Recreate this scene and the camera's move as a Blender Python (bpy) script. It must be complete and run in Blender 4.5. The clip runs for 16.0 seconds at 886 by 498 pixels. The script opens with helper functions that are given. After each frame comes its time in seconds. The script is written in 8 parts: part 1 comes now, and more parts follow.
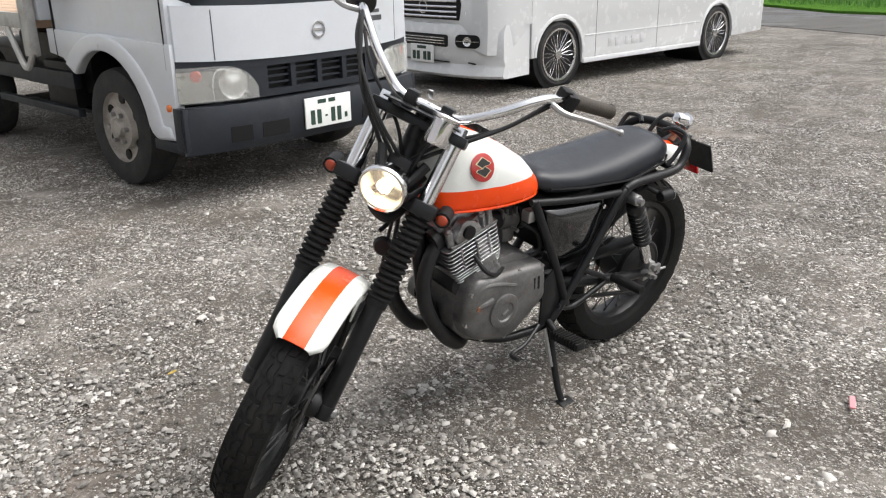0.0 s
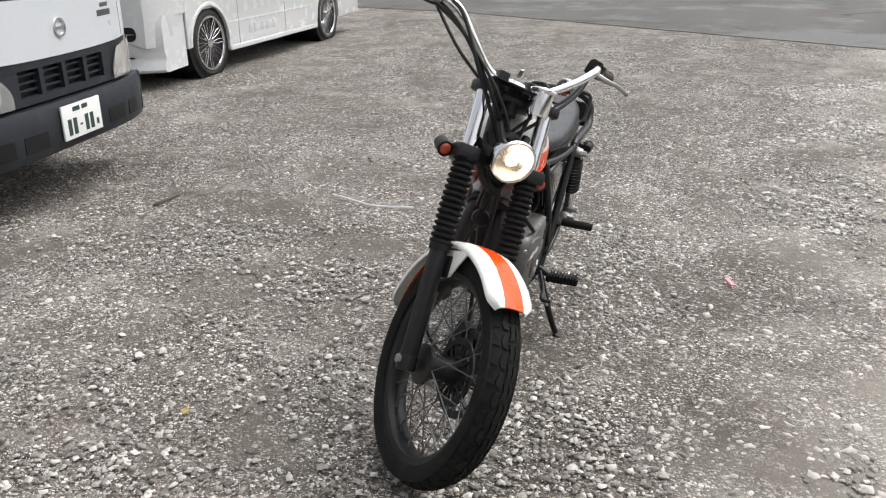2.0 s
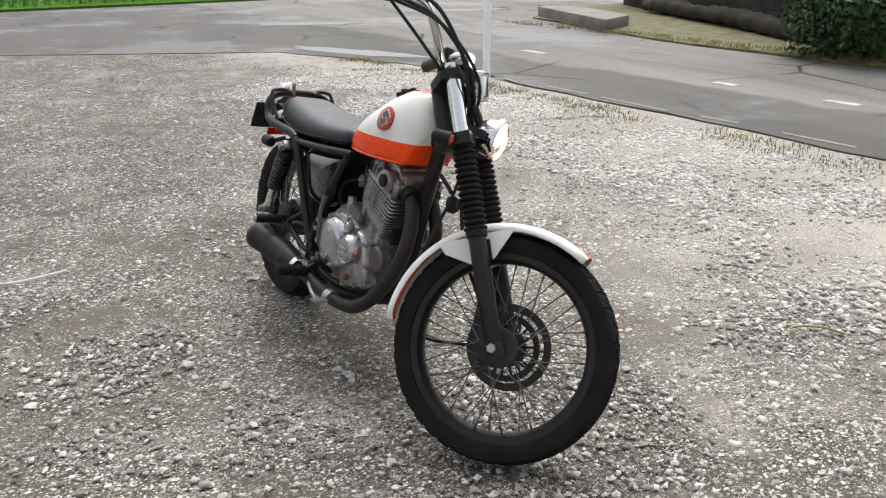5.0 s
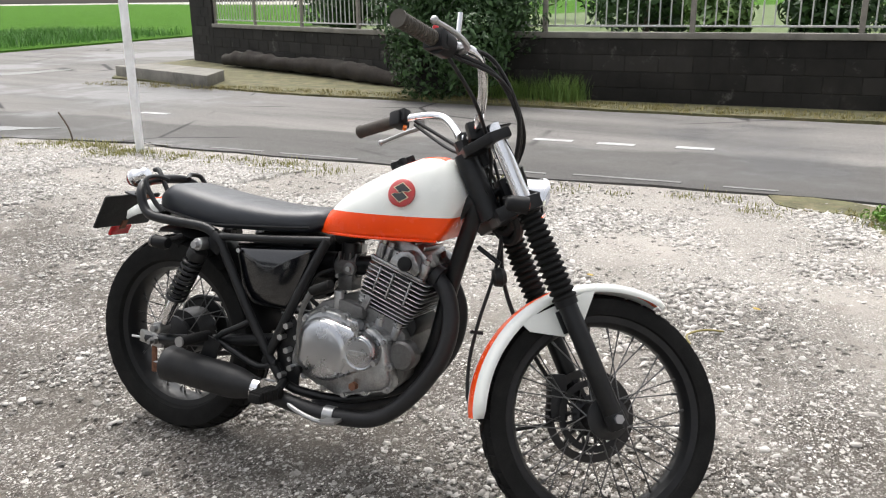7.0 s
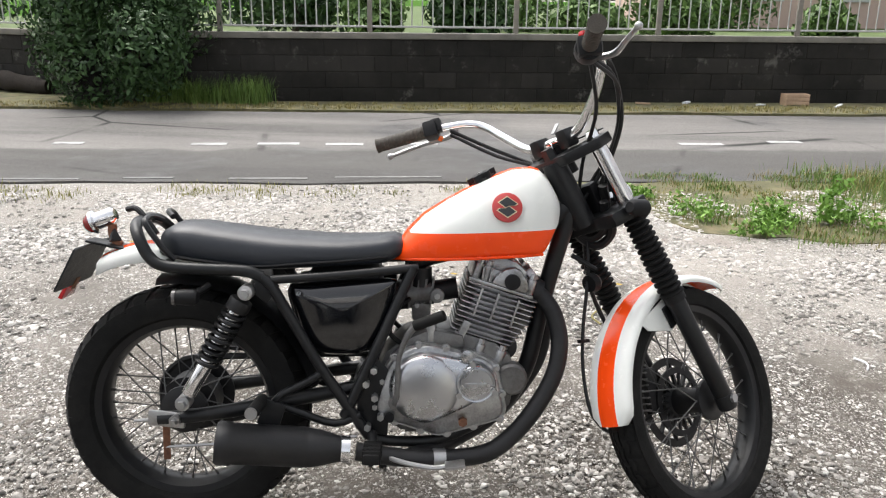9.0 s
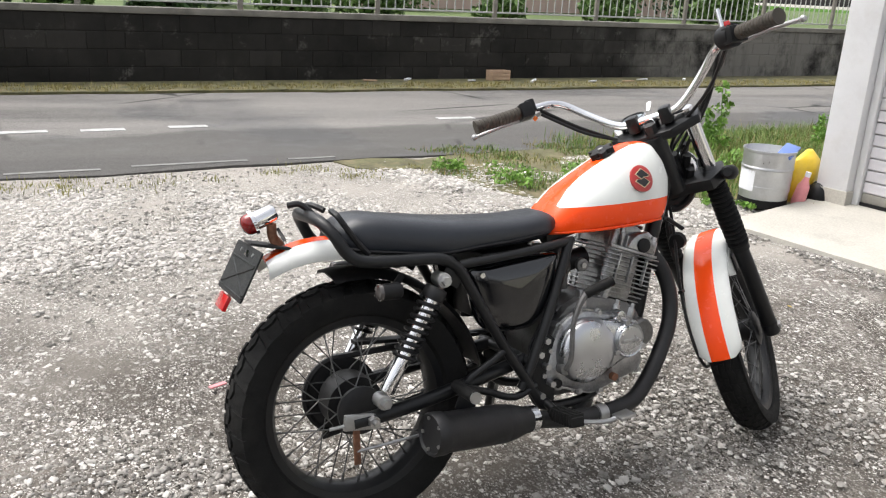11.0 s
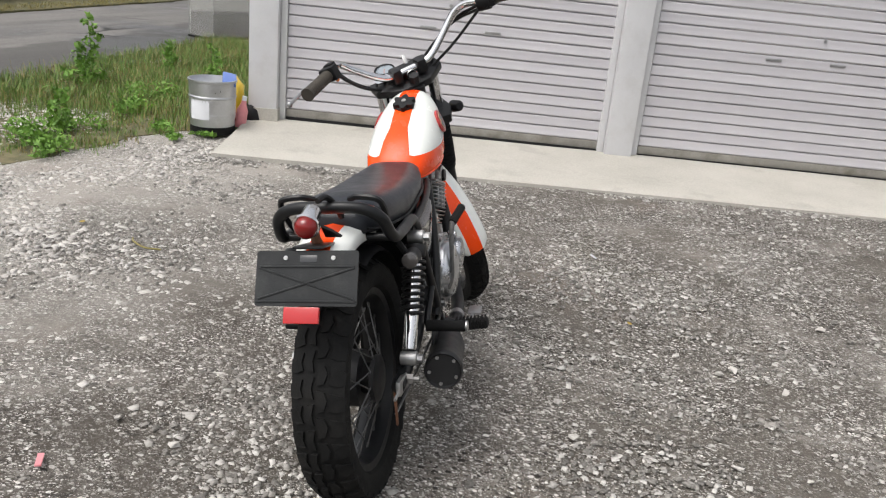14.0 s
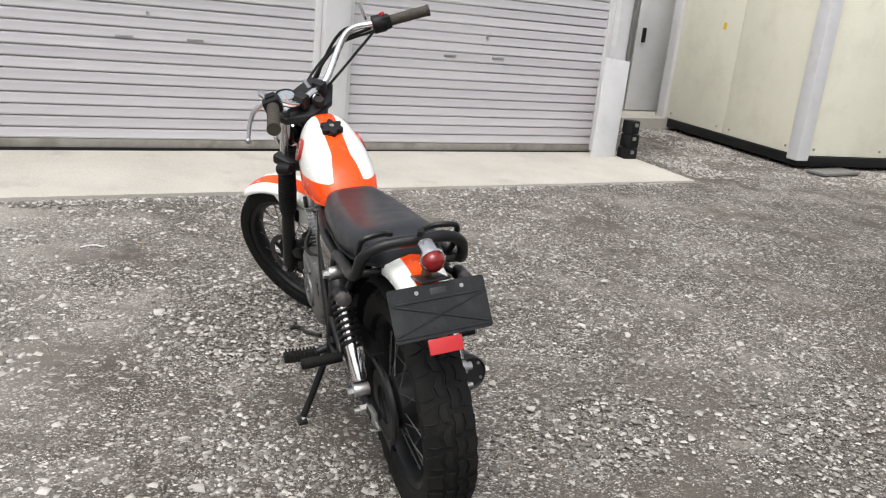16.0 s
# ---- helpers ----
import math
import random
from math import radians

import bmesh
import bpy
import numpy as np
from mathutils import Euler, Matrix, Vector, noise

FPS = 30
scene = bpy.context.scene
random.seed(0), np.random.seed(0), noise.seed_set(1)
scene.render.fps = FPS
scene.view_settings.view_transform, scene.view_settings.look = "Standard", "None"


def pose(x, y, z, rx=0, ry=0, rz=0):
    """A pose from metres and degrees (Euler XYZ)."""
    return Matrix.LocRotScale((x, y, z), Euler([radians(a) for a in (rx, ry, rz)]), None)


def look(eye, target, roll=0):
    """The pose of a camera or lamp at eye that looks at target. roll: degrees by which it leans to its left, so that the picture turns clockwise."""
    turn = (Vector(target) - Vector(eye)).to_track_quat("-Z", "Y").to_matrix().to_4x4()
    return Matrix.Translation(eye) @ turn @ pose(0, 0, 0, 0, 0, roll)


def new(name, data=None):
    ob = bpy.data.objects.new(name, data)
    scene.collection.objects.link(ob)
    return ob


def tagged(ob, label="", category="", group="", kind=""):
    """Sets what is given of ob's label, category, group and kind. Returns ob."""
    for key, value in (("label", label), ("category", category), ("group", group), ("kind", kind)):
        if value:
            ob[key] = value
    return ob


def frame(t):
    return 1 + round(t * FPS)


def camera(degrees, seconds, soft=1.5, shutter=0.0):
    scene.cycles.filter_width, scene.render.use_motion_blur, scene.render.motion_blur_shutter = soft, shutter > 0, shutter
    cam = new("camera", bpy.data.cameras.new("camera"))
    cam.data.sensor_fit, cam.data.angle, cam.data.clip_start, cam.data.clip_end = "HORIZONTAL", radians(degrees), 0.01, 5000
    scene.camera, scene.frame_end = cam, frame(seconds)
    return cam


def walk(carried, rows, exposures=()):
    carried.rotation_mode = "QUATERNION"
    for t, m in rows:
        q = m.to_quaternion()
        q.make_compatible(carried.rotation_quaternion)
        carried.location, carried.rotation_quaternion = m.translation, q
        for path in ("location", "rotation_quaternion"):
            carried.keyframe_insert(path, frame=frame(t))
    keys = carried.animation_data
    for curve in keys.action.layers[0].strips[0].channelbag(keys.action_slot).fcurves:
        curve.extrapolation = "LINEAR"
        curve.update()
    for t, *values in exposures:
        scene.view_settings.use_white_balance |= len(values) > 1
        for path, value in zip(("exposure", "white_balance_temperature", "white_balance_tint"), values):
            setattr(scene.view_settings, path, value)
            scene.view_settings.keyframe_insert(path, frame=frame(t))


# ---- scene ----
cam = camera(56.4, 16.0, soft=1.2)
PATH = [
    (0, (1.752, 1.882, 1.248), (0.757, 0.284, 0.573), -0.9),
    (0.5, (2.103, 1.718, 1.256), (0.884, 0.294, 0.559), -0.0),
    (1, (2.304, 1.503, 1.249), (0.936, 0.226, 0.544), -1.4),
    (1.5, (2.494, 1.263, 1.272), (0.96, 0.193, 0.563), -1.9),
    (2, (2.772, 0.993, 1.287), (1.088, 0.191, 0.567), -0.5),
    (2.5, (2.858, 0.715, 1.275), (1.053, 0.215, 0.575), -0.9),
    (3, (2.985, 0.423, 1.264), (1.118, 0.203, 0.582), -1.8),
    (3.5, (3.062, 0.137, 1.265), (1.183, 0.146, 0.578), -2.1),
    (6, (2.362, -1.188, 1.22), (0.959, 0.085, 0.579), -0.0),
    (6.5, (2.08, -1.346, 1.226), (0.856, 0.114, 0.617), -0.7),
    (7, (1.814, -1.476, 1.235), (0.762, 0.123, 0.655), -0.6),
    (7.5, (1.571, -1.641, 1.238), (0.7, 0.058, 0.641), 0.7),
    (8, (1.277, -1.64, 1.224), (0.545, 0.114, 0.603), 0.7),
    (8.5, (1.011, -1.645, 1.233), (0.486, 0.186, 0.621), -0.4),
    (9, (0.69, -1.733, 1.242), (0.511, 0.172, 0.66), 0.7),
    (9.5, (0.384, -1.725, 1.212), (0.43, 0.191, 0.64), 2.6),
    (12, (-1.011, -1.449, 1.237), (0.121, 0.055, 0.562), 2.6),
    (12.5, (-1.245, -1.249, 1.24), (0.125, 0.037, 0.555), 3.1),
    (13, (-1.504, -1.151, 1.249), (0.036, -0.07, 0.572), 3.6),
    (13.5, (-1.638, -0.87, 1.227), (0.057, -0.051, 0.554), 4.7),
    (14, (-1.735, -0.627, 1.252), (0.083, -0.116, 0.592), 5.5),
    (14.5, (-1.842, -0.349, 1.257), (0.046, -0.17, 0.624), 7.2),
    (15, (-1.825, -0.097, 1.234), (0.072, -0.095, 0.6), 7.1),
    (15.5, (-1.864, 0.163, 1.252), (0.025, -0.056, 0.633), 6.4),
    (16, (-1.892, 0.451, 1.253), (-0.04, -0.026, 0.666), 5.8),
]
walk(cam, [(t, look(eye, target, roll)) for t, eye, target, roll in PATH],
     exposures=[(0, 0.55), (2, 0.5), (3.5, 0.42), (6, 0.68), (9, 0.82), (12, 0.57), (14.5, 0.2), (16, 0.3)])

# ---- light ----
SUN_DIR = (-0.42, 0.34, 1.0)
world = bpy.data.worlds.new("overcast_sky")
scene.world = world
world.use_nodes = True
wn = world.node_tree
sky = wn.nodes.new("ShaderNodeTexSky")
sky.sky_type = "NISHITA"
sky.sun_disc = False
sky.sun_elevation = radians(61.6)
sky.sun_rotation = radians(-51)
sky.dust_density = 6.0
sky.air_density = 1.0
soft_cloud = wn.nodes.new("ShaderNodeHueSaturation")
soft_cloud.inputs["Saturation"].default_value = 0.25
wn.links.new(sky.outputs[0], soft_cloud.inputs["Color"])
wn.links.new(soft_cloud.outputs[0], wn.nodes["Background"].inputs[0])
wn.nodes["Background"].inputs[1].default_value = 0.19
sun = new("sun", bpy.data.lights.new("sun", "SUN"))
sun.data.energy = 0.5
sun.data.angle = radians(50)
sun.data.color = (1.0, 0.97, 0.93)
sun.matrix_world = look(SUN_DIR, (0, 0, 0))


# ---- materials ----
class Mat:
    """A small wrapper that builds one node material."""

    def __init__(self, name, rough=0.6, metal=0.0, spec=0.5, coat=0.0):
        self.m = bpy.data.materials.new(name)
        self.m.use_nodes = True
        self.t = self.m.node_tree
        self.b = self.t.nodes["Principled BSDF"]
        self.b.inputs["Roughness"].default_value = rough
        self.b.inputs["Metallic"].default_value = metal
        self.b.inputs["Specular IOR Level"].default_value = spec
        self.b.inputs["Coat Weight"].default_value = coat
        self.b.inputs["Coat Roughness"].default_value = 0.06
        self.co = self.t.nodes.new("ShaderNodeTexCoord").outputs["Object"]
        self.height = None

    def node(self, kind, **kw):
        n = self.t.nodes.new(kind)
        for k, v in kw.items():
            n.inputs[k].default_value = v
        return n

    def link(self, a, b):
        self.t.links.new(a, b)

    def noise(self, scale, detail=4.0, rough=0.6, co=None):
        n = self.node("ShaderNodeTexNoise", Scale=scale, Detail=detail, Roughness=rough)
        self.link(co or self.co, n.inputs["Vector"])
        return n.outputs["Fac"]

    def voronoi(self, scale, out="Distance", feature="F1", co=None):
        n = self.node("ShaderNodeTexVoronoi", Scale=scale)
        n.feature = feature
        self.link(co or self.co, n.inputs["Vector"])
        return n.outputs[out]

    def ramp(self, fac, *stops):
        n = self.t.nodes.new("ShaderNodeValToRGB")
        e = n.color_ramp.elements
        while len(e) < len(stops):
            e.new(0.5)
        for el, (p, c) in zip(e, stops):
            el.position = p
            el.color = (*c, 1) if isinstance(c, tuple) else (c, c, c, 1)
        self.link(fac, n.inputs[0])
        return n.outputs[0]

    def mix(self, fac, a, b, blend="MIX"):
        n = self.t.nodes.new("ShaderNodeMix")
        n.data_type = "RGBA"
        n.blend_type = blend
        for sock, v in ((n.inputs[0], fac), (n.inputs[6], a), (n.inputs[7], b)):
            if isinstance(v, tuple):
                sock.default_value = (*v, 1)
            elif isinstance(v, (int, float)):
                sock.default_value = v
            else:
                self.link(v, sock)
        return n.outputs[2]

    def math(self, op, a, b=0.0):
        n = self.t.nodes.new("ShaderNodeMath")
        n.operation = op
        for sock, v in ((n.inputs[0], a), (n.inputs[1], b)):
            if isinstance(v, (int, float)):
                sock.default_value = v
            else:
                self.link(v, sock)
        return n.outputs[0]

    def xyz(self, co=None):
        n = self.t.nodes.new("ShaderNodeSeparateXYZ")
        self.link(co or self.co, n.inputs[0])
        return n.outputs

    def scaled(self, x, y, z):
        n = self.t.nodes.new("ShaderNodeMapping")
        n.inputs["Scale"].default_value = (x, y, z)
        self.link(self.co, n.inputs[0])
        return n.outputs[0]

    def island(self):
        return self.t.nodes.new("ShaderNodeNewGeometry").outputs["Random Per Island"]

    def rand(self):
        return self.t.nodes.new("ShaderNodeObjectInfo").outputs["Random"]

    def color(self, c):
        if isinstance(c, tuple):
            self.b.inputs["Base Color"].default_value = (*c, 1)
        else:
            self.link(c, self.b.inputs["Base Color"])
        return self

    def rough(self, r):
        self.link(r, self.b.inputs["Roughness"])
        return self

    def bump(self, h, strength=0.3, dist=0.01):
        n = self.node("ShaderNodeBump", Strength=strength, Distance=dist)
        self.link(h, n.inputs["Height"])
        self.link(n.outputs[0], self.b.inputs["Normal"])
        return self


def worn(name, base, rough=0.5, metal=0.0, spread=0.25, scale=9.0, fine=120.0, bump=0.05, dirt=None, dirt_amount=0.35, coat=0.0, spec=0.5):
    """A plain surface with two scales of variation and a little dirt."""
    m = Mat(name, rough, metal, spec, coat)
    lo = tuple(c * (1 - spread) for c in base)
    hi = tuple(min(1, c * (1 + spread * 0.6)) for c in base)
    col = m.ramp(m.noise(scale, 6), (0.3, lo), (0.7, hi))
    col = m.mix(0.25, col, m.ramp(m.noise(fine, 2), (0.35, lo), (0.65, hi)))
    if dirt:
        col = m.mix(m.math("MULTIPLY", m.ramp(m.noise(scale * 0.6 + 1.3, 8, 0.7), (0.5, 0.0), (0.72, 1.0)), dirt_amount), col, dirt)
    m.color(col)
    m.rough(m.math("ADD", m.math("MULTIPLY", m.noise(scale * 3, 4), 0.25), max(0.02, rough - 0.12)))
    m.bump(m.noise(fine, 3), bump, 0.004)
    return m.m


def gravel_ground():
    m = Mat("crushed_gravel", 0.9, 0, 0.25)
    x, y, z = m.xyz()
    big = m.noise(0.55, 5, 0.6)
    # pale crushed stone lies along the road side, dark packed soil elsewhere
    pale = m.math("ADD", m.math("MULTIPLY", y, 0.26), m.math("MULTIPLY", m.noise(0.9, 5, 0.65), 0.9))
    pale = m.ramp(pale, (0.64, 0.0), (1.06, 1.0))
    soil = m.ramp(big, (0.3, (0.08, 0.069, 0.057)), (0.7, (0.165, 0.147, 0.125)))
    chalk = m.ramp(big, (0.3, (0.36, 0.332, 0.295)), (0.7, (0.52, 0.485, 0.44)))
    col = m.mix(pale, soil, chalk)
    col = m.mix(0.6, col, m.mix(1.0, col, m.ramp(m.noise(170, 4, 0.75), (0.3, 0.3), (0.7, 1.0)), "MULTIPLY"))
    dust = m.ramp(m.noise(1.7, 7, 0.72), (0.5, 0.0), (0.66, 0.6))
    col = m.mix(dust, col, (0.40, 0.37, 0.335))
    clay = m.ramp(m.noise(0.9, 6, 0.7, m.scaled(1, 1.3, 1)), (0.56, 0.0), (0.7, 0.45))
    col = m.mix(clay, col, (0.17, 0.125, 0.1))
    moss = m.ramp(m.noise(0.75, 5, 0.7), (0.6, 0.0), (0.72, 0.3))
    col = m.mix(moss, col, (0.12, 0.115, 0.055))
    # angular chips of four sizes, uneven in size and shape, thicker in stony patches
    stony = m.ramp(m.noise(1.5, 8, 0.78), (0.40, 0.04), (0.56, 1.0))
    wobble = m.node("ShaderNodeTexNoise", Scale=90.0, Detail=2.0)
    m.link(m.co, wobble.inputs["Vector"])
    push = m.t.nodes.new("ShaderNodeVectorMath")
    push.operation = "MULTIPLY_ADD"
    push.inputs[1].default_value = (0.011, 0.011, 0.0)
    m.link(wobble.outputs["Color"], push.inputs[0])
    m.link(m.co, push.inputs[2])
    h = m.math("MULTIPLY", m.noise(300, 3), 0.25)
    for scale, lift, grow, squash in ((330, 0.2, 0.62, 0.8), (190, 0.4, 0.6, 0.7), (105, 0.7, 0.55, 0.75), (62, 0.9, 0.42, 0.7)):
        turn = m.t.nodes.new("ShaderNodeMapping")
        turn.inputs["Scale"].default_value = (1.0, squash, 1.0)
        turn.inputs["Rotation"].default_value = (0, 0, scale * 0.7)
        m.link(push.outputs[0], turn.inputs[0])
        d = m.voronoi(scale, co=turn.outputs[0])
        tone = m.voronoi(scale, "Color", co=turn.outputs[0])
        r, g, b = m.xyz(tone)
        chip = m.ramp(r, (0.1, (0.038, 0.033, 0.028)), (0.4, (0.15, 0.138, 0.121)), (0.65, (0.36, 0.337, 0.305)), (0.82, (0.64, 0.612, 0.57)), (0.95, (0.88, 0.855, 0.81)))
        chip = m.mix(m.math("MULTIPLY", pale, 0.45), chip, (0.55, 0.52, 0.475))
        # the square of a cell's own number makes most chips small
        size = m.math("ADD", 0.12, m.math("MULTIPLY", m.math("POWER", g, 1.4), grow))
        edge = m.math("SUBTRACT", size, d)
        mask = m.ramp(m.math("MULTIPLY", edge, 9.0), (0.0, 0.0), (0.6, 1.0))
        mask = m.math("MULTIPLY", mask, stony)
        col = m.mix(mask, col, chip)
        h = m.math("ADD", h, m.math("MULTIPLY", m.math("MULTIPLY", mask, m.math("ADD", 0.4, b)), lift))
    m.color(col)
    m.bump(h, 0.9, 0.009)
    return m.m


def stone_mat():
    m = Mat("gravel_stone", 0.88, 0, 0.3)
    col = m.ramp(m.island(), (0.0, (0.07, 0.062, 0.053)), (0.35, (0.19, 0.175, 0.155)), (0.65, (0.36, 0.338, 0.306)), (0.9, (0.74, 0.715, 0.67)))
    m.color(m.mix(0.4, col, m.ramp(m.noise(160, 4), (0.3, (0.1, 0.095, 0.09)), (0.7, (0.4, 0.385, 0.36)))))
    m.bump(m.noise(260, 3), 0.4, 0.003)
    return m.m


def pale_stone_mat(by_object=False):
    m = Mat("pale_stone", 0.85, 0, 0.3)
    r = m.rand() if by_object else m.island()
    col = m.ramp(r, (0.0, (0.24, 0.222, 0.2)), (0.4, (0.46, 0.434, 0.4)), (0.95, (0.65, 0.62, 0.578)))
    m.color(m.mix(0.35, col, m.ramp(m.noise(120, 4), (0.3, (0.2, 0.19, 0.175)), (0.7, (0.56, 0.54, 0.51)))))
    m.bump(m.noise(220, 3), 0.4, 0.003)
    return m.m


def asphalt_mat():
    m = Mat("worn_asphalt", 0.82, 0, 0.18)
    long = m.noise(1.0, 5, 0.6, m.scaled(0.18, 1.4, 1))
    col = m.ramp(long, (0.32, (0.088, 0.083, 0.076)), (0.5, (0.176, 0.166, 0.153)), (0.7, (0.238, 0.225, 0.207)))
    col = m.mix(0.35, col, m.ramp(m.voronoi(140, "Color"), (0.2, (0.06, 0.06, 0.06)), (0.9, (0.3, 0.29, 0.28))))
    crack = m.ramp(m.voronoi(0.42, "Distance", "DISTANCE_TO_EDGE"), (0.004, 1.0), (0.014, 0.0))
    crack = m.math("MULTIPLY", crack, m.ramp(m.noise(0.5, 2), (0.5, 0.0), (0.58, 1.0)))
    wet = m.ramp(m.noise(0.28, 5, 0.68), (0.49, 0.0), (0.58, 1.0))
    col = m.mix(m.math("MULTIPLY", wet, 0.55), col, (0.06, 0.06, 0.062))
    x, y, z = m.xyz()
    strip = m.math("ADD", m.math("SUBTRACT", y, m.math("MULTIPLY", x, 0.16)), m.math("MULTIPLY", m.noise(0.8, 5, 0.6), 0.9))
    strip = m.ramp(m.math("MULTIPLY", strip, 0.1), (0.562, 0.9), (0.574, 0.0))
    col = m.mix(strip, col, m.mix(0.35, (0.05, 0.049, 0.047), col))
    m.color(m.mix(crack, col, (0.03, 0.03, 0.028)))
    m.rough(m.ramp(wet, (0.0, 0.85), (1.0, 0.42)))
    m.bump(m.noise(180, 3), 0.35, 0.006)
    return m.m


def block_wall_mat():
    m = Mat("stained_concrete_block", 0.92, 0, 0.25)
    r = m.rand()
    geo = m.t.nodes.new("ShaderNodeNewGeometry").outputs["Position"]
    n1 = m.noise(0.9, 7, 0.7, geo)
    base = m.ramp(n1, (0.3, (0.012, 0.0115, 0.0105)), (0.6, (0.03, 0.028, 0.025)), (0.78, (0.1, 0.092, 0.083)))
    base = m.mix(m.ramp(r, (0.8, 0.0), (1.0, 0.12)), base, (0.14, 0.13, 0.12))
    # the black stain thins out along the wall and leaves grey concrete
    far = m.ramp(m.math("MULTIPLY", m.math("ADD", m.xyz(geo)[0], m.math("MULTIPLY", m.noise(0.7, 4, 0.6, geo), 5.0)), 0.1), (0.78, 0.0), (1.1, 0.75))
    base = m.mix(m.math("MULTIPLY", far, m.ramp(m.noise(1.1, 6, 0.7, geo), (0.38, 0.0), (0.55, 1.0))), base, (0.24, 0.23, 0.21))
    streak = m.node("ShaderNodeMapping")
    streak.inputs["Scale"].default_value = (5, 5, 0.5)
    m.link(geo, streak.inputs[0])
    base = m.mix(m.ramp(m.noise(1.0, 5, 0.6, streak.outputs[0]), (0.55, 0.0), (0.75, 0.4)), base, (0.012, 0.012, 0.011))
    m.color(m.mix(m.ramp(m.noise(2.6, 7, 0.75, geo), (0.6, 0.0), (0.7, 0.45)), base, (0.22, 0.21, 0.19)))
    m.bump(m.noise(70, 4), 0.5, 0.01)
    return m.m


def leaf_mat(name, lo, hi, by=True, rough=0.55):
    m = Mat(name, rough, 0, 0.35)
    col = m.ramp(m.island(), (0.0, lo), (0.6, tuple((a + b) / 2 for a, b in zip(lo, hi))), (1.0, hi))
    m.color(m.mix(0.3, col, m.ramp(m.noise(5, 3), (0.3, lo), (0.7, hi))))
    m.b.inputs["Subsurface Weight"].default_value = 0.0
    return m.m


def field_mat():
    m = Mat("rice_field", 0.95, 0, 0.02)
    col = m.ramp(m.noise(0.6, 6, 0.6), (0.3, (0.045, 0.115, 0.012)), (0.7, (0.078, 0.18, 0.022)))
    m.color(m.mix(0.4, col, m.ramp(m.noise(14, 3), (0.35, (0.025, 0.07, 0.012)), (0.7, (0.1, 0.22, 0.045)))))
    m.bump(m.noise(30, 4), 0.8, 0.05)
    return m.m


def concrete_mat():
    m = Mat("worn_concrete_slab", 0.85, 0, 0.3)
    col = m.ramp(m.noise(1.3, 7, 0.65), (0.3, (0.37, 0.352, 0.31)), (0.7, (0.50, 0.478, 0.43)))
    col = m.mix(m.ramp(m.noise(3.2, 3, 0.5), (0.62, 0.0), (0.7, 0.35)), col, (0.25, 0.235, 0.21))
    m.color(m.mix(0.2, col, m.ramp(m.noise(90, 3), (0.35, (0.3, 0.285, 0.25)), (0.65, (0.65, 0.63, 0.57)))))
    m.bump(m.noise(60, 4), 0.25, 0.005)
    return m.m


def shutter_mat():
    m = Mat("painted_steel_slat", 0.45, 0.0, 0.5)
    r = m.rand()
    base = m.ramp(r, (0.0, (0.47, 0.455, 0.475)), (1.0, (0.54, 0.525, 0.545)))
    smear = m.noise(1.5, 5, 0.6, m.scaled(0.6, 2, 9))
    base = m.mix(m.ramp(smear, (0.5, 0.0), (0.75, 0.3)), base, (0.36, 0.34, 0.33))
    m.color(m.mix(m.ramp(m.noise(40, 5, 0.7), (0.62, 0.0), (0.8, 0.3)), base, (0.3, 0.27, 0.24)))
    m.rough(m.ramp(m.noise(6, 4), (0.3, 0.36), (0.7, 0.55)))
    return m.m


GRAVEL = gravel_ground()
STONE = stone_mat()
PALE = pale_stone_mat()
PALE_OBJ = pale_stone_mat(True)
ASPHALT = asphalt_mat()
BLOCK = block_wall_mat()
FIELD = field_mat()
CONCRETE = concrete_mat()
SLAT = shutter_mat()
BUSH = leaf_mat("dark_green_leaves", (0.012, 0.032, 0.009), (0.055, 0.115, 0.032))
GRASS = leaf_mat("grass_blades", (0.07, 0.14, 0.025), (0.2, 0.29, 0.07))
WEED = leaf_mat("weed_leaves", (0.08, 0.18, 0.025), (0.24, 0.42, 0.075))
DRYGRASS = leaf_mat("dry_grass", (0.16, 0.15, 0.05), (0.33, 0.27, 0.1))
EDGEGRASS = leaf_mat("yellow_green_grass", (0.13, 0.14, 0.035), (0.36, 0.33, 0.1))
RICE = leaf_mat("rice_blades", (0.05, 0.14, 0.02), (0.12, 0.28, 0.05))
GARDEN = leaf_mat("garden_leaves", (0.04, 0.09, 0.02), (0.16, 0.25, 0.07))
BARK = worn("bark", (0.09, 0.07, 0.05), 0.9, bump=0.5, fine=60)
TURF = worn("mossy_soil", (0.12, 0.115, 0.055), 0.95, spread=0.6, scale=5, fine=45, bump=0.8, dirt=(0.26, 0.2, 0.12), dirt_amount=0.7)
LAWN = worn("lawn_grass", (0.095, 0.14, 0.04), 0.9, spread=0.4, scale=2, fine=80, bump=0.8)
SOIL = worn("dark_sod", (0.028, 0.022, 0.017), 0.95, spread=0.5, scale=8, fine=60, bump=0.8)
WHITE_STEEL = worn("white_painted_steel", (0.62, 0.62, 0.63), 0.42, spread=0.06, scale=4, dirt=(0.35, 0.32, 0.28), dirt_amount=0.25)
WHITE_POST = worn("white_painted_post", (0.87, 0.87, 0.87), 0.5, spread=0.08, scale=6, dirt=(0.4, 0.36, 0.3))
CREAM = worn("cream_wall_panel", (0.76, 0.74, 0.615), 0.5, spread=0.06, scale=1.6, fine=60, dirt=(0.45, 0.42, 0.32), dirt_amount=0.3)
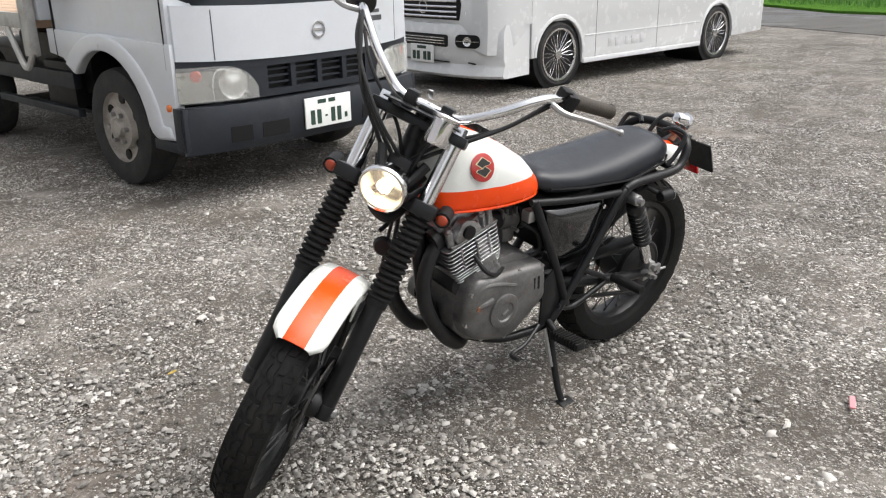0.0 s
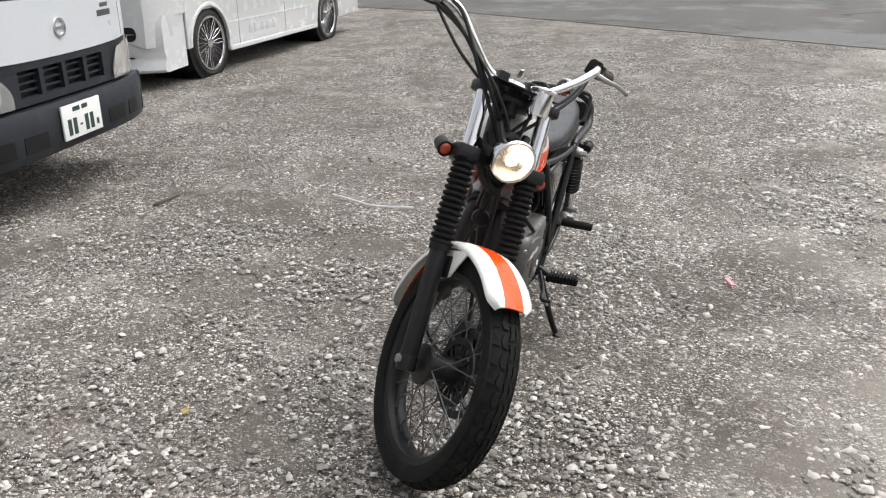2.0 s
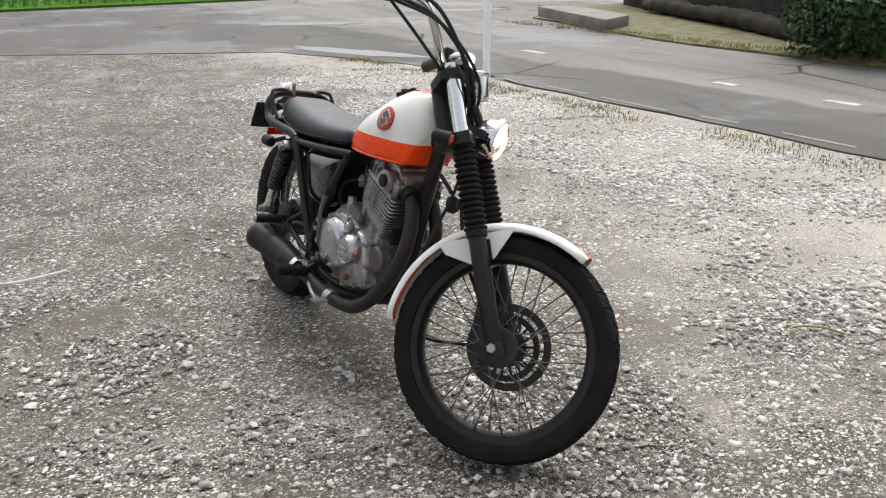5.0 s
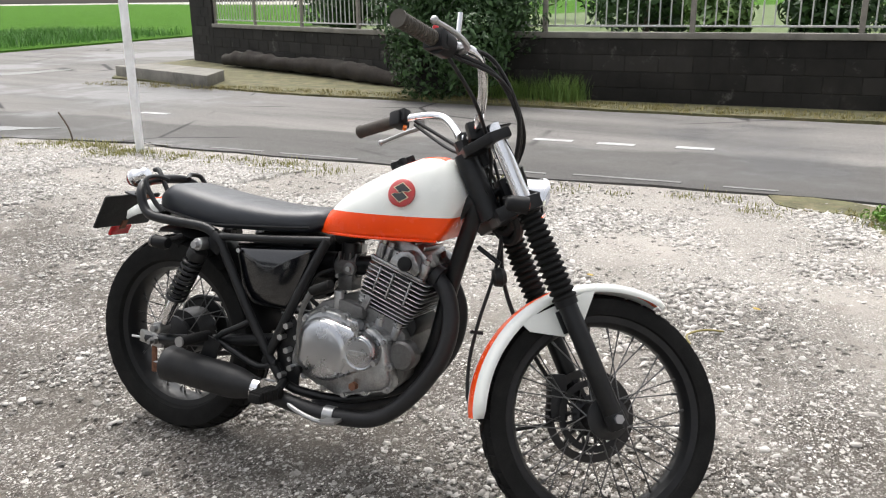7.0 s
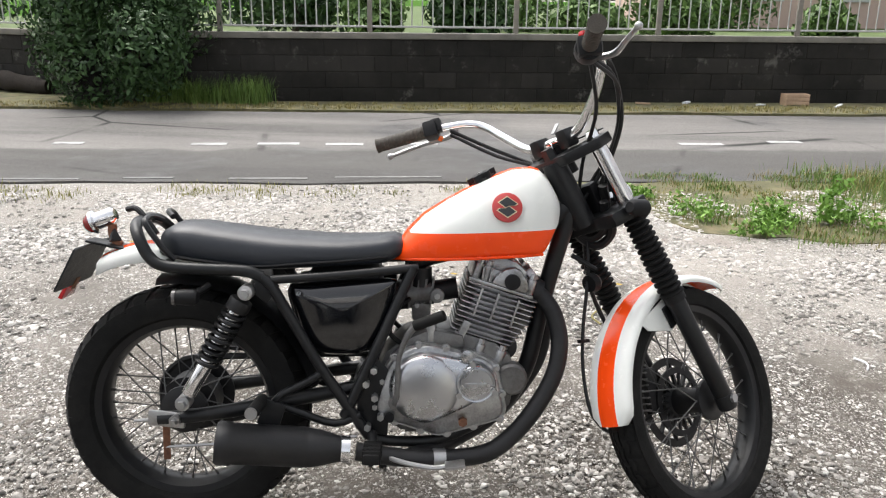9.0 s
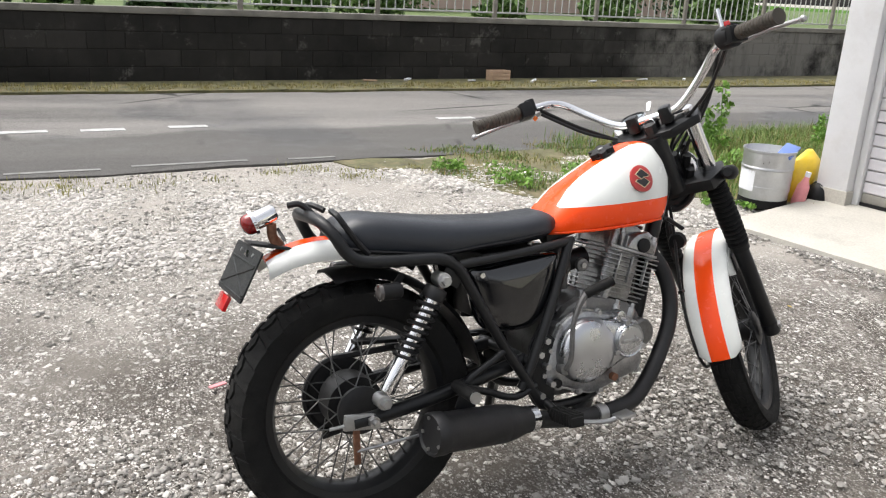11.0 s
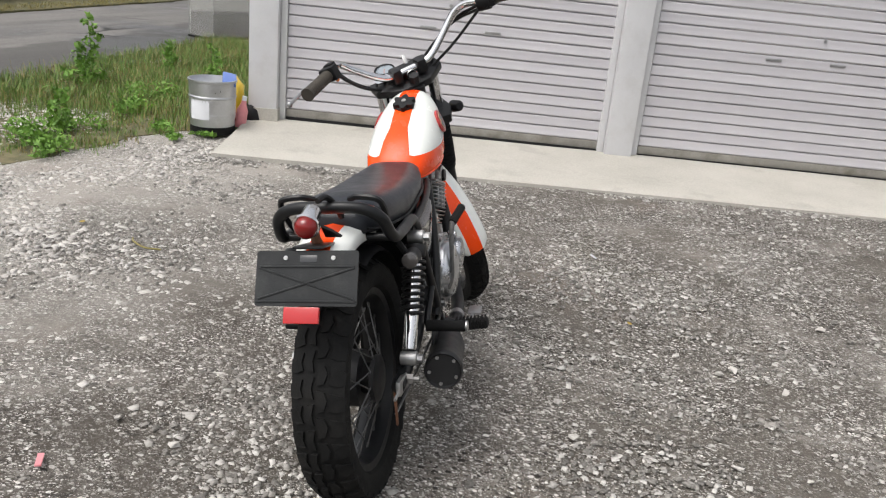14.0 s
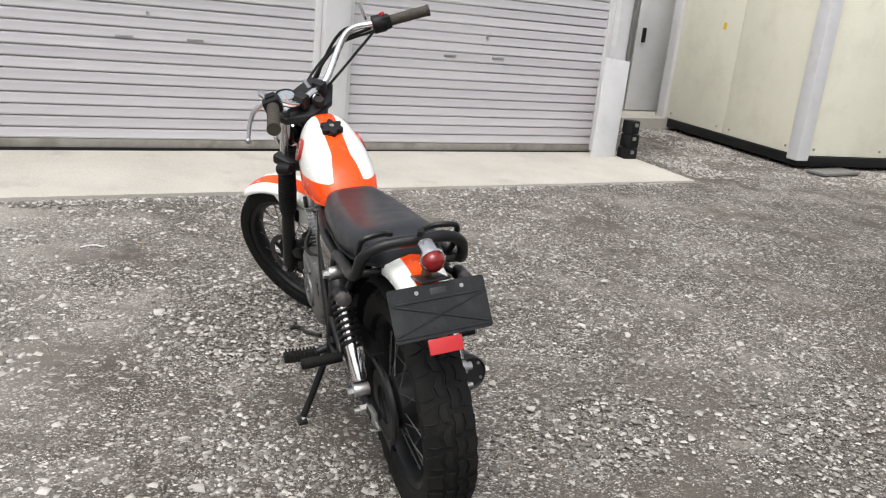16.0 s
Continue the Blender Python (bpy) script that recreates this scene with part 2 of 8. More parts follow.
RAIL = worn("galvanised_rail", (0.5, 0.5, 0.48), 0.5, 0.5, 0.15, dirt=(0.3, 0.27, 0.22))
CAR_WHITE = worn("white_car_paint", (0.62, 0.63, 0.635), 0.25, spread=0.03, scale=3, coat=0.6, dirt=(0.5, 0.48, 0.44), dirt_amount=0.04)
TRUCK_WHITE = worn("truck_white_paint", (0.56, 0.585, 0.62), 0.32, spread=0.05, scale=3, coat=0.35, dirt=(0.45, 0.43, 0.4), dirt_amount=0.3)
BUMPER = worn("dark_bumper_plastic", (0.02, 0.0235, 0.03), 0.5, spread=0.3, scale=5, dirt=(0.05, 0.05, 0.05), spec=0.28)
BLACK = worn("black_plastic", (0.007, 0.007, 0.0078), 0.5, spread=0.3, spec=0.27)
RUBBER = worn("black_rubber", (0.009, 0.009, 0.009), 0.75, spread=0.35, scale=14, fine=200, bump=0.2, dirt=(0.025, 0.023, 0.021), dirt_amount=0.4, spec=0.2)
GLASS_DARK = worn("dark_window_glass", (0.012, 0.014, 0.016), 0.05, spread=0.1, spec=0.8, bump=0.0)
CHROME = worn("chrome", (0.78, 0.78, 0.79), 0.12, 1.0, 0.05, bump=0.01)
STEEL = worn("dull_steel", (0.42, 0.42, 0.42), 0.4, 0.9, 0.2, dirt=(0.2, 0.15, 0.1))
TRIM_WHITE = worn("plate_white", (0.78, 0.79, 0.77), 0.45, spread=0.04)
PLATE_INK = worn("plate_dark_green", (0.02, 0.05, 0.035), 0.5)
WOOD = worn("pale_plank", (0.5, 0.35, 0.24), 0.7, spread=0.3, scale=7, fine=90, bump=0.2)
PUDDLE = worn("rain_water", (0.03, 0.03, 0.03), 0.04, spread=0.1, spec=0.7, bump=0.0)
FAINTPAINT = worn("rubbed_off_road_paint", (0.21, 0.207, 0.2), 0.85, spread=0.3, scale=12, dirt=(0.14, 0.137, 0.13), dirt_amount=1.0)
ROADPAINT = worn("worn_road_paint", (0.46, 0.458, 0.45), 0.8, spread=0.35, scale=10, dirt=(0.17, 0.166, 0.16), dirt_amount=1.0)


def clear_lens(name, tint, rough=0.08):
    m = Mat(name, rough)
    m.color(tint)
    m.b.inputs["Transmission Weight"].default_value = 0.85
    m.b.inputs["IOR"].default_value = 1.45
    m.bump(m.noise(90, 2), 0.15, 0.003)
    return m.m


def glossy_plastic(name, tint, rough=0.2):
    m = Mat(name, rough, 0, 0.5, 0.4)
    m.color(m.mix(0.3, tint, m.ramp(m.noise(60, 3), (0.3, tuple(c * 0.7 for c in tint)), (0.7, tint))))
    return m.m


LENS = clear_lens("clear_lamp_lens", (0.97, 0.97, 0.95), 0.02)
ORANGE_LENS = glossy_plastic("orange_lens", (0.75, 0.16, 0.02))
RED_LENS = glossy_plastic("red_lens", (0.2, 0.004, 0.004), 0.1)
REFLECTOR_RED = glossy_plastic("red_reflector", (0.46, 0.009, 0.011), 0.2)
YELLOW = glossy_plastic("yellow_plastic_bag", (0.8, 0.55, 0.03), 0.4)
PINK = glossy_plastic("pink_plastic", (0.75, 0.28, 0.3), 0.4)
BLUEPLASTIC = glossy_plastic("blue_plastic", (0.12, 0.2, 0.5), 0.4)
PAPER = worn("paper_label", (0.7, 0.71, 0.74), 0.7, spread=0.05)
ZINC = worn("zinc_pail", (0.55, 0.56, 0.57), 0.38, 0.9, 0.12, dirt=(0.3, 0.28, 0.25))


# ---- mesh helpers ----
def part(name, bm, material, parent=None, label="", smooth=True, m=None, angle=40):
    """Links a bmesh as one mesh object under a thing or a part."""
    if m is not None:
        bm.transform(m)
    bmesh.ops.recalc_face_normals(bm, faces=bm.faces)
    me = bpy.data.meshes.new(name)
    bm.to_mesh(me)
    bm.free()
    me.materials.append(material)
    if smooth:
        me.shade_smooth()
        me.set_sharp_from_angle(angle=radians(angle))
    ob = new(name, me)
    if parent is not None:
        ob.parent = parent
    if label:
        tagged(ob, label)
    return ob


def empty(name, m=None):
    ob = new(name)
    ob.empty_display_size = 0.1
    if m is not None:
        ob.matrix_world = m
    return ob


def piece(name, mesh, parent, m):
    """One of many alike pieces that share a mesh."""
    ob = new(name, mesh)
    ob.parent = parent
    ob.matrix_basis = m
    return ob


def mesh_of(name, bm, material, smooth=False):
    bmesh.ops.recalc_face_normals(bm, faces=bm.faces)
    me = bpy.data.meshes.new(name)
    bm.to_mesh(me)
    bm.free()
    me.materials.append(material)
    if smooth:
        me.shade_smooth()
        me.set_sharp_from_angle(angle=radians(40))
    return me


def box(sx, sy, sz, m=None, bevel=0.0, bm=None, seg=2):
    b = bmesh.new()
    bmesh.ops.create_cube(b, size=1.0)
    bmesh.ops.scale(b, vec=(sx, sy, sz), verts=b.verts)
    if bevel:
        bmesh.ops.bevel(b, geom=b.edges[:], offset=bevel, segments=seg, profile=0.6, affect="EDGES")
    if m is not None:
        b.transform(m)
    return merge(bm, b)


def merge(bm, b):
    if bm is None:
        return b
    me = bpy.data.meshes.new("tmp")
    b.to_mesh(me)
    b.free()
    bm.from_mesh(me)
    bpy.data.meshes.remove(me)
    return bm


def cyl(r, h, m=None, seg=24, r2=None, bevel=0.0, bm=None):
    """A cylinder along z, centred."""
    b = bmesh.new()
    bmesh.ops.create_cone(b, cap_ends=True, segments=seg, radius1=r, radius2=r if r2 is None else r2, depth=h)
    if bevel:
        es = [e for e in b.edges if len(e.link_faces) == 2 and any(len(f.verts) > 4 for f in e.link_faces)]
        bmesh.ops.bevel(b, geom=es, offset=bevel, segments=2, profile=0.6, affect="EDGES")
    if m is not None:
        b.transform(m)
    return merge(bm, b)


def lathe(profile, m=None, seg=32, bm=None, closed=False):
    """Revolves (radius, height) pairs about z."""
    b = bmesh.new()
    rings = []
    for r, h in profile:
        if r < 1e-5:
            rings.append([b.verts.new((0, 0, h))])
        else:
            rings.append([b.verts.new((r * math.cos(2 * math.pi * i / seg), r * math.sin(2 * math.pi * i / seg), h)) for i in range(seg)])
    pairs = list(zip(rings, rings[1:]))
    if closed:
        pairs.append((rings[-1], rings[0]))
    for a, c in pairs:
        for i in range(seg):
            j = (i + 1) % seg
            if len(a) == 1 and len(c) == 1:
                continue
            if len(a) == 1:
                b.faces.new((a[0], c[i], c[j]))
            elif len(c) == 1:
                b.faces.new((a[i], a[j], c[0]))
            else:
                b.faces.new((a[i], a[j], c[j], c[i]))
    if m is not None:
        b.transform(m)
    return merge(bm, b)


def smooth_line(pts, n=6):
    """Points on a Catmull-Rom curve through pts."""
    p = [Vector(q) for q in pts]
    if len(p) < 3:
        return p
    p = [2 * p[0] - p[1]] + p + [2 * p[-1] - p[-2]]
    out = []
    for i in range(1, len(p) - 2):
        for k in range(n):
            t = k / n
            a, b, c, d = p[i - 1], p[i], p[i + 1], p[i + 2]
            out.append(0.5 * ((2 * b) + (c - a) * t + (2 * a - 5 * b + 4 * c - d) * t * t + (3 * b - a - 3 * c + d) * t ** 3))
    out.append(p[-2])
    return out


def tube(pts, r, seg=10, n=6, bm=None, radii=None):
    """A round tube swept along a smooth line, with closed ends."""
    line = smooth_line(pts, n)
    b = bmesh.new()
    up = Vector((0.03, 0.02, 1)).normalized()
    rings = []
    for i, q in enumerate(line):
        t = (line[min(i + 1, len(line) - 1)] - line[max(i - 1, 0)]).normalized()
        side = t.cross(up)
        if side.length < 1e-4:
            side = t.cross(Vector((1, 0, 0)))
        side.normalize()
        up = side.cross(t).normalized()
        rr = r if radii is None else float(np.interp(i / (len(line) - 1), np.linspace(0, 1, len(radii)), radii))
        rings.append([b.verts.new(q + rr * (math.cos(a) * side + math.sin(a) * up)) for a in (2 * math.pi * k / seg for k in range(seg))])
    for a, c in zip(rings, rings[1:]):
        for k in range(seg):
            j = (k + 1) % seg
            b.faces.new((a[k], a[j], c[j], c[k]))
    b.faces.new(rings[0][::-1])
    b.faces.new(rings[-1])
    return merge(bm, b)


def loft(rings, m=None, bm=None, caps=True, closed=True):
    """Skins rings of equally many points."""
    b = bmesh.new()
    vs = [[b.verts.new(p) for p in ring] for ring in rings]
    for a, c in zip(vs, vs[1:]):
        for k in range(len(a) if closed else len(a) - 1):
            j = (k + 1) % len(a)
            b.faces.new((a[k], a[j], c[j], c[k]))
    if caps:
        b.faces.new(vs[0][::-1])
        b.faces.new(vs[-1])
    if m is not None:
        b.transform(m)
    return merge(bm, b)


def prism(outline, h, m=None, bevel=0.0, bm=None, seg=2):
    """An outline in x, y raised by h along z from z = 0."""
    b = bmesh.new()
    f = b.faces.new([b.verts.new((x, y, 0)) for x, y in outline])
    g = bmesh.ops.extrude_face_region(b, geom=[f])
    bmesh.ops.translate(b, vec=(0, 0, h), verts=[v for v in g["geom"] if isinstance(v, bmesh.types.BMVert)])
    bmesh.ops.recalc_face_normals(b, faces=b.faces)
    if bevel:
        bmesh.ops.bevel(b, geom=b.edges[:], offset=bevel, segments=seg, profile=0.6, affect="EDGES", clamp_overlap=True)
    if m is not None:
        b.transform(m)
    return merge(bm, b)


def rounded_rect(hx, hy, r, n=5):
    pts = []
    for cx, cy, a0 in ((hx - r, hy - r, 0), (-hx + r, hy - r, 90), (-hx + r, -hy + r, 180), (hx - r, -hy + r, 270)):
        for i in range(n + 1):
            a = radians(a0 + 90 * i / n)
            pts.append((cx + r * math.cos(a), cy + r * math.sin(a)))
    return pts


def along(a, b):
    """A pose whose z runs from a to b, at their middle; and the distance."""
    a, b = Vector(a), Vector(b)
    q = (b - a).to_track_quat("Z", "X").to_matrix().to_4x4()
    return Matrix.Translation((a + b) / 2) @ q, (b - a).length


def rod(a, b, r, seg=10, bm=None, r2=None, bevel=0.0):
    m, d = along(a, b)
    return cyl(r, d, m, seg, r2, bevel, bm)


def from_arrays(name, verts, faces, material):
    """A mesh of equal polygons from numpy arrays."""
    me = bpy.data.meshes.new(name)
    k = faces.shape[1]
    me.vertices.add(len(verts))
    me.vertices.foreach_set("co", np.asarray(verts, np.float32).ravel())
    me.loops.add(faces.size)
    me.loops.foreach_set("vertex_index", faces.astype(np.int32).ravel())
    me.polygons.add(len(faces))
    me.polygons.foreach_set("loop_start", np.arange(0, faces.size, k, dtype=np.int32))
    me.update(calc_edges=True)
    me.validate()
    me.materials.append(material)
    return me


def frame2(origin, fx, z=0.0):
    """A pose on the ground with the given x direction."""
    a = Vector((fx[0], fx[1], 0)).normalized()
    b = Vector((-a.y, a.x, 0))
    zz = Vector((0, 0, 1))
    m = Matrix((a, b, zz)).transposed().to_4x4()
    m.translation = (origin[0], origin[1], z)
    return m


def blades(name, spots, height, spread, count, width, material, seed=3):
    """Bent grass blades round each spot (x, y, z, size), as one mesh."""
    rng = np.random.default_rng(seed)
    spots = np.asarray(spots, float)
    n = len(spots) * count
    s = np.repeat(spots, count, axis=0)
    size = s[:, 3]
    base = s[:, :3].copy()
    base[:, 0] += rng.normal(0, spread, n) * size
    base[:, 1] += rng.normal(0, spread, n) * size
    a = rng.uniform(0, 2 * np.pi, n)
    h = height * size * rng.uniform(0.5, 1.15, n)
    lean = rng.uniform(0.15, 0.75, n) * h
    d = np.stack([np.cos(a), np.sin(a), np.zeros(n)], 1)
    w = np.stack([-np.sin(a), np.cos(a), np.zeros(n)], 1) * (width * rng.uniform(0.6, 1.3, n))[:, None]
    up = np.array([0, 0, 1.0])
    mid = base + d * (lean * 0.35)[:, None] + up * (h * 0.6)[:, None]
    tip = base + d * lean[:, None] + up * h[:, None]
    v = np.stack([base - w / 2, base + w / 2, mid + w * 0.4, mid - w * 0.4, tip + w * 0.05, tip - w * 0.05], 1).reshape(-1, 3)
    o = np.arange(n)[:, None] * 6
    f = np.concatenate([o + np.array([[0, 1, 2, 3]]), o + np.array([[3, 2, 4, 5]])], 0)
    return new(name, from_arrays(name, v, f, material))


def leaf_cloud(name, centres, radii, count, size, material, seed=5):
    """Small leaves scattered over the outside of uneven clumps, one mesh."""
    rng = np.random.default_rng(seed)
    centres, radii = np.asarray(centres, float), np.asarray(radii, float)
    pick = rng.choice(len(centres), count, p=radii ** 2 / np.sum(radii ** 2))
    d = rng.normal(size=(count, 3))
    d /= np.linalg.norm(d, axis=1)[:, None]
    p = centres[pick] + d * (radii[pick] * rng.uniform(0.72, 1.08, count) ** 1)[:, None]
    p[:, 2] = np.maximum(p[:, 2], 0.03)
    nrm = d + rng.normal(0, 0.55, (count, 3))
    nrm /= np.linalg.norm(nrm, axis=1)[:, None]
    t = np.cross(nrm, rng.normal(size=(count, 3)))
    t /= np.linalg.norm(t, axis=1)[:, None]
    s = np.cross(nrm, t)
    ln = (size * rng.uniform(0.6, 1.3, count))[:, None]
    v = np.stack([p - t * ln, p + s * ln * 0.42 + nrm * ln * 0.12, p + t * ln, p - s * ln * 0.42 + nrm * ln * 0.12], 1).reshape(-1, 3)
    f = np.arange(count * 4).reshape(-1, 4)
    return from_arrays(name, v, f, material)


# ---- ground, road and field ----
def ground_sheet():
    fine = np.arange(-6.5, 6.51, 0.1)
    coarse = np.array([-900, -300, -120, -60, -35, -22, -15, -11, -8.5, -7.2])
    ax = np.concatenate([coarse, fine, -coarse[::-1]])
    X, Y = np.meshgrid(ax, ax, indexing="ij")
    Z = np.zeros_like(X)
    for i in range(len(ax)):
        for j in range(len(ax)):
            x, y = X[i, j], Y[i, j]
            if abs(x) < 6.6 and abs(y) < 6.6:
                Z[i, j] = 0.012 * noise.noise(Vector((x * 1.1, y * 1.1, 0.3))) + 0.006 * noise.noise(Vector((x * 3.7, y * 3.7, 2.0)))
    # flat under the road
    road = np.clip((Y - (3.84 + 0.16 * X)) * 6, 0, 1)
    Z = Z * (1 - road) - 0.012 * road
    v = np.stack([X, Y, Z - 0.004], 2).reshape(-1, 3)
    n = len(ax)
    i, j = np.meshgrid(np.arange(n - 1), np.arange(n - 1), indexing="ij")
    a = (i * n + j).ravel()
    f = np.stack([a, a + n, a + n + 1, a + 1], 1)
    me = from_arrays("ground", v, f, GRAVEL)
    me.shade_smooth()
    return tagged(new("ground", me), "grey crushed gravel yard with pale stones and packed soil", "gravel ground", kind="structure")


ground = ground_sheet()


def sheet(name, outline, z, material, label, category, thick=0.03):
    ob = part(name, prism(outline, thick, pose(0, 0, z - thick)), material, None, label, smooth=False)
    return tagged(ob, label, category, kind="structure")


def ragged(pts, step=0.35, amp=0.07, seed=1):
    """Breaks a line into short uneven pieces."""
    out = []
    for (x0, y0), (x1, y1) in zip(pts, pts[1:]):
        k = max(1, int(math.hypot(x1 - x0, y1 - y0) / step))
        for i in range(k):
            t = i / k
            x, y = x0 + (x1 - x0) * t, y0 + (y1 - y0) * t
            out.append((x + amp * noise.noise(Vector((x * 2, y * 2, seed))), y + amp * 1.5 * noise.noise(Vector((x * 2, y * 2, seed + 5)))))
    out.append(pts[-1])
    return out


near_edge = ragged([(40, 10.4), (12, 5.9), (3.6, 4.45), (0, 3.93), (-3.1, 3.43), (-4.6, 3.32), (-6.0, 2.85), (-7.7, 1.85), (-9.0, -1.5), (-10.4, -5.0), (-10.6, -7.8), (-13, -18), (-18, -40)])
far_edge = [(-24, -40), (-17.2, -18), (-13.8, -8.4), (-14.3, -6.0), (-16.8, -3.2), (-18.2, 3), (-19.7, 10.6), (-22.8, 19.7), (-30, 40), (-22, 38), (-15.5, 17), (-12.6, 9.6), (-10.6, 7.3), (-6.4, 6.85), (-2.2, 7.28), (4, 8.05), (12, 9.2), (40, 13.6)]
sheet("road", near_edge + far_edge, 0.004, ASPHALT, "worn grey asphalt road with cracks and damp patches", "road")
near_verge = ragged([(0.75, 4.02), (1.2, 3.58), (1.6, 3.15), (1.95, 2.78), (2.35, 2.68), (2.75, 2.72), (3.05, 2.6), (3.75, 2.75), (5.2, 2.9), (6.6, 3.4), (8.0, 4.95), (5.0, 4.6), (2.4, 4.22), (0.75, 4.02)], 0.2, 0.22, 4)[:-1]
sheet("grass_verge", near_verge, 0.003, TURF, "mossy soil patch under the weeds by the garage", "verge", 0.03)
sheet("verge", ragged([(-12.6, 9.6), (-10.6, 7.3), (-6.4, 6.85), (-2.2, 7.28), (4, 8.05), (12, 9.2), (24, 11.2)], 0.5, 0.1) + [(24, 13.2), (0, 9.2), (-4, 9.4), (-12.8, 11.6)], 0.03, TURF, "mossy soil strip with fallen leaves along the wall", "verge", 0.06)
field = sheet("field", [(-13.9, -8.4), (-14.4, -6.0), (-16.9, -3.2), (-18.3, 3), (-19.8, 10.6), (-22.9, 19.7), (-30, 40), (-60, 120), (-400, 300), (-400, -300), (-60, -120), (-24.2, -40), (-17.3, -18)], 0.05, FIELD, "bright green rice field beyond the road", "field", 0.06)


def rice_rows():
    spots = []
    for i in range(48):
        for j in range(150):
            x = -14.6 - i * 0.3 - 0.02 * j
            y = -16 + j * 0.24
            if x < np.interp(y, [-18, -8.4, -6, -3.2, 3, 10.6, 19.7], [-17.6, -14.2, -14.7, -17.2, -18.6, -20.1, -23.2]) - 0.2:
                spots.append((x + random.uniform(-0.02, 0.02), y + random.uniform(-0.03, 0.03), 0.05, random.uniform(0.8, 1.15)))
    return blades("rice_plants", spots, 0.3, 0.045, 6, 0.016, RICE, 7)


tagged(rice_rows(), "young green rice plants in long wet rows", "rice plants", kind="stuff")

# worn paint on the asphalt
def road_dash(x, y, length, width, turn, paint=ROADPAINT):
    o = ragged([(-length / 2, -width / 2), (length / 2, -width / 2), (length / 2, width / 2), (-length / 2, width / 2), (-length / 2, -width / 2)], 0.06, 0.012, x)
    ob = part("road_marking", prism(o[:-1], 0.004, pose(x, y, 0.0045, 0, 0, turn)), paint, None, smooth=False)
    return tagged(ob, "worn white paint dash on the asphalt road", "road marking", "centre line dashes", "structure")


for x, y, ln in ((-2.0, 5.15, 0.3), (-1.42, 5.26, 0.36), (-0.85, 5.33, 0.33), (-0.2, 5.46, 0.3), (2.3, 5.86, 0.4), (-6.2, 4.7, 0.4), (-3.2, 5.0, 0.25), (3.1, 6.1, 0.3)):
    road_dash(x, y, ln, 0.1, 9)
for k in range(7):
    x = -4.4 + k * 0.83
    road_dash(x, 4.03 + 0.165 * x + (0.03 if k % 2 else 0), 0.35 + 0.2 * (k % 3), 0.045, 9, FAINTPAINT)


def puddle(x, y, rx, ry, turn, seed):
    o = [(rx * math.cos(a) * (1 + 0.5 * noise.noise(Vector((math.cos(a) * 2, math.sin(a) * 2, seed)))), ry * math.sin(a) * (1 + 0.5 * noise.noise(Vector((math.cos(a) * 2, math.sin(a) * 2, seed + 4))))) for a in (2 * math.pi * i / 40 for i in range(40))]
    ob = part("puddle", prism(o, 0.003, pose(x, y, 0.0048, 0, 0, turn)), PUDDLE, None, smooth=False)
    tagged(ob, "shallow rain puddle on the asphalt", "puddle", "puddles", "structure")


puddle(-11.5, 3.3, 1.0, 0.35, 70, 1)
puddle(-7.2, 2.75, 1.1, 0.22, 30, 2)
puddle(-13.2, 6.8, 1.3, 0.3, 80, 3)


# ---- loose gravel ----
def stone_shape(rng):
    base = np.array([(-1, -1, -.7), (1, -1, -.6), (1, 1, -.7), (-1, 1, -.6), (-.75, -.8, .6), (.8, -.7, .7), (.7, .8, .55), (-.8, .75, .65)], float)
    return (base + rng.normal(0, 0.33, base.shape)) * np.array([1, 0.72, 0.42]) * 0.5


STONE_FACES = np.array([(4, 5, 6, 7), (0, 1, 5, 4), (1, 2, 6, 5), (2, 3, 7, 6), (3, 0, 4, 7)])


def on_yard(x, y):
    slab = (0.96 * x + 0.28 * y > 3.04) & (0.28 * x - 0.96 * y > -1.3) & (0.28 * x - 0.96 * y < 4.15)
    return (y < 3.85 + 0.16 * x) & ~slab


def scatter(name, n, lo, hi, region, material, label, seed, power=2.2, lift=0.1):
    rng = np.random.default_rng(seed)
    x = region(rng, n)
    x = x[on_yard(x[:, 0], x[:, 1])]
    # stones gather in drifts and leave bare packed soil between
    keep = [noise.noise(Vector((p[0] * 1.6, p[1] * 1.6, seed))) + 0.5 * noise.noise(Vector((p[0] * 5.1, p[1] * 5.1, seed))) for p in x]
    x = x[np.array(keep) > rng.normal(0.06, 0.14, len(x))]
    n = len(x)
    size = lo + (hi - lo) * rng.random(n) ** power
    kinds = np.stack([stone_shape(rng) for _ in range(40)])
    a = rng.uniform(0, 2 * np.pi, n)
    v = kinds[rng.integers(0, 40, n)] * size[:, None, None]
    c, s = np.cos(a)[:, None], np.sin(a)[:, None]
    vx = v[:, :, 0] * c - v[:, :, 1] * s + x[:, 0, None]
    vy = v[:, :, 0] * s + v[:, :, 1] * c + x[:, 1, None]
    vz = v[:, :, 2] + (size * lift)[:, None] - 0.002
    verts = np.stack([vx, vy, vz], 2).reshape(-1, 3)
    f = (np.arange(n)[:, None, None] * 8 + STONE_FACES[None]).reshape(-1, 4)
    return tagged(new(name, from_arrays(name, verts, f, material)), label, "gravel", kind="stuff")


def near_region(rng, n):
    return np.stack([rng.normal(0.6, 2.1, n), rng.normal(-0.2, 1.9, n)], 1)


def wide_region(rng, n):
    return np.stack([rng.uniform(-8, 5.5, n), rng.uniform(-6.5, 4.3, n)], 1)


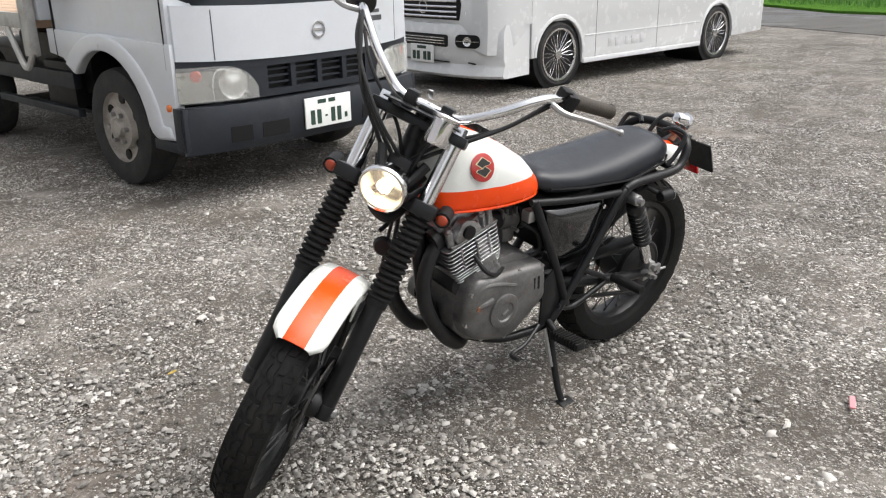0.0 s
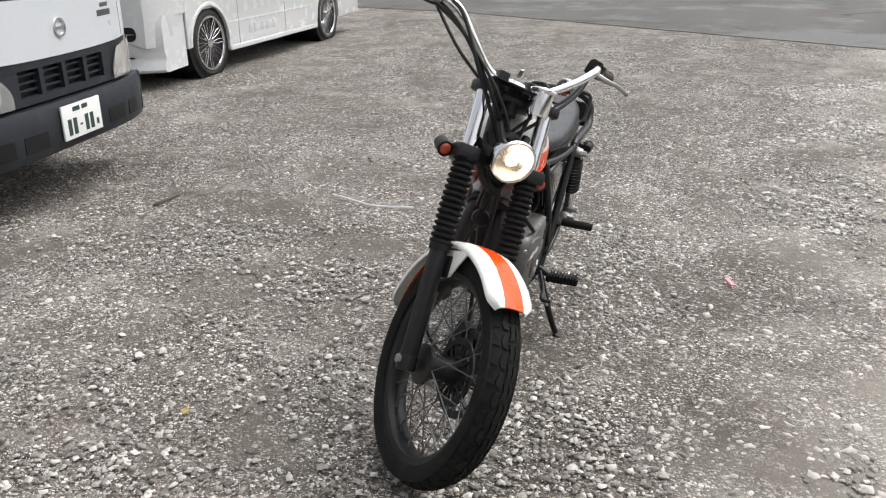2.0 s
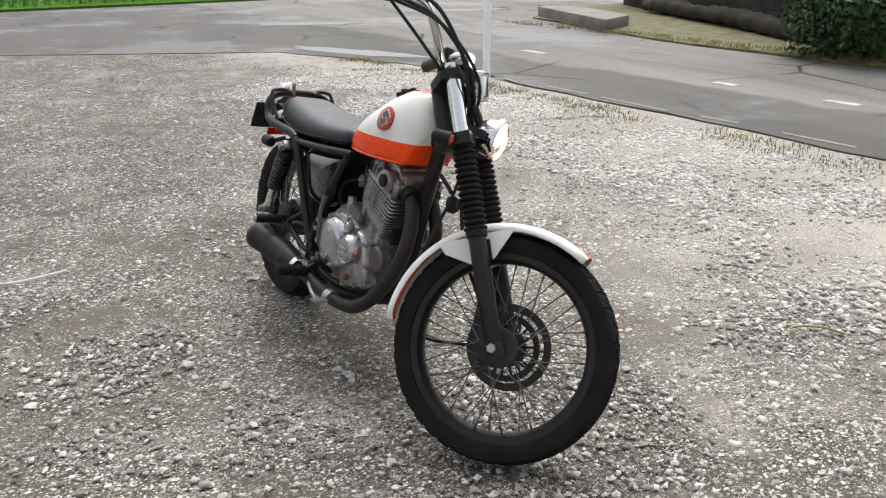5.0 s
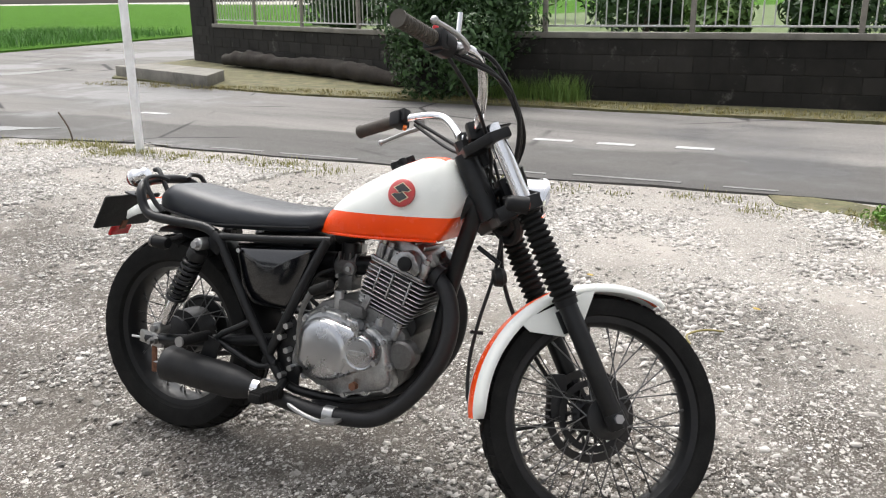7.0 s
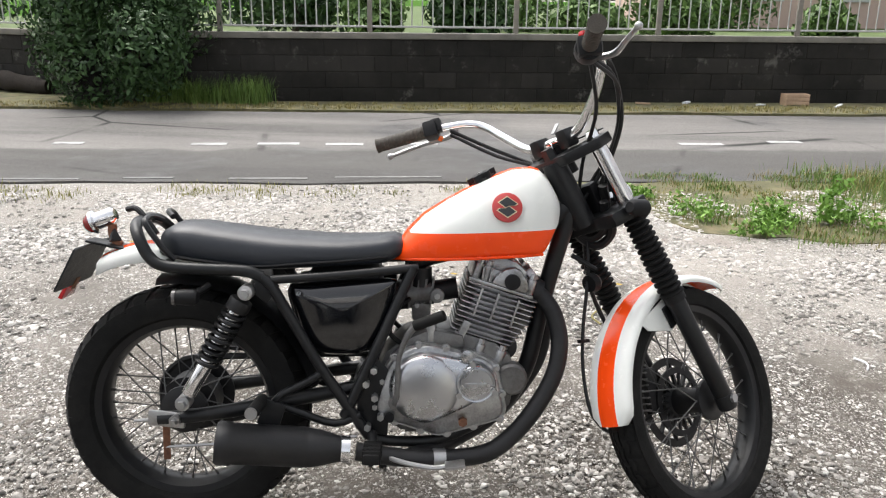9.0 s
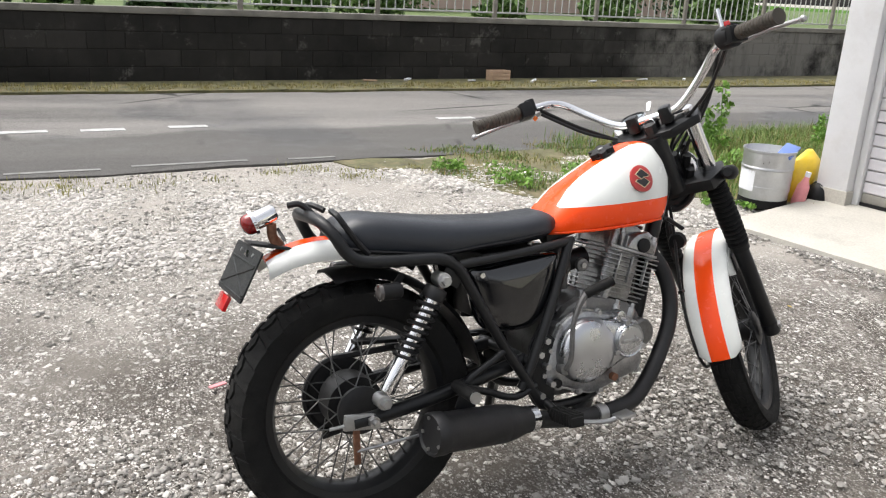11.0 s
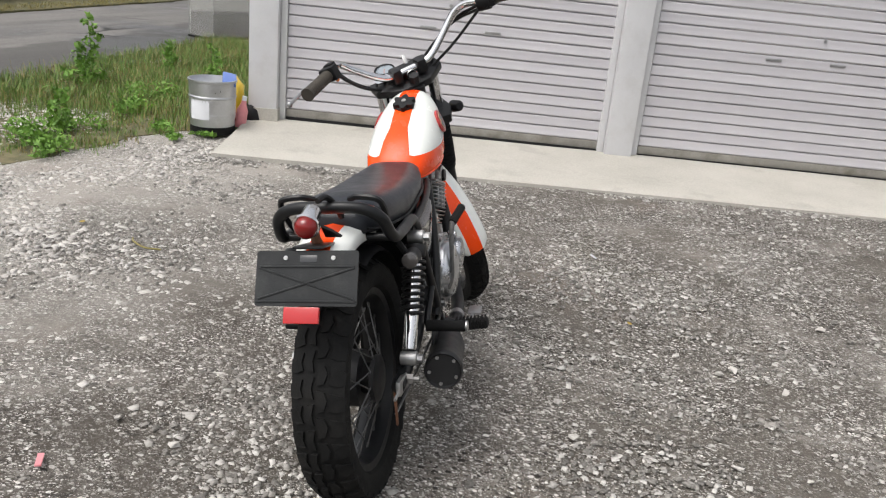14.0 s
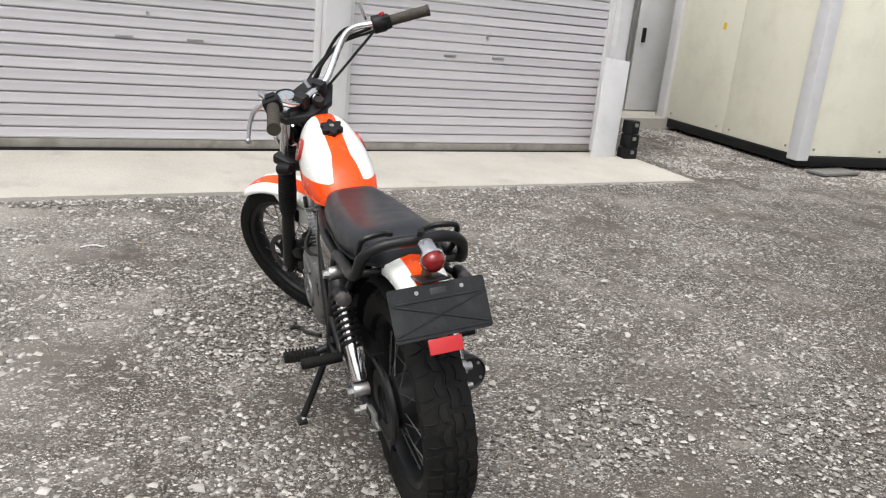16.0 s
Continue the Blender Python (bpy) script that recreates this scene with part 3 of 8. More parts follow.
def pale_region(rng, n):
    x = rng.uniform(-5.5, 3.2, n)
    return np.stack([x, 3.6 + 0.16 * x - np.abs(rng.normal(0, 1.05, n))], 1)


def alley_region(rng, n):
    return np.stack([rng.uniform(4.2, 7.4, n), rng.uniform(-6.0, -3.2, n)], 1)


scatter("gravel_chips", 240000, 0.0035, 0.021, near_region, STONE, "grey crushed stone chips lying on the yard", 11, 5.0)
scatter("gravel_chips", 180000, 0.0045, 0.026, wide_region, STONE, "scattered grey stones on the packed yard", 12, 6.0)
scatter("gravel_chips", 110000, 0.005, 0.034, pale_region, PALE, "pale coarse crushed stone beside the road", 13, 2.6)
scatter("gravel_chips", 14000, 0.006, 0.026, alley_region, PALE, "pale gravel beside the cream cabin", 14)


def slab_edge_region(rng, n):
    s, q = rng.uniform(-1.4, 4.2, n), 3.03 - np.abs(rng.normal(0, 0.05, n))
    return np.stack([0.28 * s + 0.96 * q, -0.96 * s + 0.28 * q], 1)


scatter("gravel_chips", 5000, 0.006, 0.026, slab_edge_region, STONE, "loose stones gathered along the concrete apron", 15)

# ---- the garage ----
GD = Vector((0.28, -0.96, 0)).normalized()
GN = Vector((0.96, 0.28, 0)).normalized()
G = Matrix((GD, GN, Vector((0, 0, 1)))).transposed().to_4x4()  # x along the front, y into the building


def gbox(name, s0, s1, n0, n1, z0, z1, mat, label="", category="", parent=None, bevel=0.0, kind="structure"):
    b = box(s1 - s0, n1 - n0, z1 - z0, G @ pose((s0 + s1) / 2, (n0 + n1) / 2, (z0 + z1) / 2), bevel)
    ob = part(name, b, mat, parent, smooth=bevel > 0)
    return tagged(ob, label, category, kind=kind if parent is None else "")


def slab():
    b = bmesh.new()
    c = [(-1.29, 3.05), (1.5, 3.035), (4.12, 3.0), (4.2, 4.3), (1.4, 4.3), (-1.29, 4.3)]
    zt = [0.02, 0.016, 0.012, 0.035, 0.062, 0.085]
    top = [b.verts.new(G @ Vector((s, n, z))) for (s, n), z in zip(c, zt)]
    bot = [b.verts.new(G @ Vector((s, n, -0.1))) for s, n in c]
    for q in ((0, 1, 4, 5), (1, 2, 3, 4)):
        b.faces.new([top[i] for i in q])
    for i in range(6):
        j = (i + 1) % 6
        b.faces.new((top[i], top[j], bot[j], bot[i]))
    ob = part("apron_slab", b, CONCRETE, None, smooth=False)
    tagged(ob, "pale worn concrete apron in front of the shutters", "concrete slab", kind="structure")


slab()
gbox("pillar_left", -1.29, -1.09, 3.95, 4.3, 0.05, 3.3, WHITE_STEEL, "white painted garage corner pillar", "pillar", bevel=0.008)
gbox("pillar_base", -1.30, -1.08, 3.94, 4.31, 0.04, 0.15, CONCRETE, "concrete foot of the garage pillar", "pillar")
gbox("pillar_middle", 1.25, 1.44, 3.96, 4.3, 0.03, 3.3, WHITE_STEEL, "white painted pillar between the shutters", "pillar", bevel=0.006)
gbox("pillar_right", 3.9, 4.03, 3.96, 4.3, 0.02, 3.3, WHITE_STEEL, "white painted garage corner pillar", "pillar", bevel=0.008)
gbox("wall_front", -1.29, 4.03, 4.0, 4.3, 2.45, 3.3, WHITE_STEEL, "white garage wall above the shutters", "wall")
gbox("wall_left", -1.29, -1.17, 4.31, 10.0, 0.0, 3.3, WHITE_STEEL, "white garage side wall", "wall")
gbox("wall_right", 3.91, 4.03, 4.31, 6.07, 0.0, 3.3, WHITE_STEEL, "white garage side wall beside the passage", "wall")
gbox("wall_back", -1.16, 3.9, 9.9, 10.0, 0.0, 3.3, WHITE_STEEL, "white garage rear wall", "wall")
gbox("roof", -1.45, 4.2, 3.8, 10.2, 3.32, 3.45, STEEL, "grey metal garage roof", "roof")
for s in (-1.065, 1.47, 3.875, 1.225):
    gbox("shutter_guide", s - 0.022, s + 0.022, 4.02, 4.12, 0.05, 2.44, WHITE_STEEL, "grey steel shutter guide channel", "guide rail", bevel=0.003)


def slat_mesh(width):
    """One roller-shutter slat: a shallow curve with a rolled lip below."""
    prof = [(-0.004, 0.0), (-0.012, 0.004), (-0.014, 0.012), (-0.012, 0.02), (-0.010, 0.035), (-0.010, 0.058), (-0.006, 0.066), (0.004, 0.069), (0.004, 0.0)]
    rings = [[(s, y, z) for y, z in prof] for s in (-width / 2, width / 2)]
    return mesh_of("slat", loft(rings), SLAT)


GRIMY = worn("grimy_steel_rail", (0.3, 0.285, 0.255), 0.6, 0.3, 0.25, 5, 90, 0.1, (0.13, 0.115, 0.085), 0.7)


def shutter(s0, s1, z0, z1, label):
    width = s1 - s0
    me = slat_mesh(width)
    ob = tagged(empty("roller_shutter", G @ pose((s0 + s1) / 2, 4.06, 0)), label, "roller shutter", "garage shutters")
    n = 33
    pitch = 0.0722
    tilt = math.degrees(math.atan2(z1 - z0, width))
    for i in range(n):
        piece("slat", me, ob, pose(0, 0, (z0 + z1) / 2 + 0.062 + i * pitch, 0, -tilt, 0))
    b = box(width, 0.03, 0.06, pose(0, 0, (z0 + z1) / 2 + 0.031, 0, -tilt, 0), 0.006)
    part("bottom_rail", b, GRIMY, ob, "grimy steel bottom rail")
    part("seal", box(width, 0.05, 0.022, pose(0, 0, (z0 + z1) / 2 - 0.006, 0, -tilt, 0), 0.003), BLACK, ob, "black rubber floor seal")
    for s in (-0.16, 0.16):
        part("pull_slot", box(0.11, 0.01, 0.018, pose(s * 1.4 + (0.06 if s0 < 0 else -0.12), -0.013, 0.80), 0.003), STEEL, ob, "recessed metal pull slot")
    part("lock", cyl(0.012, 0.012, pose(-0.02, -0.014, 0.955, 90), 12), STEEL, ob)


shutter(-1.04, 1.22, 0.085, 0.06, "closed pale grey steel roller shutter of the garage")
shutter(1.50, 3.85, 0.055, 0.035, "closed pale grey steel roller shutter with smudges")


# a passage with a door beside the garage
gbox("wall_passage", 4.13, 7.6, 6.08, 6.2, 0.0, 3.3, WHITE_STEEL, "white panelled wall at the end of the passage", "wall")
gbox("door_step", 5.45, 6.8, 5.45, 6.02, 0.0, 0.12, CONCRETE, "low concrete door step", "step")
door = gbox("door_1", 5.97, 6.75, 6.02, 6.07, 0.13, 2.15, WHITE_STEEL, "closed white steel side door", "door", bevel=0.006)
part("door_handle", box(0.035, 0.04, 0.17, G @ pose(6.07, 6.0, 1.02), 0.006), BLACK, door, "dark pull handle")
part("door_frame", box(0.05, 0.05, 2.1, G @ pose(5.93, 6.045, 1.17), 0.004), STEEL, door, "grey door frame")
part("door_frame", box(0.05, 0.05, 2.1, G @ pose(6.8, 6.045, 1.17), 0.004), STEEL, door, "grey door frame")
sign = part("wall_sign", box(0.16, 0.008, 0.09, G @ pose(5.62, 6.07, 1.62), 0.002), BLUEPLASTIC, None)
tagged(sign, "small blue and white wall sign, unreadable", "sign")
part("text_bar", box(0.12, 0.004, 0.02, G @ pose(5.62, 6.064, 1.63)), PAPER, sign)
pipe_w = part("drainpipe", rod(G @ Vector((5.78, 6.03, 0.12)), G @ Vector((5.78, 6.03, 3.2)), 0.025), WHITE_STEEL, None)
tagged(pipe_w, "thin grey drainpipe on the passage wall", "drainpipe")

board = part("leaning_board", box(0.265, 0.02, 0.85, G @ pose(3.885, 3.885, 0.44, -5, 5, 0), 0.003), WHITE_STEEL, None)
tagged(board, "white board leaning against the garage pillar", "board")


def case_stack():
    ob = tagged(empty("plastic_case_stack", G @ pose(4.10, 3.82, 0.0)), "stack of three small black plastic cases", "plastic case")
    for i in range(3):
        c = part("case", box(0.135 - 0.02 * i, 0.12, 0.118, pose(0.008 * (i % 2), 0, 0.06 + i * 0.12, 0, 0, 5 * i - 4), 0.012), BLACK, ob)
        part("latch", box(0.035, 0.01, 0.03, pose(0.0, -0.067, 0.085 + i * 0.12), 0.003), STEEL, c)


case_stack()


# ---- cream cabin beside the yard ----
def cabin():
    a, b = Vector((0.992, 0.125, 0)), Vector((0.125, -0.992, 0))
    m = frame2((4.86, -4.63), b)
    ob = tagged(empty("site_cabin", m), "cream steel site cabin on a black base frame", "cabin")
    L, W, H = 5.4, 2.3, 2.6
    sill = part("base_frame", box(L, 0.12, 0.09, pose(L / 2, 0.06, 0.075), 0.006), BLACK, ob, "black steel base beam")
    part("base_frame", box(0.12, W - 0.12, 0.09, pose(0.06, W / 2 + 0.06, 0.075), 0.006), BLACK, ob, "black steel base beam")
    part("base_frame", box(0.12, W - 0.12, 0.13, pose(L - 0.06, W / 2 + 0.06, 0.085), 0.006), BLACK, ob)
    part("base_frame", box(L - 0.24, 0.12, 0.13, pose(L / 2, W - 0.06, 0.085), 0.006), BLACK, ob)
    n = 5
    for i in range(n):
        w = (L - 0.2) / n
        p = part("wall_panel", box(w - 0.008, 0.05, H - 0.35, pose(0.1 + w * (i + 0.5), 0.05, 0.125 + (H - 0.35) / 2), 0.004), CREAM, ob, "cream wall panel")
        for k in (-0.4, 0.4):
            part("rivet", cyl(0.012, 0.008, pose(0.1 + w * (i + 0.5 + k), 0.022, 0.185, 90), 10), STEEL, p)
    for i in range(2):
        w = (W - 0.2) / 2
        p = part("wall_panel", box(0.05, w - 0.008, H - 0.35, pose(0.05, 0.1 + w * (i + 0.5), 0.125 + (H - 0.35) / 2), 0.004), CREAM, ob, "cream wall panel")
        part("rivet", cyl(0.012, 0.008, pose(0.022, 0.1 + w * (i + 0.9), 0.185, 0, 90, 0), 10), STEEL, p)
        part("rivet", cyl(0.012, 0.008, pose(0.022, 0.1 + w * (i + 0.1), 0.185, 0, 90, 0), 10), STEEL, p)
    part("rear_wall", box(L - 0.2, 0.05, H - 0.3, pose(L / 2, W - 0.05, 0.16 + (H - 0.3) / 2)), CREAM, ob)
    part("end_wall", box(0.05, W - 0.2, H - 0.3, pose(L - 0.05, W / 2, 0.16 + (H - 0.3) / 2)), CREAM, ob)
    for x, y in ((0.05, 0.05), (L - 0.05, 0.05), (0.05, W - 0.05), (L - 0.05, W - 0.05)):
        part("corner_post", box(0.14, 0.14, H - 0.16, pose(x, y, 0.08 + (H - 0.16) / 2), 0.01), WHITE_STEEL, ob, "white corner post")
    part("roof", box(L + 0.06, W + 0.06, 0.14, pose(L / 2, W / 2, H - 0.05), 0.01), WHITE_STEEL, ob)
    part("paper_scrap", box(0.003, 0.05, 0.07, pose(0.0225, 1.42, 1.22, 8, 0, 0)), YELLOW, ob, "faded yellow sticker")
    plank = part("steel_plate", box(0.55, 0.2, 0.025, frame2((4.80, -4.72), b) @ pose(0.2, -0.12, 0.02, 0, 0, 12), 0.004), STEEL, None)
    tagged(plank, "flat grey steel plate lying in the gravel", "steel plate")


cabin()


# ---- wall and railing across the road ----
def road_wall(name, p0, p1, height, label, courses=4, rail=True, tall=0.0):
    p0, p1 = Vector((*p0, 0)), Vector((*p1, 0))
    d = (p1 - p0)
    L = d.length
    d.normalize()
    nrm = Vector((-d.y, d.x, 0))
    m = Matrix((d, nrm, Vector((0, 0, 1)))).transposed().to_4x4()
    m.translation = p0
    wall = part(name, box(L, 0.09, height - 0.06, pose(L / 2, 0.022, (height - 0.06) / 2)), BLOCK, None, smooth=False)
    wall.matrix_world = m
    tagged(wall, label, "block wall", kind="structure")
    me = mesh_of("block", box(0.386, 0.06, (height - 0.07) / courses - 0.008, None, 0.005, seg=1), BLOCK)
    hh = (height - 0.07) / courses
    for k in range(courses):
        n = int(L / 0.394)
        for i in range(n):
            x = 0.2 + i * 0.394 + (0.197 if k % 2 else 0)
            if x < L - 0.2:
                piece("block", me, wall, pose(x, 0.0 + 0.004 * noise.noise(Vector((i * 1.7, k * 3.1, 0))), hh * (k + 0.5)))
    part("coping", box(L, 0.2, 0.07, pose(L / 2, 0.05, height - 0.03), 0.008), CONCRETE_OLD, wall, "weathered pale concrete coping")
    if rail:
        r = tagged(empty("railing", m @ pose(0, 0.05, height)), "grey metal railing with thin upright bars on the wall", "railing", kind="structure")
        part("top_rail", box(L, 0.045, 0.03, pose(L / 2, 0, 0.62), 0.006), RAIL, r)
        part("bottom_rail", box(L, 0.03, 0.022, pose(L / 2, 0, 0.075), 0.004), RAIL, r)
        post = mesh_of("post", box(0.06, 0.05, 0.66, pose(0, 0, 0.33), 0.006, seg=1), RAIL_DARK)
        bar = mesh_of("bar", cyl(0.0085, 0.54, pose(0, 0, 0.35), 8), RAIL)
        k = 0
        while k * 0.125 < L:
            x = k * 0.125
            if k % 14 == 0:
                piece("post", post, r, pose(x, 0, 0))
            else:
                piece("bar", bar, r, pose(x, 0, 0))
            k += 1
    return wall


CONCRETE_OLD = worn("weathered_coping", (0.21, 0.198, 0.172), 0.9, spread=0.35, scale=3, bump=0.3, dirt=(0.08, 0.075, 0.065), dirt_amount=0.7)
RAIL_DARK = worn("weathered_post", (0.24, 0.22, 0.19), 0.6, 0.2, 0.3)
road_wall("wall_road", (-4.6, 7.66), (13.5, 10.72), 0.83, "black-stained concrete block wall along the road", 4)
road_wall("wall_road_left", (-11.4, 10.35), (-4.5, 8.05), 0.80, "black-stained concrete block wall with railing", 4)
road_wall("wall_gate_end", (-12.5, 10.75), (-11.42, 10.36), 1.75, "tall dark block pier at the wall's end", 9, rail=False)
road_wall("wall_far", (13.6, 10.8), (26, 13.6), 0.95, "mossy grey block wall further along the road", 5, rail=False)
sheet("garden_lawn", [(-12.4, 11.0), (-4.4, 8.4), (13.5, 11.0), (60, 20), (60, 60), (-12, 60), (-13.5, 20)], 0.62, LAWN, "garden lawn behind the wall", "lawn", 0.66)


sheet("field_far", [(-12.7, 11.8), (-15.3, 17.3), (-21.8, 38), (-29.6, 41), (-60, 121), (-300, 400), (200, 400), (200, 21), (24, 14), (-4, 10)], 0.04, FIELD, "green field beyond the gardens", "field", 0.05)


def shrub(x, y, z, r, h, count, size, mat, label, seed, category="shrub", name="shrub"):
    rng = np.random.default_rng(seed)
    ob = tagged(empty(name, pose(x, y, z)), label, category)
    n = 26
    c, rad = [], []
    for i in range(n):
        t = rng.random()
        a = rng.uniform(0, 2 * np.pi)
        k = r * (0.72 * math.sin(math.pi * min(0.95, 0.18 + 0.72 * t)) + 0.05) * rng.uniform(0.5, 1.0)
        c.append((k * math.cos(a), k * math.sin(a), h * (0.14 + 0.74 * t)))
        rad.append(r * rng.uniform(0.26, 0.46))
    part("trunk", tube([(0, 0, -0.02), (0.02, 0.01, h * 0.25), (0, 0.03, h * 0.6)], 0.045, 8, 4, radii=[0.06, 0.045, 0.02]), BARK, ob)
    for i in range(7):
        a = i * 0.9
        q = c[i * 3]
        part("limb", tube([(0, 0, h * 0.12), (q[0] * 0.4, q[1] * 0.4, q[2] * 0.6), q], 0.014, 6, 4, radii=[0.02, 0.012, 0.005]), BARK, ob)
    me = leaf_cloud("crown", c, rad, count, size, mat, seed)
    crown = new("crown", me)
    crown.parent = ob
    return ob


shrub(-4.0, 7.75, 0.02, 1.15, 1.7, 19000, 0.042, BUSH, "dense dark green broadleaf shrub by the wall", 21)
for i, (x, y, r, h) in enumerate(((-9.2, 12.2, 0.8, 1.0), (-6.8, 12.5, 0.9, 1.1), (-1.6, 10.8, 0.55, 0.7), (-0.2, 11.6, 0.7, 0.9), (1.6, 11.2, 0.5, 0.65), (3.1, 12.6, 0.8, 1.0), (-3.2, 12.4, 1.0, 1.3), (5.4, 12.2, 0.5, 0.6), (8.2, 13.2, 0.7, 0.8), (-12.5, 15.5, 1.2, 1.6), (11, 13.5, 0.8, 1.1), (0.6, 16, 1.4, 1.8), (-5, 17, 1.6, 2.2), (-10, 20, 2.0, 2.6), (5, 18, 1.2, 1.5), (14, 19, 1.8, 2.2))):
    shrub(x, y, 0.6, r, h, 2600, 0.06 + 0.02 * r, GARDEN if i % 3 else BUSH, "green garden shrub behind the railing", 30 + i)


def far_house():
    ob = tagged(empty("house", pose(6.5, 23.5, 0.6, 0, 0, 9)), "pale pink plastered house with a grey roof", "house")
    part("wall", box(11, 0.2, 3.0, pose(3, -3, 1.5)), PINKWALL, ob, "pale pink plaster wall")
    part("wall", box(0.2, 6, 3.0, pose(-2.4, 0.1, 1.5)), PINKWALL, ob)
    part("wall", box(0.2, 6, 3.0, pose(8.4, 0.1, 1.5)), PINKWALL, ob)
    part("wall", box(11, 0.2, 3.0, pose(3, 3.2, 1.5)), PINKWALL, ob)
    part("roof", prism([(-3.9, 0), (3.9, 0), (0, 1.9)], 12.2, pose(9.1, 0, 3.0, 90, 0, -90)), STEEL, ob, "grey tiled roof")
    for x in (-0.6, 1.6, 4.2, 6.6):
        w = part("window", box(1.3, 0.06, 1.3, pose(x, -3.13, 1.3), 0.01), WHITE_STEEL, ob)
        part("pane", box(0.56, 0.03, 1.15, pose(x - 0.3, -3.16, 1.3)), GLASS_DARK, w)
        part("pane", box(0.56, 0.03, 1.15, pose(x + 0.3, -3.16, 1.3)), GLASS_DARK, w)


PINKWALL = worn("pink_plaster", (0.58, 0.43, 0.37), 0.85, spread=0.1, scale=1)
far_house()

# roadside things by the wall
log = part("sod_roll", tube([(-10.6, 9.85, 0.17), (-9.6, 9.6, 0.2), (-8.3, 9.2, 0.18), (-7.0, 8.85, 0.19), (-6.0, 8.45, 0.16), (-5.2, 8.2, 0.12)], 0.12, 14, 8, radii=[0.11, 0.15, 0.12, 0.14, 0.12, 0.08]), SOIL, None)
for v in log.data.vertices:
    v.co += Vector((0.0, 0.05 * noise.noise(v.co * 4.1), 0.055 * noise.noise(v.co * 5.3)))
tagged(log, "long dark roll of old matting lying along the wall", "matting roll")
cul = part("culvert_block", prism([(-10.75, 7.5), (-7.75, 6.87), (-8.35, 7.75), (-10.5, 8.2)], 0.2, pose(0, 0, 0), 0.02), CONCRETE_OLD, None)
tagged(cul, "low weathered concrete culvert block beside the road", "concrete block")
grass_clump = blades("grass_clump", [(random.uniform(-3.75, -2.3), random.uniform(7.62, 7.95), 0.03, random.uniform(0.7, 1.1)) for _ in range(70)], 0.3, 0.05, 26, 0.007, GRASS, 41)
tagged(grass_clump, "long bright green grass clump at the wall's foot", "grass", kind="stuff")
verge_grass = blades("verge_grass", [(x, 7.55 + 0.13 * x + random.uniform(0, 0.55), 0.03, random.uniform(0.4, 1.0)) for x in (random.uniform(-10, 12) for _ in range(1500))], 0.05, 0.05, 8, 0.006, DRYGRASS, 42)
tagged(verge_grass, "short dry grass and weeds along the far verge", "grass", kind="stuff")
for x, y, mat in ((4.0, 9.0, WOOD), ):
    cr = tagged(empty("wooden_crate", pose(x, y - 0.15, 0.03, 0, 0, 12)), "small pale wooden crate lying by the wall", "crate")
    for i in range(3):
        part("slat", box(0.3, 0.012, 0.035, pose(0, -0.07, 0.03 + i * 0.045), 0.002), WOOD, cr)
        part("slat", box(0.3, 0.012, 0.035, pose(0, 0.07, 0.03 + i * 0.045), 0.002), WOOD, cr)
    for sx in (-0.14, 0.14):
        part("end", box(0.012, 0.15, 0.14, pose(sx, 0, 0.07), 0.002), WOOD, cr)

for i in range(9):
    x = 2.2 + i * 0.62 + random.uniform(-0.2, 0.2)
    s = part("paper_scrap", box(random.uniform(0.06, 0.2), random.uniform(0.04, 0.08), 0.02, pose(x, 8.1 + 0.15 * x + random.uniform(-0.15, 0.25), 0.045, random.uniform(-10, 10), random.uniform(-10, 10), random.uniform(0, 90)), 0.004), PAPER if i % 3 else WOOD, None)
    tagged(s, "small pale scrap of rubbish on the verge", "litter", "verge litter")

# grass and weeds at the near road edge
edge_spots = []
for _ in range(620):
    x = random.uniform(-6.6, 3.4)
    keep = 0.25 + 0.75 * max(0, noise.noise(Vector((x * 1.3, 0.4, 0))))
    if x > -2.4:
        keep *= 0.4
    if random.random() < keep:
        y = (3.72 + 0.16 * x if x > -4.6 else np.interp(x, [-7, -6, -4.6], [2.4, 2.75, 3.15])) - abs(random.gauss(0, 0.14 if x < 0.6 else 0.22))
        edge_spots.append((x, float(y), 0.0, random.uniform(0.4, 1.1)))
tagged(blades("edge_grass", edge_spots, 0.04, 0.085, 34, 0.005, EDGEGRASS, 44), "thin dry grass along the road edge", "grass", kind="stuff")


def weed_spots(n):
    out = []
    while len(out) < n:
        x, y = random.uniform(1.2, 8.0), random.uniform(2.3, 5.4)
        p = Vector((x, y, 0))
        s, nn = p.dot(GD), p.dot(GN)
        if s > -1.38 or y > 4.15 + 0.16 * x:
            continue
        if x < 3.2 and y < np.interp(x, [1.0, 1.6, 1.95, 2.35, 2.8, 3.2], [3.85, 3.2, 2.8, 2.68, 2.66, 2.5]):
            continue
        if noise.noise(Vector((x * 1.9, y * 1.9, 3))) < random.uniform(-0.25, 0.25) and nn < 3.6:
            continue
        out.append((x, y, 0.0, random.uniform(0.35, 1.0) * (0.75 if nn < 3.9 else 1.7)))
    return out


tagged(blades("weed_patch", weed_spots(1900), 0.07, 0.075, 14, 0.005, GRASS, 45), "rough green grass and weeds beside the garage", "grass", kind="stuff")
tagged(blades("weed_patch", weed_spots(1500), 0.065, 0.07, 9, 0.005, DRYGRASS, 46), "yellowing dry grass among the weeds", "grass", kind="stuff")


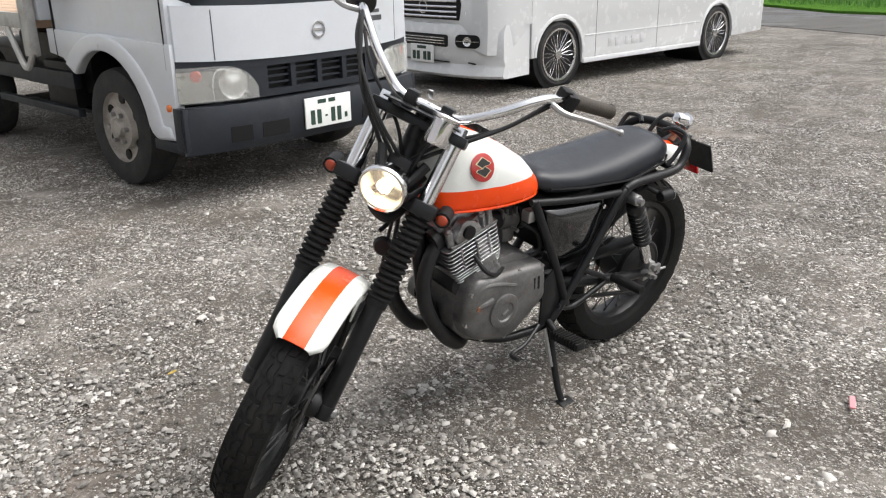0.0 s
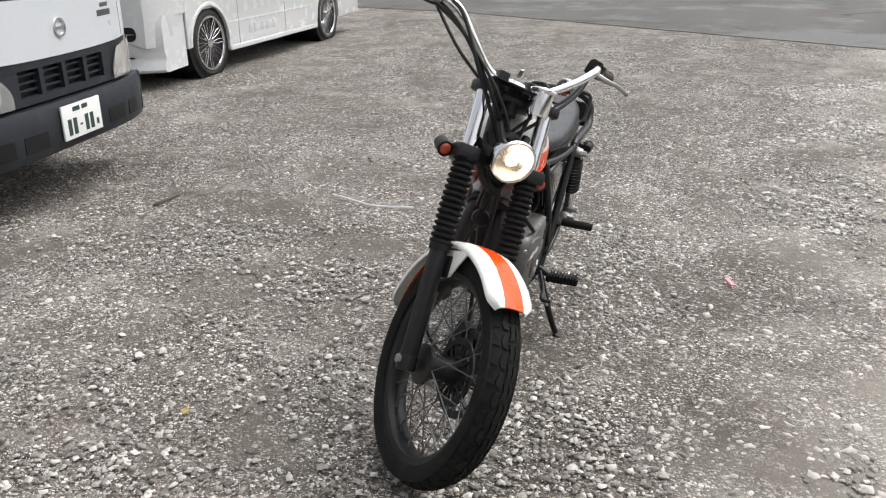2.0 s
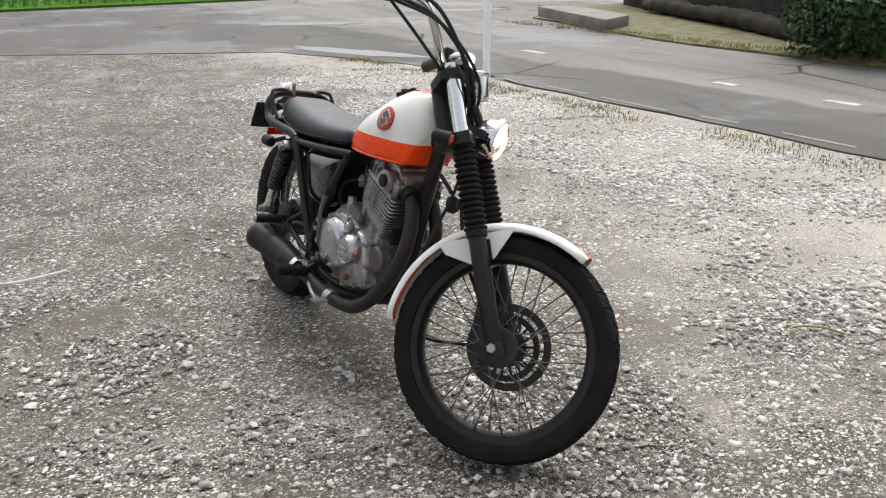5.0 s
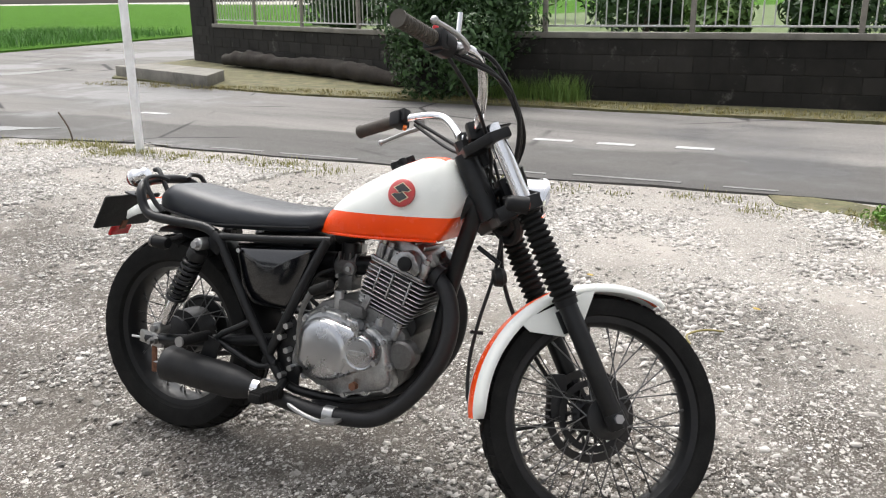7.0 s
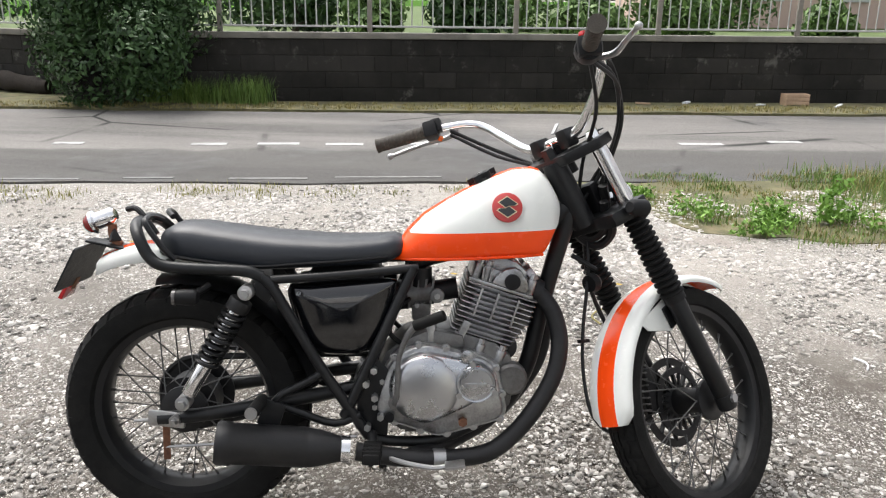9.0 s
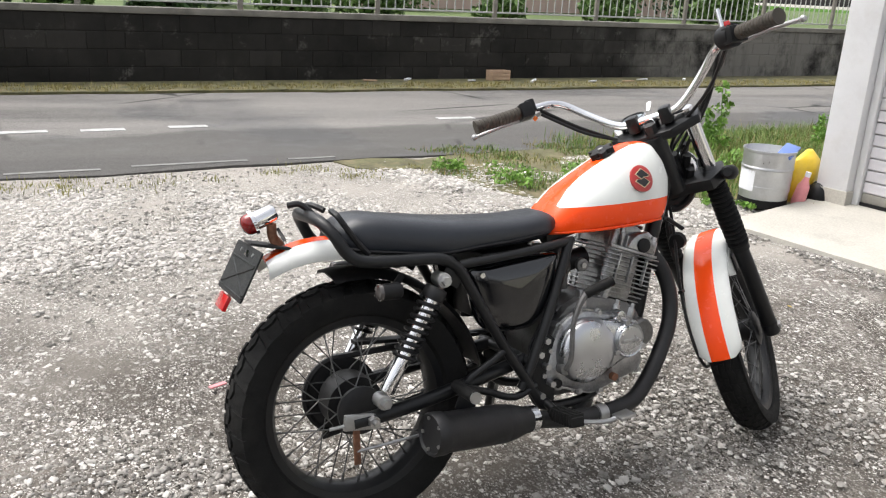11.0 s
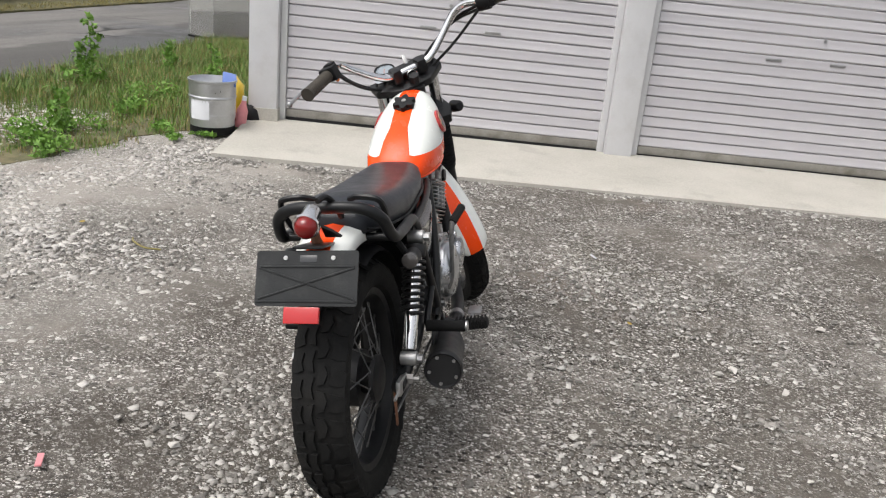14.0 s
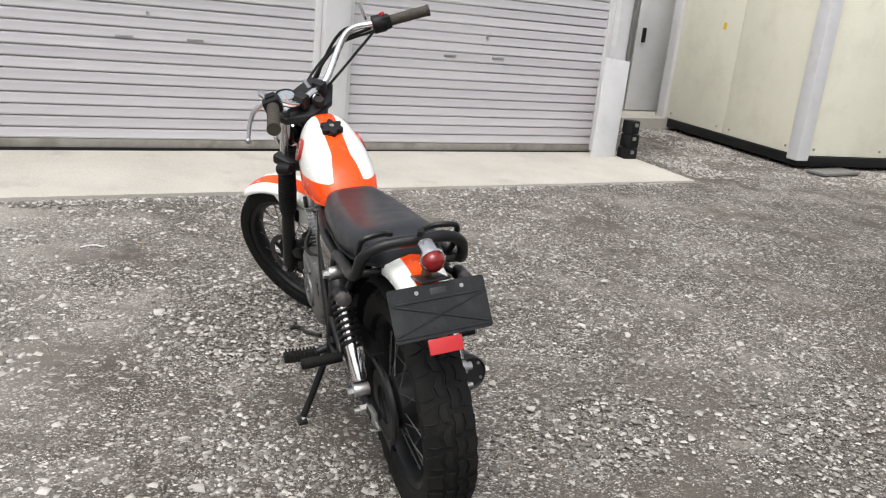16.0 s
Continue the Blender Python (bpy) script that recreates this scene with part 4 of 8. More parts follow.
def tall_weed(x, y, h, seed):
    rng = np.random.default_rng(seed)
    ob = tagged(empty("tall_weed", pose(x, y, 0)), "tall bright green leafy weed on the gravel edge", "weed", "tall weeds")
    part("stem", tube([(0, 0, 0), (0.01, 0.01, h * 0.5), (0.0, 0.03, h)], 0.004, 6, 4, radii=[0.006, 0.004, 0.002]), WEED, ob)
    c = [(rng.normal(0, 0.02 + 0.03 * (1 - t)), rng.normal(0, 0.02 + 0.03 * (1 - t)), h * t) for t in np.linspace(0.1, 1, 14)]
    me = leaf_cloud("leaves", c, [0.042 * (1.15 - 0.6 * i / 14) for i in range(14)], int(240 * h / 0.4), 0.028, WEED, seed)
    lv = new("foliage", me)
    lv.parent = ob


for i, (x, y, h) in enumerate(((4.05, 4.15, 0.55), (3.95, 4.2, 0.35), (2.5, 3.15, 0.3), (4.7, 3.4, 0.35), (5.2, 4.2, 0.3))):
    tall_weed(x, y, h, 60 + i)



def low_weed(x, y, r, seed):
    """A low spreading clump of small bright leaves."""
    rng = np.random.default_rng(seed)
    c = [(rng.normal(0, r * 0.5), rng.normal(0, r * 0.5), rng.uniform(0.02, 0.5 * r)) for _ in range(12)]
    ob = tagged(empty("low_weed", pose(x, y, 0.0)), "low bright green leafy weed clump at the gravel edge", "weed", "low weeds")
    part("stem", tube([(0, 0, -0.01), (0.01, 0.0, r * 0.2), (0.0, 0.01, r * 0.4)], 0.003, 6, 3), WEED, ob)
    leaves = new("foliage", leaf_cloud("foliage", c, [r * 0.32] * 12, int(2600 * r), 0.017, WEED, seed))
    leaves.parent = ob


for i, (x, y, r) in enumerate(((1.75, 3.25, 0.17), (2.15, 3.0, 0.22), (2.05, 2.82, 0.14), (2.6, 3.15, 0.16), (2.95, 2.72, 0.1), (3.3, 3.2, 0.2), (1.45, 3.6, 0.12), (3.9, 3.5, 0.22), (2.75, 2.5, 0.07), (2.93, 2.38, 0.07))):
    low_weed(x, y, r, 90 + i)

# leaning bare twig beside the post
twig = part("dead_twig", tube([(-5.2, 3.0, 0.0), (-5.25, 3.0, 0.13), (-5.34, 2.98, 0.27)], 0.008, 6), BARK, None)
tagged(twig, "dead brown twig standing in the gravel edge", "twig")

white_post = part("white_post", cyl(0.036, 2.6, pose(-4.27, 3.02, 1.28), 20), WHITE_POST, None)
tagged(white_post, "plain white painted steel post at the road edge", "post")


# ---- pail and rubbish by the garage corner ----
def pail():
    m = pose(3.10, 2.42, 0.02)
    ob = tagged(empty("metal_pail", m), "round zinc pail with a paper label and dark foot", "pail")
    body = part("body", lathe([(0, 0.0), (0.142, 0.0), (0.144, 0.05), (0.146, 0.12), (0.151, 0.125), (0.151, 0.133), (0.147, 0.138), (0.149, 0.23), (0.155, 0.236), (0.155, 0.246), (0.15, 0.252), (0.153, 0.335), (0.160, 0.34), (0.160, 0.352), (0.153, 0.352), (0.15, 0.1), (0, 0.08)], None, 48), ZINC, ob)
    part("foot_band", lathe([(0.1445, 0.0), (0.1465, 0.0), (0.1475, 0.05), (0.1455, 0.05)], None, 48, closed=True), BLACK, body, "black painted foot band")
    rings = []
    for z in (0.10, 0.225):
        rings.append([(r * math.cos(a), r * math.sin(a), z) for r, a in [(0.1515, radians(150 + 6 * i)) for i in range(10)] + [(0.1500, radians(204 - 6 * i)) for i in range(10)]])
    part("label", loft(rings), PAPER, ob, "blank-looking white paper label")
    part("contents", lathe([(0, 0.30), (0.148, 0.29), (0.14, 0.285), (0, 0.28)], None, 24), PAPER, ob, "crumpled white rubbish")
    part("sachet", box(0.16, 0.09, 0.02, pose(0.06, -0.09, 0.35, 12, -18, 30), 0.006), BLUEPLASTIC, ob, "blue and white plastic packet")
    part("mark", box(0.03, 0.004, 0.03, pose(-0.105, -0.106, 0.285, 0, 20, -45)), BLACK, ob)


pail()
bag = part("yellow_bag", lathe([(0, 0.0), (0.07, 0.0), (0.085, 0.05), (0.075, 0.13), (0.055, 0.2), (0.02, 0.24), (0, 0.245)], None, 22), YELLOW, None)
bag.matrix_world = pose(3.46, 2.52, 0.03, 10, -8, 20) @ Matrix.Diagonal((1.4, 1.5, 1.25, 1))
tagged(bag, "crumpled yellow plastic bag behind the pail", "plastic bag")
for v in bag.data.vertices:
    k = 1 + 0.55 * noise.noise(v.co * 14) + 0.3 * noise.noise(v.co * 40)
    v.co = Vector((v.co.x * k * 1.5, v.co.y * k * 0.8, v.co.z * (1 + 0.3 * noise.noise(v.co * 11))))
bottle = tagged(empty("pink_bottle", pose(3.30, 2.335, 0.03, 8, 6, 0)), "pink plastic bottle standing beside the pail", "bottle")
part("body", lathe([(0, 0.0), (0.04, 0.0), (0.043, 0.02), (0.038, 0.12), (0.02, 0.16), (0.014, 0.19), (0, 0.19)], None, 20), PINK, bottle)
part("cap", cyl(0.017, 0.03, pose(0, 0, 0.2), 16), PAPER, bottle)
sack = part("dark_sack", lathe([(0, 0), (0.1, 0.0), (0.12, 0.05), (0.1, 0.14), (0.05, 0.19), (0, 0.2)], pose(3.47, 2.34, 0.03) @ Matrix.Scale(0.72, 4), 12), BLACK, None)
tagged(sack, "dark crumpled rubbish sack by the pillar", "sack")


def glass_tank():
    m = Matrix.Translation((8.3, 5.45, 0)) @ pose(0, 0, 0, 0, 0, -16)
    ob = tagged(empty("fish_tank", m), "old glass tank half filled with brown soil", "fish tank")
    part("soil", box(0.9, 0.42, 0.3, pose(0, 0, 0.17), 0.01), SOIL, ob, "brown soil")
    part("pane", box(0.94, 0.012, 0.6, pose(0, -0.226, 0.31)), LENS, ob)
    part("pane", box(0.012, 0.44, 0.6, pose(-0.464, 0, 0.31)), LENS, ob)
    part("pane", box(0.012, 0.44, 0.6, pose(0.464, 0, 0.31)), LENS, ob)
    part("pane", box(0.94, 0.012, 0.6, pose(0, 0.226, 0.31)), LENS, ob)
    for z in (0.015, 0.615):
        part("rim", box(0.97, 0.47, 0.03, pose(0, 0, z), 0.004), BLACK if z < 0.3 else ZINC, ob)


glass_tank()


# ---- small litter on the yard ----
red_bit = part("red_wrapper", box(0.06, 0.016, 0.006, pose(-0.344, 0.733, 0.012, 3, 5, 35), 0.002), PINK, None)
tagged(red_bit, "small faded red plastic strip on the gravel", "litter")
wire = part("white_wire", tube([(-0.68, -1.28, 0.016), (-0.62, -1.1, 0.02), (-0.60, -0.98, 0.018), (-0.66, -0.8, 0.014)], 0.0042, 6), PAPER, None)
tagged(wire, "pale bent piece of wire on the gravel", "wire")
stick = part("twig", tube([(-0.36, -2.02, 0.014), (-0.27, -2.0, 0.02), (-0.17, -2.01, 0.014)], 0.007, 6), BARK, None)
tagged(stick, "short dark twig on the gravel", "twig")
curl = part("dry_stalk", tube([(1.1, 1.55, 0.01), (1.04, 1.5, 0.02), (1.0, 1.42, 0.02), (1.03, 1.36, 0.012)], 0.004, 6), DRYGRASS, None)
tagged(curl, "curled dry plant stalk on the gravel", "stalk")
cloth = part("white_scrap", tube([(1.93, 1.05, 0.010), (1.945, 1.1, 0.013), (1.92, 1.15, 0.010)], 0.0035, 6), PAPER, None)
tagged(cloth, "small white scrap on the gravel", "litter")
butt = part("cigarette_end", rod((1.95, -0.33, 0.01), (1.99, -0.30, 0.01), 0.004, 8), PAPER, None)
tagged(butt, "white cigarette end on the gravel", "litter")


OLD_LEAF = worn("yellowed_leaf", (0.42, 0.3, 0.06), 0.7, spread=0.3, scale=60)


def yellow_leaf(x, y, turn):
    ob = part("fallen_leaf", prism([(-0.02, 0), (-0.008, 0.011), (0.012, 0.009), (0.024, 0), (0.012, -0.009), (-0.008, -0.01)], 0.0015, pose(x, y, 0.014, 8, 5, turn) @ Matrix.Scale(0.8, 4)), OLD_LEAF, None, smooth=False)
    tagged(ob, "small fallen yellow leaf", "leaf", "fallen leaves")


for x, y, t in ((1.25, -0.55, 20), (2.0, 0.9, 70), (1.15, 1.85, 0), (-1.3, 2.2, 40), (0.4, 1.9, 10)):
    yellow_leaf(x, y, t)


# ---- flatbed truck ----
def truck():
    f = Vector((-0.277, 0.961, 0))
    m = frame2((-0.165, -2.455), f)
    # x forward from the bumper
    T = tagged(empty("flatbed_truck", m), "white flatbed truck with dark bumper, parked on the gravel", "truck")

    def P(name, b, mat, label="", parent=None, **kw):
        return part(name, b, mat, parent or T, label, **kw)

    def section(x, hw, z0, z1, r=0.06):
        return [(x, y, z) for y, z in [(-hw, z0), (-hw, z1 - r), (-hw + r * 0.4, z1 - r * 0.3), (-hw + r * 1.6, z1), (hw - r * 1.6, z1), (hw - r * 0.4, z1 - r * 0.3), (hw, z1 - r), (hw, z0)]]

    hw = 0.83

    def bow(y):
        return -0.01 - 0.14 * (abs(y) / 0.83) ** 4

    def bumper_bow(y):
        return 0.027 - 0.13 * (abs(y) / 0.85) ** 4

    def bent(y0, y1, lo, hi, proud, depth, by=bow, n=14):
        """A panel that follows the rounded front; lo and hi give its edges."""
        return loft([[(by(y) + proud, y, lo(y)), (by(y) + proud, y, hi(y)), (by(y) + proud - depth, y, hi(y)), (by(y) + proud - depth, y, lo(y))] for y in np.linspace(y0, y1, n)])

    def level(z):
        return lambda y: z

    P("cab", loft([section(-0.07, 0.60, 0.72, 0.96), section(-0.11, 0.74, 0.70, 1.06), section(-0.165, hw, 0.68, 1.13), section(-0.30, hw, 0.80, 1.62), section(-0.45, hw - 0.03, 0.80, 1.9, 0.1), section(-0.7, hw - 0.04, 0.80, 1.98, 0.12), section(-1.45, hw - 0.04, 0.80, 1.98, 0.12), section(-1.5, hw - 0.05, 0.80, 1.95, 0.12)]), TRUCK_WHITE, "white cab", angle=35)
    P("windscreen", loft([[(-0.088, -0.74, 1.06), (-0.088, 0.74, 1.06), (-0.095, 0.74, 1.06), (-0.095, -0.74, 1.06)], [(-0.285, -0.72, 1.55), (-0.285, 0.72, 1.55), (-0.30, 0.72, 1.55), (-0.30, -0.72, 1.55)], [(-0.40, -0.68, 1.80), (-0.40, 0.68, 1.80), (-0.42, 0.68, 1.80), (-0.42, -0.68, 1.80)]], pose(0.02, 0, 0)), GLASS_DARK, "dark windscreen")
    P("scuttle", bent(-0.8, 0.8, level(0.99), lambda y: 1.10 - 0.03 * abs(y), -0.02, 0.06, n=24), BUMPER, "black scuttle panel below the windscreen")
    # front face and grille band
    P("front_panel", bent(-0.815, 0.815, lambda y: 0.735 + 0.02 * (abs(y) / 0.8) ** 2, lambda y: 1.005 + 0.02 * (abs(y) / 0.8) ** 2, 0.004, 0.05, n=34), TRUCK_WHITE, "white front panel")
    for sy in (1, -1):
        P("panel_seam", bent(sy * 0.64, sy * 0.645, level(0.755), level(1.0), 0.005, 0.01, n=2), DARKTEXT)
    band = P("grille_band", bent(-0.815, 0.815, level(0.70), lambda y: 0.735 + 0.02 * (abs(y) / 0.8) ** 2, -0.002, 0.05, n=34), BUMPER, "dark grey grille band")
    P("grille_sill", bent(-0.5, 0.5, level(0.54), level(0.575), -0.004, 0.04, n=16), BUMPER, parent=band)
    P("grille_shadow_plate", bent(-0.48, 0.48, level(0.56), level(0.72), -0.045, 0.01, n=10), BLACK, "dark space behind the grille", parent=band)
    for y in (-0.37, -0.185, 0.0, 0.185, 0.37):
        P("grille_post", bent(y - 0.016, y + 0.016, level(0.57), level(0.705), -0.004, 0.04, n=3), BUMPER, parent=band)
    for sy in (1, -1):
        P("grille_cheek", bent(sy * 0.37, sy * 0.60, lambda y: 0.57 if abs(y) < 0.47 else 0.57 + (abs(y) - 0.47) * 1.0, level(0.705), -0.004, 0.04, n=12), BUMPER, parent=band)
    for z in (0.605, 0.64, 0.675):
        P("grille_bar", bent(-0.37, 0.37, level(z - 0.005), level(z + 0.005), -0.022, 0.012, n=12), BUMPER, parent=band)
    b = lathe([(0.036, -0.004), (0.044, -0.004), (0.046, 0.004), (0.036, 0.004)], Matrix.Translation((-0.002, 0, 0.862)) @ pose(0, 0, 0, 0, 90, 0), 32, closed=True)
    badge = P("badge", b, CHROME, "round chrome badge")
    P("badge_bar", box(0.006, 0.07, 0.012, pose(-0.002, 0, 0.862, 0, 0, 0)), CHROME, parent=badge)
    for yy, w in ((0.44, 0.09), (0.43, 0.15)):
        P("model_bar", bent(yy - w / 2, yy + w / 2, level(0.925 if w < 0.1 else 0.88), level(0.945 if w < 0.1 else 0.91), 0.0055, 0.004, n=3), DARKTEXT, "small dark model lettering, unreadable")
    # bumper, plate, lamps
    bump = P("bumper", loft([[(x, y, z) for x, z in ((-0.10, 0.30), (-0.005 - 0.10 * (abs(y) / 0.85) ** 4, 0.285), (0.025 - 0.13 * (abs(y) / 0.85) ** 4, 0.33), (0.03 - 0.13 * (abs(y) / 0.85) ** 4, 0.47), (0.01 - 0.12 * (abs(y) / 0.85) ** 4, 0.525), (-0.10, 0.53))] for y in np.linspace(-0.845, 0.845, 23)]), BUMPER, "dark grey plastic front bumper", angle=50)
    for sy in (1, -1):
        P("bumper_side", box(0.10, 0.04, 0.225, pose(-0.135, sy * 0.822, 0.415), 0.014), BUMPER, parent=bump)
        for y0, y1 in ((0.50, 0.62), (0.27, 0.44)):
            P("bumper_opening", bent(sy * y0, sy * y1, level(0.335), level(0.415), 0.002, 0.02, bumper_bow, 6), BLACK, "dark opening", parent=bump)
        # wide wrap-round lamp cluster
        def lamp_top(y):
            return 0.552 + 0.17 * math.sqrt(max(0.0, 1 - (max(0.0, 0.62 - abs(y)) / 0.2) ** 2))

        P("lamp_surround", bent(sy * 0.41, sy * 0.828, level(0.535), lambda y: lamp_top(y) + 0.012, -0.014, 0.05, n=30), BLACK, "black lamp surround")
        hl = P("headlamp", bent(sy * 0.425, sy * 0.824, level(0.548), lamp_top, -0.008, 0.03, n=30), LAMP_OLD, "wide clear headlamp with an orange indicator")
        bowl = P("lamp_bowl", lathe([(0.078, 0.0), (0.07, -0.004), (0.045, -0.002), (0.03, 0.003), (0.012, 0.008), (0, 0.009)], Matrix.Translation((bow(0.56) + 0.002, sy * 0.56, 0.63)) @ pose(0, 0, 0, 0, 90, sy * 12), 32), LAMP_GREY, parent=hl)
        P("lens_rib", tube([(bow(0.66) + 0.002, sy * 0.66, 0.552), (bow(0.655) + 0.003, sy * 0.668, 0.63), (bow(0.64) + 0.002, sy * 0.63, 0.705), (bow(0.5), sy * 0.52, 0.68)], 0.005, 6), LAMP_GREY, parent=hl)
        P("indicator", lathe([(0.03, 0.0), (0.024, 0.008), (0, 0.011)], Matrix.Translation((bow(0.735) - 0.006, sy * 0.735, 0.678)) @ pose(0, 0, 0, 0, 90, sy * 35), 20), INDICATOR_T, "orange indicator", parent=hl)
        P("lens", bent(sy * 0.428, sy * 0.826, level(0.546), lambda y: lamp_top(y) + 0.001, 0.016, 0.004, n=30), LENS, "clear plastic lens", parent=hl)
        P("side_indicator", lathe([(0.02, 0.0), (0.018, 0.01), (0, 0.014)], Matrix.Translation((-0.21, sy * 0.836, 0.52)) @ pose(0, 0, 0, -sy * 90, 0, 0), 16), ORANGE_LENS, "orange side repeater")
        # front wing sweeping down before the wheel
        arc = [(-0.86 + 0.44 * math.cos(radians(q)), 0.33 + 0.44 * math.sin(radians(q))) for q in range(140, 9, -10)]
        arch = [(-0.15, 0.40), (-0.15, 0.84), (-1.5, 0.86), (-1.5, 0.72), (-1.34, 0.70)] + arc + [(-0.40, 0.37), (-0.36, 0.34), (-0.17, 0.355)]
        P("wheel_arch", prism(arch, 0.05, pose(0, sy * 0.811 + 0.025, 0, 90), 0.006), TRUCK_WHITE, "white front wing")
        outer = [(-0.86 + 0.58 * math.cos(radians(q)), 0.33 + 0.53 * math.sin(radians(q))) for q in range(10, 141, 10)]
        P("wing_flare", prism(arc + [(-0.40, 0.37), (-0.36, 0.345), (-0.2, 0.36), (-0.22, 0.42)] + outer, 0.05, pose(0, sy * 0.822 + 0.025, 0, 90), 0.014, seg=3), TRUCK_WHITE, "rounded white wing flare")
        P("valance", box(0.26, 0.06, 0.06, pose(-0.28, sy * 0.805, 0.315), 0.012), BUMPER)
        P("arch_liner", box(0.95, 0.5, 0.05, pose(-0.86, sy * 0.52, 0.80)), BLACK)
        P("door_seam", box(0.004, 0.012, 0.7, pose(-0.20, sy * 0.83, 1.06)), BLACK)
        P("door_seam", box(0.006, 0.012, 0.9, pose(-1.40, sy * 0.832, 1.15)), BLACK)
        P("side_window", box(0.7, 0.012, 0.5, pose(-0.92, sy * 0.808, 1.55), 0.004), GLASS_DARK, "dark side window")
        P("door_handle", box(0.12, 0.025, 0.05, pose(-1.28, sy * 0.84, 1.06), 0.01), BLACK, "black door handle")
        # front wheel
        wm = pose(-0.86, sy * 0.70, 0.335, 90)
        tyre = P("wheel", lathe([(0.2, -0.09), (0.28, -0.1), (0.325, -0.085), (0.335, -0.05), (0.335, 0.05), (0.325, 0.085), (0.28, 0.1), (0.2, 0.09)], wm, 48), TYRE_T, "black truck tyre on a steel wheel")
        b = lathe([(0.205, -sy * 0.085), (0.195, -sy * 0.06), (0.13, -sy * 0.05), (0.12, -sy * 0.085), (0.06, -sy * 0.09), (0.05, -sy * 0.12), (0, -sy * 0.125)], wm, 40)
        rim = P("rim", b, STEEL_DIRTY, "dirty grey steel wheel disc", parent=tyre)
        for i in range(6):
            a = 2 * math.pi * i / 6
            P("wheel_nut", cyl(0.014, 0.03, wm @ pose(0.085 * math.cos(a), 0.085 * math.sin(a), -sy * 0.1), 6), STEEL, parent=tyre)
            P("vent_hole", cyl(0.031, 0.01, wm @ pose(0.162 * math.cos(a + 0.5), 0.162 * math.sin(a + 0.5), -sy * 0.056), 14), BLACK, parent=tyre)
        for x in (-3.1,):
            wm2 = pose(x, sy * 0.66, 0.335, 90)
            P("wheel", lathe([(0, -0.1), (0.2, -0.09), (0.28, -0.1), (0.325, -0.085), (0.335, -0.05), (0.335, 0.05), (0.325, 0.085), (0.28, 0.1), (0.2, 0.09), (0, 0.1)], wm2, 40), TYRE_T, "rear truck wheel")
    plate = P("number_plate", box(0.01, 0.335, 0.168, pose(0.038, 0, 0.42), 0.003), TRIM_WHITE, "white number plate with dark green bars")
    for y, z, w, h in ((-0.105, 0.395, 0.03, 0.08), (-0.055, 0.395, 0.03, 0.08), (0.0, 0.395, 0.018, 0.01), (0.055, 0.395, 0.03, 0.08), (0.105, 0.395, 0.03, 0.08), (0.16, 0.38, 0.02, 0.03), (0.05, 0.478, 0.05, 0.022), (-0.03, 0.478, 0.06, 0.022)):
        P("plate_bar", box(0.003, w, h, pose(0.0435, y * 0.92 - 0.02, z), 0.0005), PLATE_INK, parent=plate, smooth=False)
    # chassis, rear of the cab, deck
    # plain block in the engine's place, added to block light under the cab
    P("engine_pan", box(1.2, 0.8, 0.32, pose(-0.85, 0, 0.52), 0.03), BLACK)
    # unseen plate, added to keep sky light off the ground below
    P("underguard", box(2.6, 1.1, 0.03, pose(-1.42, 0, 0.3), 0.01), BLACK, "added black plate that shades the ground under the truck")
    P("chassis", box(4.2, 0.7, 0.2, pose(-2.3, 0, 0.5), 0.02), BLACK)
    P("gearbox_cover", box(1.0, 1.25, 0.36, pose(-1.95, 0, 0.62), 0.03), BLACK)
    P("rear_bulkhead", box(0.06, 1.66, 0.5, pose(-1.62, 0, 1.15), 0.01), TRUCK_WHITE)
    deck = P("deck", box(3.1, 1.75, 0.06, pose(-3.22, 0, 0.88), 0.01), WOOD, "wooden load deck")
    for i in range(9):
        P("plank", box(3.0, 0.17, 0.02, pose(-3.22, -0.72 + i * 0.18, 0.925), 0.003), WOOD, parent=deck)
    for sy in (1, -1):
        P("dropside", box(3.1, 0.03, 0.09, pose(-3.22, sy * 0.885, 0.90), 0.006), GATE_GREY, "pale scuffed side rail")
        P("side_guard", box(1.2, 0.05, 0.05, pose(-2.05, sy * 0.72, 0.34), 0.01), BUMPER, "dark side guard bar")
        P("side_guard", box(1.2, 0.05, 0.10, pose(-2.05, sy * 0.72, 0.54), 0.01), BUMPER)
        P("corner_stake", box(0.10, 0.06, 0.62, pose(-1.66, sy * 0.87, 1.0), 0.01), GATE_GREY, "pale grey corner stake")
        P("stake_bracket", tube([(-1.62, sy * 0.88, 0.72), (-1.72, sy * 0.9, 0.62), (-1.9, sy * 0.9, 0.85)], 0.02, 8), GATE_GREY)
    P("head_mesh", box(0.03, 1.6, 0.03, pose(-1.72, 0, 1.55)), GATE_GREY)
    for i in range(13):
        P("mesh_wire", rod((-1.72, -0.78 + i * 0.13, 0.95), (-1.72, -0.78 + i * 0.13, 1.55), 0.006, 6), GATE_GREY)
    P("battery_box", box(0.4, 0.3, 0.28, pose(-1.75, -0.55, 0.5), 0.02), BLACK)


